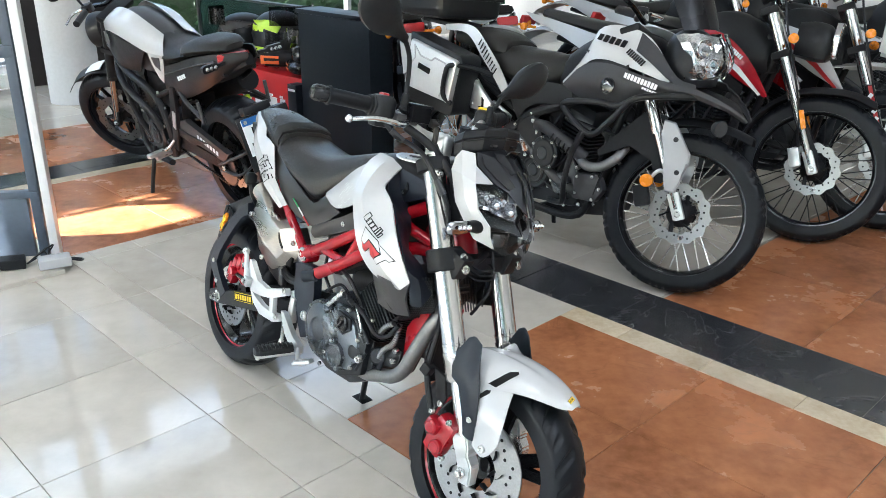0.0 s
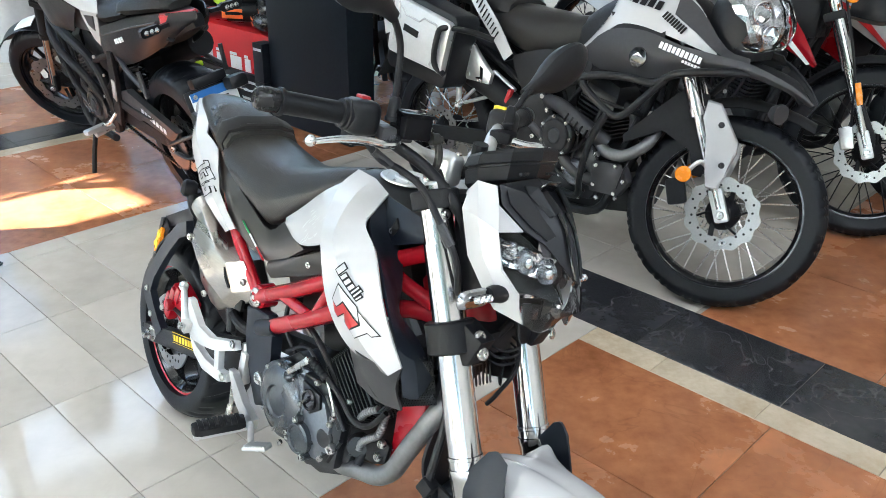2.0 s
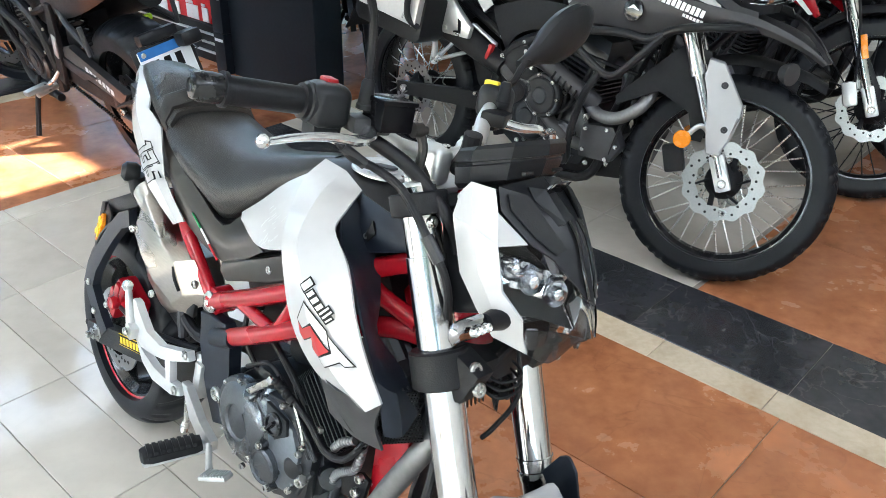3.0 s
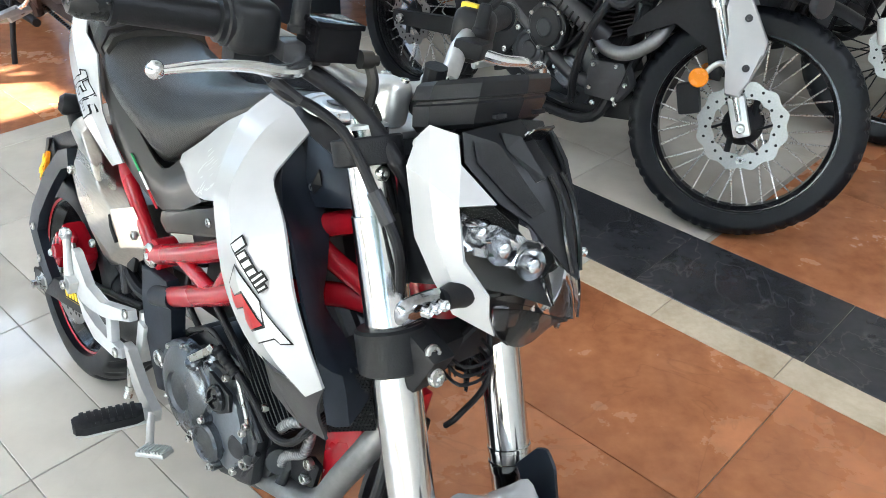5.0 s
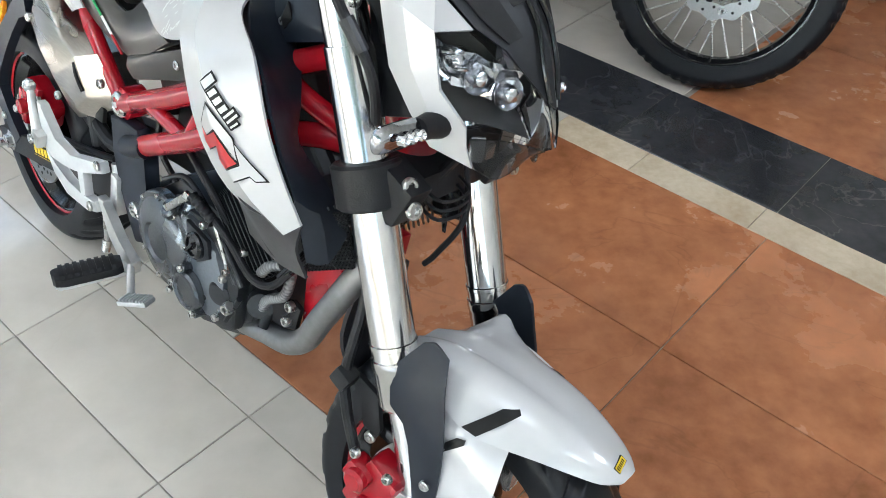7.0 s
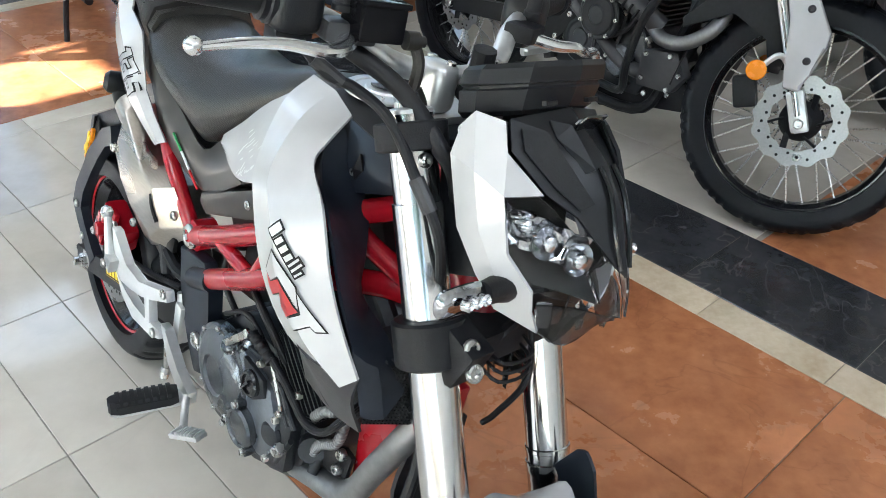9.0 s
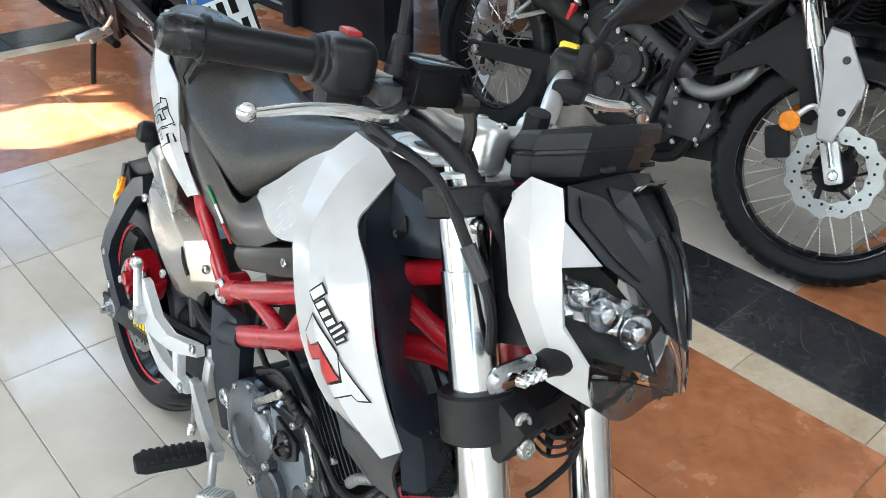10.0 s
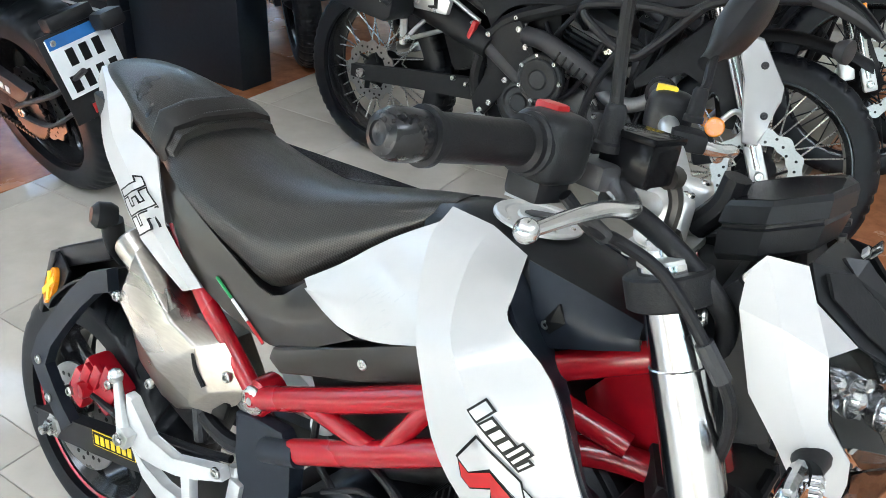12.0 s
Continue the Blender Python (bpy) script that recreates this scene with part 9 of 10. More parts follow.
    # seat in two levels over a sharp black tail
    bm = NB()
    pad(bm, [(0.14, 0.118, 0.872, 0.825), (0.22, 0.125, 0.866, 0.805), (0.30, 0.128, 0.862, 0.785), (0.40, 0.120, 0.872, 0.770), (0.47, 0.095, 0.896, 0.790), (0.50, 0.070, 0.900, 0.810)])
    part("seat", bm, M_SEATPLAIN, th, "black rider seat", sharp=60)
    bm = NB()
    pad(bm, [(-0.145, 0.045, 0.900, 0.872), (-0.09, 0.085, 0.918, 0.868), (0.0, 0.110, 0.920, 0.855), (0.09, 0.122, 0.914, 0.840), (0.16, 0.122, 0.896, 0.828), (0.19, 0.110, 0.876, 0.826)])
    part("passenger_seat", bm, M_SEATPLAIN, th, "black passenger seat", sharp=60)
    knob_shell(th, [[(-0.30, 0.020, 0.885), (-0.16, 0.085, 0.876), (0.02, 0.122, 0.848), (0.20, 0.132, 0.805), (0.36, 0.128, 0.765)], [(-0.29, 0.022, 0.855), (-0.15, 0.100, 0.815), (0.02, 0.138, 0.770), (0.20, 0.142, 0.720), (0.40, 0.132, 0.690)], [(-0.22, 0.022, 0.825), (-0.10, 0.085, 0.745), (0.08, 0.118, 0.668), (0.24, 0.128, 0.628), (0.42, 0.125, 0.640)]], M_BLACKP, "tail_cowl", "black tail cowl")
    bm = NB()
    pad(bm, [(-0.26, 0.022, 0.868, 0.82), (-0.10, 0.085, 0.870, 0.76), (0.10, 0.11, 0.84, 0.68), (0.30, 0.11, 0.80, 0.64)])
    part("tail_core", bm, M_MATTE, th, "black inner tail", sharp=60)
    for s in (-1, 1):
        bm = NB()
        tube(bm, [(0.34, s * 0.143, 0.735), (0.20, s * 0.150, 0.770), (0.02, s * 0.145, 0.815), (-0.14, s * 0.108, 0.846)], 0.006, 6, 5, 0.6)
        part("tail_crease", bm, M_GREYPL, th, "raised tail crease")
        for k in range(4):
            bm = NB()
            box(bm, (0.12 + 0.024 * k, s * 0.1475, 0.756 - 0.007 * k), (0.017, 0.004, 0.020), (0, 14, 0), 0.003)
            part("model_badge", bm, M_PLATE, th)
    bm = NB()
    loft(bm, [[(-0.265, 0.016, 0.880), (-0.265, 0.016, 0.858), (-0.245, -0.016, 0.855), (-0.245, -0.016, 0.880)], [(-0.16, 0.098, 0.872), (-0.16, 0.100, 0.838), (-0.13, 0.09, 0.835), (-0.13, 0.085, 0.872)]])
    bmesh.ops.bevel(bm, geom=bm.edges[:], offset=0.004, segments=2, affect="EDGES")
    part("tail_lamp", bm, M_REDP, th, "red tail lamp")
    # shock with coil spring
    bm = NB()
    coil = [(0.34 + 0.10 * t / 40 + 0.032 * math.cos(t * 0.9), 0.06 + 0.032 * math.sin(t * 0.9), 0.46 + 0.16 * t / 40) for t in range(41)]
    coil = [(x - 0.16, y + 0.03, z + 0.06) for x, y, z in coil]
    tube(bm, coil, 0.008, 8, 1)
    part("shock_spring", bm, M_GLOSSBLACK, th, "black coil spring")
    # chain and sprocket
    bm = NB()
    n = 36
    pts = []
    for k in range(n * 2):
        a = k * math.pi / n
        r = 0.098 if k % 2 else 0.088
        pts.append((r * math.cos(a), 0.315 + r * math.sin(a)))
    prism(bm, pts, 0.108, 0.114)
    part("sprocket", bm, M_DARKDISC, th, "toothed rear sprocket")
    for s in (-1, 1):
        bm = NB()
        for k in range(34):
            t = k / 33
            box(bm, (0.02 + 0.52 * t, 0.112, (0.315 + s * 0.094) * (1 - t) + (0.35 + s * 0.035) * t), (0.010, 0.012, 0.009))
        part("chain", bm, M_BRONZE, th, "oily drive chain")
    bm = NB()
    prism(bm, [(0.10, 0.42), (0.30, 0.43), (0.46, 0.46), (0.46, 0.41), (0.25, 0.38)], 0.10, 0.135, 0.006)
    part("chain_guard", bm, M_BLACKP, th, "black chain guard")
    bm = NB()
    prism(bm, [(-0.09, 0.405), (0.06, 0.425), (0.30, 0.505), (0.42, 0.47), (0.42, 0.40), (0.20, 0.385), (-0.02, 0.345)], 0.100, 0.128, 0.008)
    cg = part("swingarm_cover", bm, M_GREYPL, th, "dark swingarm guard with pale print")
    for k in range(7):
        bm = NB()
        box(bm, (0.03 + 0.028 * k, 0.1295, 0.385 + 0.008 * k), (0.018, 0.002, 0.022), (0, -16, 0))
        part("guard_print", bm, M_PLATE, cg)
    # plate on its arm behind the wheel
    bm = NB()
    tube(bm, [(0.02, 0.125, 0.33), (-0.10, 0.125, 0.38), (-0.24, 0.115, 0.44), (-0.31, 0.06, 0.50)], 0.014, 8, 5, 0.6)
    tube(bm, [(0.03, 0.125, 0.30), (-0.14, 0.125, 0.31), (-0.30, 0.11, 0.40)], 0.011, 8, 5, 0.6)
    part("plate_arm", bm, M_GREYPL, th, "dark grey plate arm")
    tilt = Matrix.Translation((-0.285, 0.022, 0.505)) @ Matrix.Rotation(radians(14), 4, "Y")
    bm = NB()
    box(bm, (0.010, 0, -0.02), (0.006, 0.22, 0.25), None, 0.003)
    box(bm, (0.012, 0, 0.125), (0.05, 0.14, 0.04), None, 0.01)
    pl = part("plate_backing", bm, M_BLACKP, th, "black plate backing", tilt)
    bm = NB()
    box(bm, (0, 0, 0.01), (0.003, 0.190, 0.165), None, 0.001)
    part("number_plate", bm, M_PLATE, th, "white and blue number plate with dark bars", tilt)
    bm = NB()
    box(bm, (-0.0022, 0, 0.080), (0.002, 0.184, 0.032))
    part("plate_band", bm, M_BLUE, th, "blue plate band", tilt)
    for row, count in ((0.030, 3), (-0.038, 4)):
        for k in range(count):
            bm = NB()
            box(bm, (-0.0022, (k - (count - 1) / 2) * 0.042, row), (0.002, 0.024, 0.046))
            part("plate_bar", bm, M_INK, th, "", tilt)
    for y in (-0.075, 0.075):
        bolt(th, "plate_screw", tilt @ Vector((-0.002, y, 0.080)), (-1, 0, 0), 0.009, 0.004)
    bm = NB()
    box(bm, (-0.003, 0, -0.118), (0.004, 0.10, 0.028), None, 0.001)
    part("plate_reflector", bm, M_REDP, th, "red rear reflector", tilt)
    bm = NB()
    box(bm, (-0.300, -0.06, 0.60), (0.07, 0.075, 0.05), (0, 14, 0), 0.015)
    part("plate_lamp", bm, M_BLACKP, th, "black plate lamp", None)
    # round lamp, mudguard, bits of lime
    bm = NB()
    lathe(bm, [(-0.10, 0.05), (-0.06, 0.09), (0.0, 0.10), (0.02, 0.098), (0.022, 0.085)], (1.30, 0, 0.84), (1, 0, -0.05), 32)
    f("headlamp", bm, M_BLACKP, "round black headlamp")
    bm = NB()
    sheet(bm, [[(1.45 + r * math.cos(radians(a)), y, 0.30 + r * math.sin(radians(a)) - abs(y) * 0.35) for y in (-0.068, -0.035, 0, 0.035, 0.068)] for a, r in ((135, 0.335), (110, 0.335), (85, 0.335), (60, 0.335), (42, 0.34))], 0.004, 2, 3)
    f("front_mudguard", bm, M_BLACKP, "black front mudguard")
    bm = NB()
    sheet(bm, [[(1.40, y, 0.648 - abs(y) * 0.3) for y in (-0.06, 0, 0.06)], [(1.50, y, 0.632 - abs(y) * 0.3) for y in (-0.055, 0, 0.055)], [(1.60, y, 0.590 - abs(y) * 0.3) for y in (-0.045, 0, 0.045)]], 0.004, 3, 3)
    f("mudguard_tip", bm, M_PLATE, "pale mudguard tip")
    bm = NB()
    box(bm, (0.02, -0.085, 0.60), (0.02, 0.03, 0.02), None, 0.004)
    part("bobbin", bm, M_LIME, th, "lime paddock bobbin")
    for s in (-1, 1):
        bm = NB()
        tube(bm, [(hx - 0.06, s * 0.24, 1.07), (hx - 0.04, s * 0.26, 1.16), (hx - 0.03, s * 0.32, 1.20)], 0.006, 8)
        lathe(bm, [(-0.012, 0.03), (0, 0.05), (0.012, 0.048), (0.014, 0.04)], (hx - 0.03, s * 0.36, 1.22), (-1, 0, 0), 20)
        f("mirror", bm, M_BLACKP, "round black mirror")
    return th


def stand_pose(x, y, yaw, lean):
    return Matrix.Translation((x, y, 0)) @ Matrix.Rotation(radians(yaw), 4, "Z") @ Matrix.Rotation(radians(-lean), 4, "X")


touring_bike(stand_pose(0.04, 4.215, -47.5, 5.5))
naked_bike(stand_pose(-0.925, 4.08, 132.5, 10))
trail_bike(stand_pose(0.705, 4.80, -45, 7), "red and black trail motorcycle with black spoked wheels", M_MATTE, M_RED, M_CHROME, M_WHITE, False)
trail_bike(stand_pose(1.14, 4.99, -46, 7), "white trail motorcycle with black and red fork guards", M_WHITE, M_WHITE, M_CHROME, M_WHITE, True)
trail_bike(stand_pose(-0.15, 5.19, 95, 5), "white trail motorcycle with a red tail lamp", M_WHITE, M_GREYPL, M_CHROME, M_WHITE, True)
trail_bike(stand_pose(0.36, 5.52, 97, 5), "black trail motorcycle with a white tail", M_MATTE, M_GREYPL, M_CHROME, M_WHITE, True)
trail_bike(stand_pose(2.15, 5.95, -46, 7), "white enduro motorcycle with gold forks", M_WHITE, M_WHITE, M_GOLD, M_WHITE, True)
trail_bike(stand_pose(0.98, 6.35, -44, 7), "black trail motorcycle with a white rear mudguard", M_MATTE, M_GREYPL, M_CHROME, M_WHITE, False)
trail_bike(stand_pose(1.68, 6.95, -44, 7), "white and red trail motorcycle in the far row", M_WHITE, M_RED, M_CHROME, M_WHITE, True)

# display cabinet, helmet stand, shopfront door, column


def uvbox(bm, u0, u1, v0, v1, z0, z1, bev=0.0):
    return box(bm, ((u0 + u1) / 2, (v0 + v1) / 2, (z0 + z1) / 2), (u1 - u0, v1 - v0, z1 - z0), None, bev)


cab = thing("display_cabinet", FLOOR_M, "tall plain blue-black display cabinet beside the helmet stand", "cabinet")
bm = NB()
uvbox(bm, -4.42, -3.75, 3.13, 3.30, 0.0, 0.865, 0.004)
part("cabinet_body", bm, M_CAB, cab)
bm = NB()
uvbox(bm, -4.43, -3.74, 3.12, 3.31, 0.865, 0.89, 0.004)
part("cabinet_top", bm, M_CAB, cab)

stand = thing("helmet_stand", FLOOR_M, "black drawer base with a red lettered display panel", "display stand")
bm = NB()
uvbox(bm, -5.95, -4.45, 3.18, 3.62, 0.0, 0.20, 0.004)
part("drawer_base", bm, M_BLACKP, stand, "black slatted base")
for z in (0.05, 0.10, 0.15):
    bm = NB()
    uvbox(bm, -5.92, -4.46, 3.168, 3.182, z, z + 0.010, 0.001)
    part("metal_strip", bm, M_ALU, stand, "silver metal strip")
bm = NB()
uvbox(bm, -5.95, -4.45, 3.20, 3.60, 0.20, 0.44, 0.004)
part("red_panel", bm, M_REDPANEL, stand, "glossy red display panel")
for k, (w0, h0) in enumerate(((0.10, 0.075), (0.075, 0.070), (0.11, 0.075), (0.055, 0.075), (0.09, 0.070))):
    bm = NB()
    uvbox(bm, -5.22 + k * 0.15, -5.22 + k * 0.15 + w0, 3.194, 3.199, 0.205, 0.205 + h0)
    uvbox(bm, -5.22 + k * 0.15, -5.22 + k * 0.15 + w0 * 0.6, 3.193, 3.198, 0.285, 0.300)
    part("panel_lettering", bm, M_PLATE, stand)
for k in range(2):
    bx = thing("accessory_box", FLOOR_M @ Matrix.Translation((-4.475, 3.09, 0.0)), "small black carton with pale print beside the cabinet", "box", "stacked cartons")
    bm = NB()
    uvbox(bm, -0.045, 0.045, 0.0, 0.08, 0.215 * k, 0.215 * k + 0.212, 0.003)
    part("carton", bm, M_CAB, bx)
    bm = NB()
    uvbox(bm, -0.035, 0.035, -0.002, 0.0, 0.17 + 0.215 * k, 0.185 + 0.215 * k)
    part("carton_print", bm, M_PLATE, bx)


def helmet(m, label, shell_mat, accent):
    th = thing("helmet", m, label, "helmet", "helmets on the stand")
    bm = NB()
    rr = []
    for k in range(13):
        a = -0.9 + k * (math.pi / 2 + 0.9) / 12
        r = max(0.004, 0.135 * math.cos(a) ** 0.8 if a > 0 else 0.135 * (1 - 0.12 * (a / 0.9) ** 2))
        rr.append([(r * 1.12 * math.cos(t) + (0.01 if a < 0 else 0), r * math.sin(t), 0.15 + 0.125 * math.sin(a)) for t in (j * math.tau / 28 for j in range(28))])
    quad_rings(bm, rr)
    part("shell", bm, shell_mat, th, sharp=60)
    bm = NB()
    sheet(bm, [[(0.155 * math.cos(t), 0.140 * math.sin(t), z) for t in (-1.2 + 0.3 * j for j in range(9))] for z in (0.11, 0.15, 0.19)], 0.003, 2, 2)
    part("visor", bm, M_GLOSSBLACK, th, "dark glossy visor")
    for s in (-1, 1):
        for z0, ln in ((0.20, 0.09), (0.10, 0.07)):
            bm = NB()
            sheet(bm, [[((0.150 - 0.02 * abs(z - 0.13) / 0.1) * math.cos(t), s * (0.139 - 0.02 * abs(z - 0.13) / 0.1) * math.sin(t), z) for t in (1.3, 1.7, 2.1, 2.4)] for z in (z0 - 0.015, z0 + 0.012)], 0.003, 2, 1)
            part("graphic", bm, accent, th)
    bm = NB()
    tube(bm, [(0.060, -0.135, 0.060), (0.145, -0.075, 0.060), (0.175, 0, 0.058), (0.145, 0.075, 0.060), (0.060, 0.135, 0.060)], 0.032, 12, 6, 1.2)
    part("chin_bar", bm, shell_mat, th, "projecting chin bar")
    bm = NB()
    sheet(bm, [[(0.05 + 0.150 * math.cos(t), 0.142 * math.sin(t), z) for t in (-1.2 + 0.3 * j for j in range(9))] for z in (0.22, 0.27, 0.31)], 0.003, 2, 2)
    part("raised_visor", bm, M_SMOKE, th, "raised smoked visor")
    for s in (-1, 1):
        bm = NB()
        sheet(bm, [[(0.030, s * 0.118, 0.235), (0.090, s * 0.105, 0.240), (0.130, s * 0.085, 0.215)], [(-0.08, s * 0.100, 0.232), (0.02, s * 0.126, 0.205), (0.12, s * 0.105, 0.185)]], 0.006 * s, 3, 3)
        part("side_flash", bm, accent, th, "bright angular flash")
        bm = NB()
        box(bm, (0.100, s * 0.142, 0.058), (0.095, 0.006, 0.040), (0, 0, s * -32), 0.002)
        if accent is M_LIME:
            part("chin_print", bm, M_ORANGE, th, "orange chin print")
        else:
            part("chin_trim", bm, M_MATTE, th)
    return th


HZ = 0.44
helmet(FLOOR_M @ Matrix.Translation((-5.42, 3.36, HZ)) @ Matrix.Rotation(radians(-120), 4, "Z") @ Matrix.Scale(1.2, 4), "black full-face helmet with dark glossy visor", M_BLACKP, M_GREYPL)
helmet(FLOOR_M @ Matrix.Translation((-5.03, 3.40, HZ)) @ Matrix.Rotation(radians(2), 4, "Z") @ Matrix.Scale(1.35, 4), "black helmet with lime flashes and orange chin print", M_BLACKP, M_LIME)
helmet(FLOOR_M @ Matrix.Translation((-4.63, 3.38, HZ)) @ Matrix.Rotation(radians(-60), 4, "Z"), "black helmet with fluorescent lime side", M_GLOSSBLACK, M_LIME)

# dark green glass board behind the stand
gb = thing("notice_board", FLOOR_M, "dark green glazed board in a light frame", "board")
bm = NB()
uvbox(bm, -6.55, -4.5, 3.66, 3.69, 0.20, 0.80)
part("board_face", bm, mat("dark_green_glass", (0.012, 0.035, 0.030), 0.12, 0, 0.2, 2, 40), gb)
bm = NB()
uvbox(bm, -6.58, -4.48, 3.64, 3.70, 0.80, 0.815, 0.003)
uvbox(bm, -6.58, -6.55, 3.64, 3.70, 0.0, 0.80, 0.003)
part("board_frame", bm, M_GREYPL, gb)

# round column
col = thing("column", Matrix.Translation((-3.02, 6.88, 0)), "round white painted column", "column")
bm = NB()
lathe(bm, [(0, 0.20), (3.29, 0.20)], (0, 0, 0), (0, 0, 1), 40)
part("shaft", bm, mat("grey_white_column_paint", (0.50, 0.51, 0.52), 0.6, 0, 0.08, 1.5, 40, bump=0.1, bump_scale=120), col)
tagged(col, kind="structure")

# open glazed shop door: hinge post towards the shop, leaf running out past the camera's left
P0, P1 = Vector((-1.69, 3.52, 0)), Vector((-3.03, 3.30, 0))
dd = (P1 - P0).normalized()
DM = plane_at(P0, dd, (0, 0, 1))
DL = (P1 - P0).length
door = thing("door_1", DM, "white framed glazed shop door with a blue-grey kick panel", "door")
tagged(door, kind="structure")
bm = NB()
box(bm, (0.018, 1.15, 0), (0.036, 2.30, 0.05), None, 0.003)
part("door_post", bm, M_FRAMEW, door)
bm = NB()
box(bm, (DL - 0.03, 1.15, 0), (0.06, 2.30, 0.05), None, 0.003)
part("door_stile", bm, M_FRAMEW, door)
for y, h in ((0.300, 0.030), (0.90, 0.05), (2.27, 0.06)):
    bm = NB()
    box(bm, (DL / 2, y, 0), (DL - 0.10, h, 0.045), None, 0.003)
    part("door_rail", bm, M_KICK if y < 1.2 else M_FRAMEW, door)
bm = NB()
box(bm, (0.065, 1.15, 0.002), (0.040, 2.28, 0.040), None, 0.003)
part("door_frame", bm, M_KICK, door)
bm = NB()
box(bm, (DL / 2 + 0.03, 0.152, 0), (DL - 0.14, 0.265, 0.030), None, 0.003)
part("kick_panel", bm, M_KICK, door, "blue-grey kick panel")
for y0, y1 in ((0.320, 0.872), (0.928, 2.24)):
    bm = NB()
    box(bm, (DL / 2 + 0.03, (y0 + y1) / 2, 0), (DL - 0.15, y1 - y0, 0.005))
    pn = part("pane", bm, M_PANE, door, "clear glass pane")
    pn.visible_shadow = False
th_bm = NB()
uvbox(th_bm, -5.3, -3.50, -0.6, 1.235, -0.002, 0.018, 0.004)
tagged(part("threshold", th_bm, M_TILEW, None, "pale raised stone threshold under the shop door", FLOOR_M), "", "threshold", kind="structure")

# charger and leads on the sill
ch = thing("power_adapter", Matrix.Translation((-1.82, 3.352, 0.0)) @ Matrix.Rotation(radians(25), 4, "Z"), "black mains adapter with coiled lead on the floor", "adapter")
bm = NB()
box(bm, (0, 0, 0.045), (0.10, 0.06, 0.045), (6, 4, 0), 0.008, 3)
part("adapter_body", bm, M_BLACKP, ch)
for k in range(4):
    bm = NB()
    a = k * 0.9
    tube(bm, [(0.05, 0, 0.03), (0.10 + 0.02 * k, 0.03 * math.sin(a), 0.05 + 0.015 * k), (0.14, -0.04 + 0.02 * k, 0.05), (0.19, -0.02 * k, 0.028), (0.24, 0.01, 0.026)], 0.0035, 6)
    part("lead", bm, M_RUBBER, ch)
wp = thing("power_block", Matrix.Translation((-1.655, 3.378, 0.018)) @ Matrix.Rotation(radians(30), 4, "Z"), "white plastic power block with black lead", "adapter")
bm = NB()
box(bm, (0, 0, 0.024), (0.13, 0.075, 0.044), None, 0.010, 3)
part("block_body", bm, M_WHITE, wp)
bm = NB()
tube(bm, [(0.06, -0.02, 0.03), (0.10, -0.03, 0.02), (0.11, 0.02, 0.008), (0.05, 0.06, 0.006), (-0.05, 0.05, 0.006)], 0.004, 6)
part("lead", bm, M_RUBBER, wp)

# floor tiles, piece by piece
TILE_MESH = {}


def tile_mesh(w, d, material):
    key = (round(w, 3), round(d, 3), material.name)
    if key not in TILE_MESH:
        bm = NB()
        b, t = 0.0012, 0.004
        lo = [(0, 0), (w, 0), (w, d), (0, d)]
        hi = [(b, b), (w - b, b), (w - b, d - b), (b, d - b)]
        quad_rings(bm, [[(x, y, -0.006) for x, y in lo], [(x, y, -b) for x, y in lo], [(x, y, 0) for x, y in hi]])
        me = bpy.data.meshes.new("tile")
        bm.to_mesh(me)
        bm.free()
        me.materials.append(material)
        TILE_MESH[key] = me
    return TILE_MESH[key]


def lay(u0, u1, v0, v1, material, gap=0.0011):
    if u1 - u0 < 0.02 or v1 - v0 < 0.02:
        return
    me = tile_mesh(u1 - u0 - 2 * gap, v1 - v0 - 2 * gap, material)
    share("tile", me, floor, Matrix.Translation((u0 + gap, v0 + gap, random.uniform(-0.0004, 0.0002))))


def grid(u0, u1, v0, v1, du, dv, ou, ov, material):
    """Tiles of du x dv with a joint through (ou, ov), cut at the area's edges."""
    us = [u0] + [ou + k * du for k in range(-60, 61) if u0 + 0.01 < ou + k * du < u1 - 0.01] + [u1]
    vs = [v0] + [ov + k * dv for k in range(-60, 61) if v0 + 0.01 < ov + k * dv < v1 - 0.01] + [v1]
    for a, b in zip(us, us[1:]):
        for c, d in zip(vs, vs[1:]):
            lay(a, b, c, d, material)


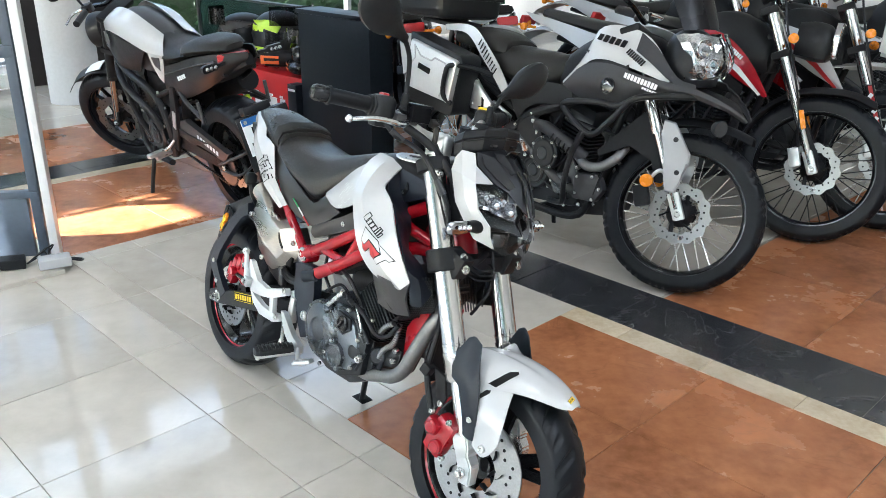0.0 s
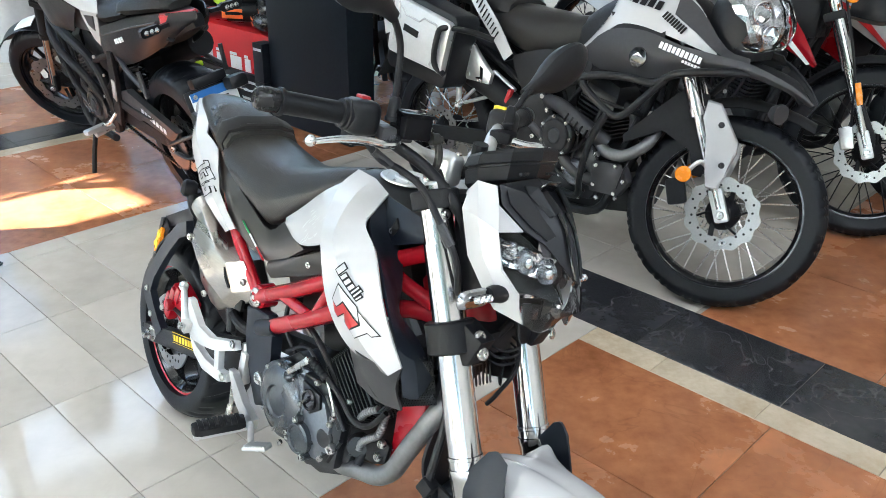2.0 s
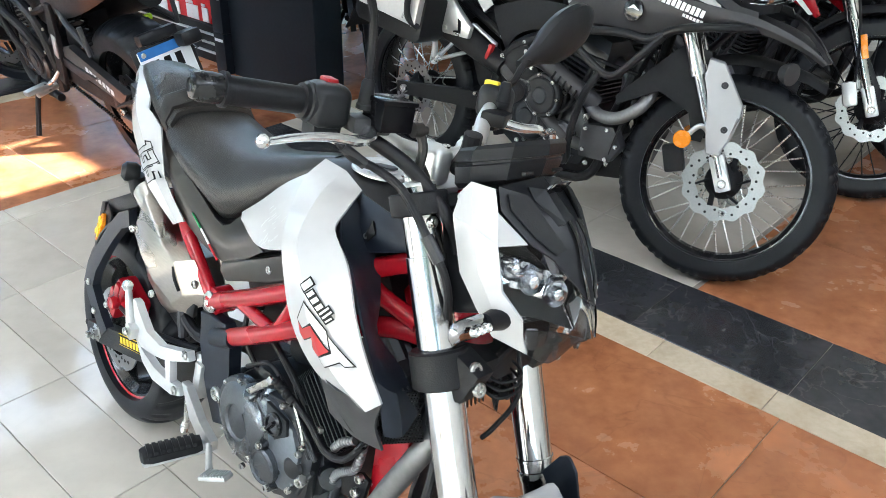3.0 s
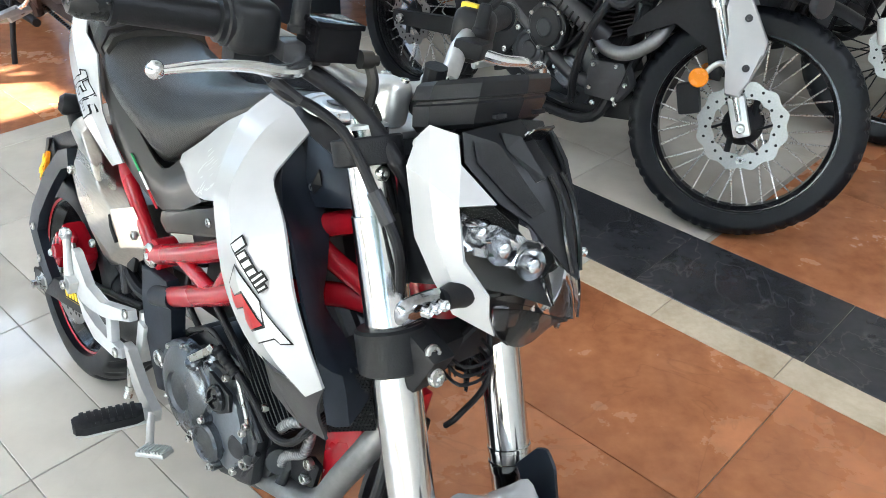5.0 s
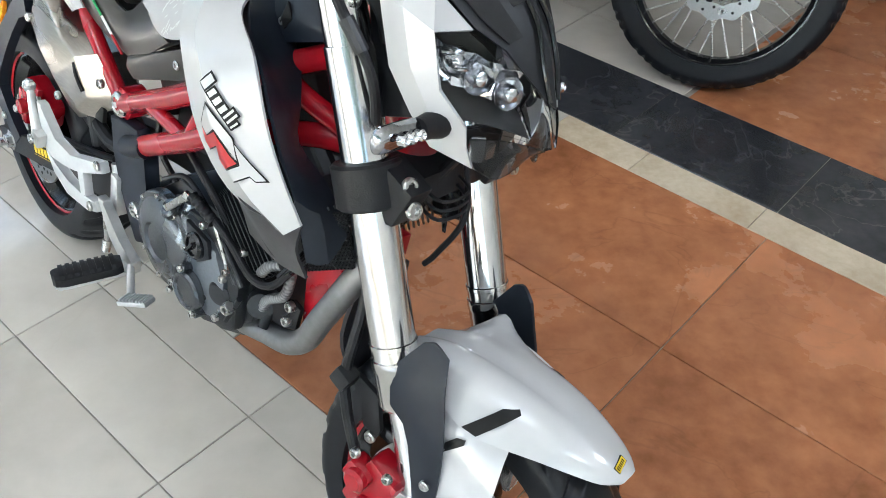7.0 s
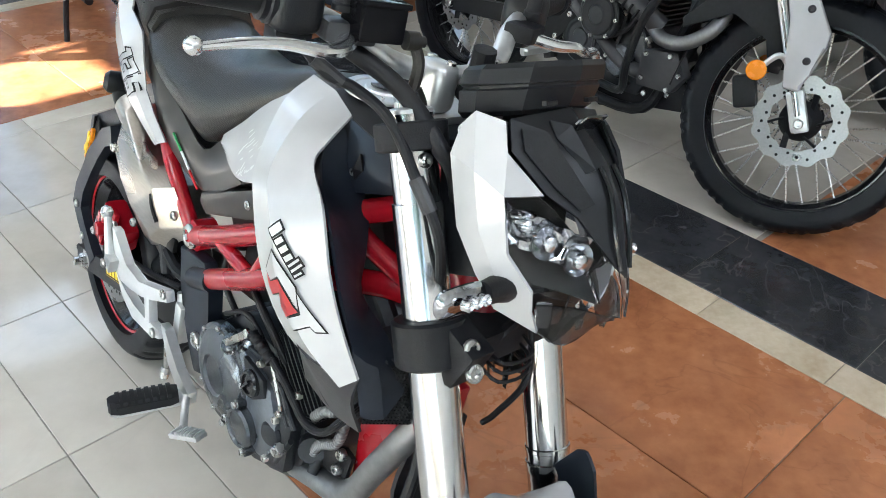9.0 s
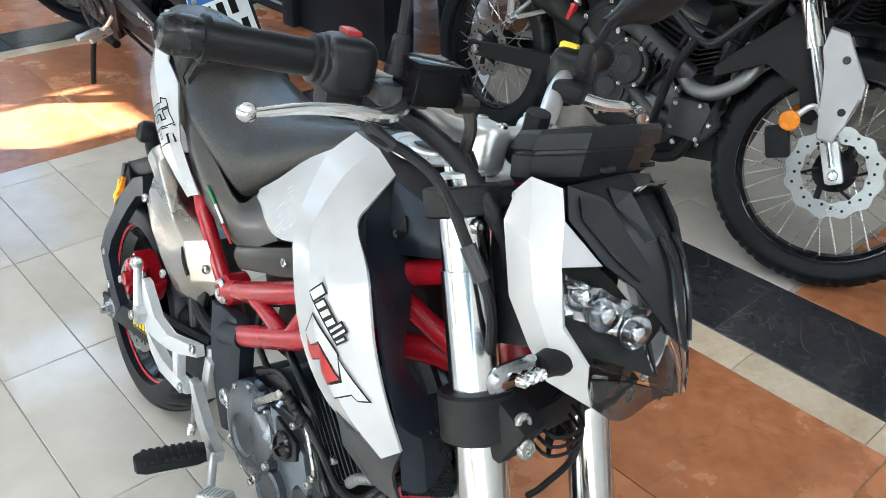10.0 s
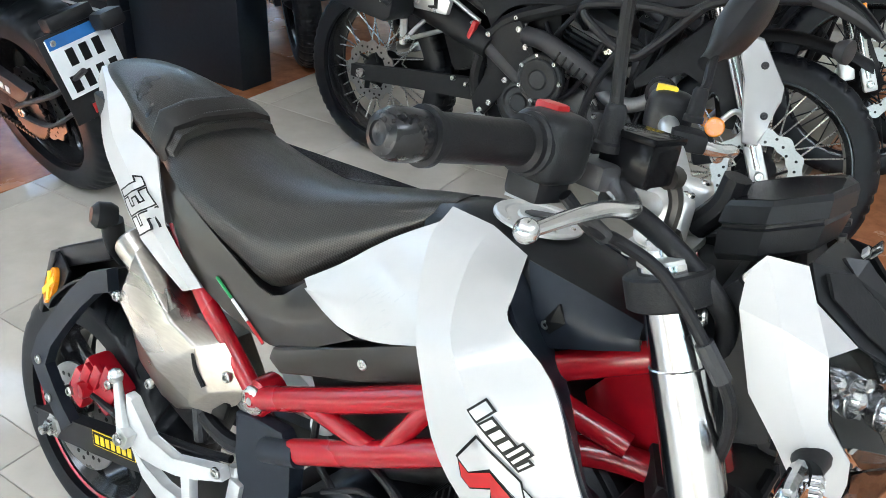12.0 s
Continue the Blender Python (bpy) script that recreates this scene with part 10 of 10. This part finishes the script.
WT, WV = 0.486, 0.496
# inlaid panel under the front wheel and its strips
grid(-1.80, -1.165, 1.40, 2.43, 0.635, 0.57, -1.165, 1.965, M_TILEB)
grid(-1.165, 0.6, 1.40, 2.43, 0.57, 0.57, -1.165, 1.965, M_TILEB)
grid(-1.80, 0.6, 2.43, 2.535, 0.328, 1.0, -1.215, 0.0, M_TILES)
grid(-3.68, 0.6, 2.535, 2.85, 0.47, 1.0, -1.19, 0.0, M_TILED)
# panel beyond the dark strip
grid(-1.61, 0.6, 2.85, 6.2, 0.57, 0.57, -1.61, 2.85, M_TILEB)
# long band across the shop with its own strips
grid(-4.82, -3.68, 1.30, 5.9, 0.57, 0.57, -3.68, 1.30, M_TILEB)
grid(-4.92, -4.82, 1.30, 5.9, 1.0, 0.328, -9.0, 1.30, M_TILES)
grid(-5.19, -4.92, 1.30, 5.9, 1.0, 0.47, -9.0, 1.45, M_TILED)
grid(-6.15, -5.19, 1.30, 5.9, 0.57, 0.57, -5.19, 1.30, M_TILEB)
# cream field round them
for a in ((-4.82, 0.6, -0.8, 1.30), (-3.68, 0.6, 1.30, 1.40), (-3.68, -1.80, 1.40, 2.535), (-3.68, -1.61, 2.85, 5.9), (-7.6, -6.15, 1.30, 4.1), (-6.9, -4.82, -0.3, 1.30)):
    grid(*a, WT, WV, -2.112, 1.110, M_TILEW)

# the rest of the field, out of the camera's way
bm = NB()
box(bm, (-7.25, 0.5, -0.0035), (0.69, 1.58, 0.006))
box(bm, (-6.88, 5.0, -0.0035), (1.43, 1.78, 0.006))
for i in range(-9, 13):
    for j in range(-8, 17):
        u, v = -2.112 + i * WT, 1.110 + j * WV
        if (u > -7.9 and u + WT < 6.0 and v > -3.4 and v + WV < 9.0) and not (-7.6 < u + WT / 2 < 0.6 and -0.8 < v + WV / 2 < 6.2):
            box(bm, (u + WT / 2, v + WV / 2, -0.0035), (WT - 0.003, WV - 0.003, 0.006))
tagged(part("far_tiles", bm, M_TILEW, floor), kind="stuff")
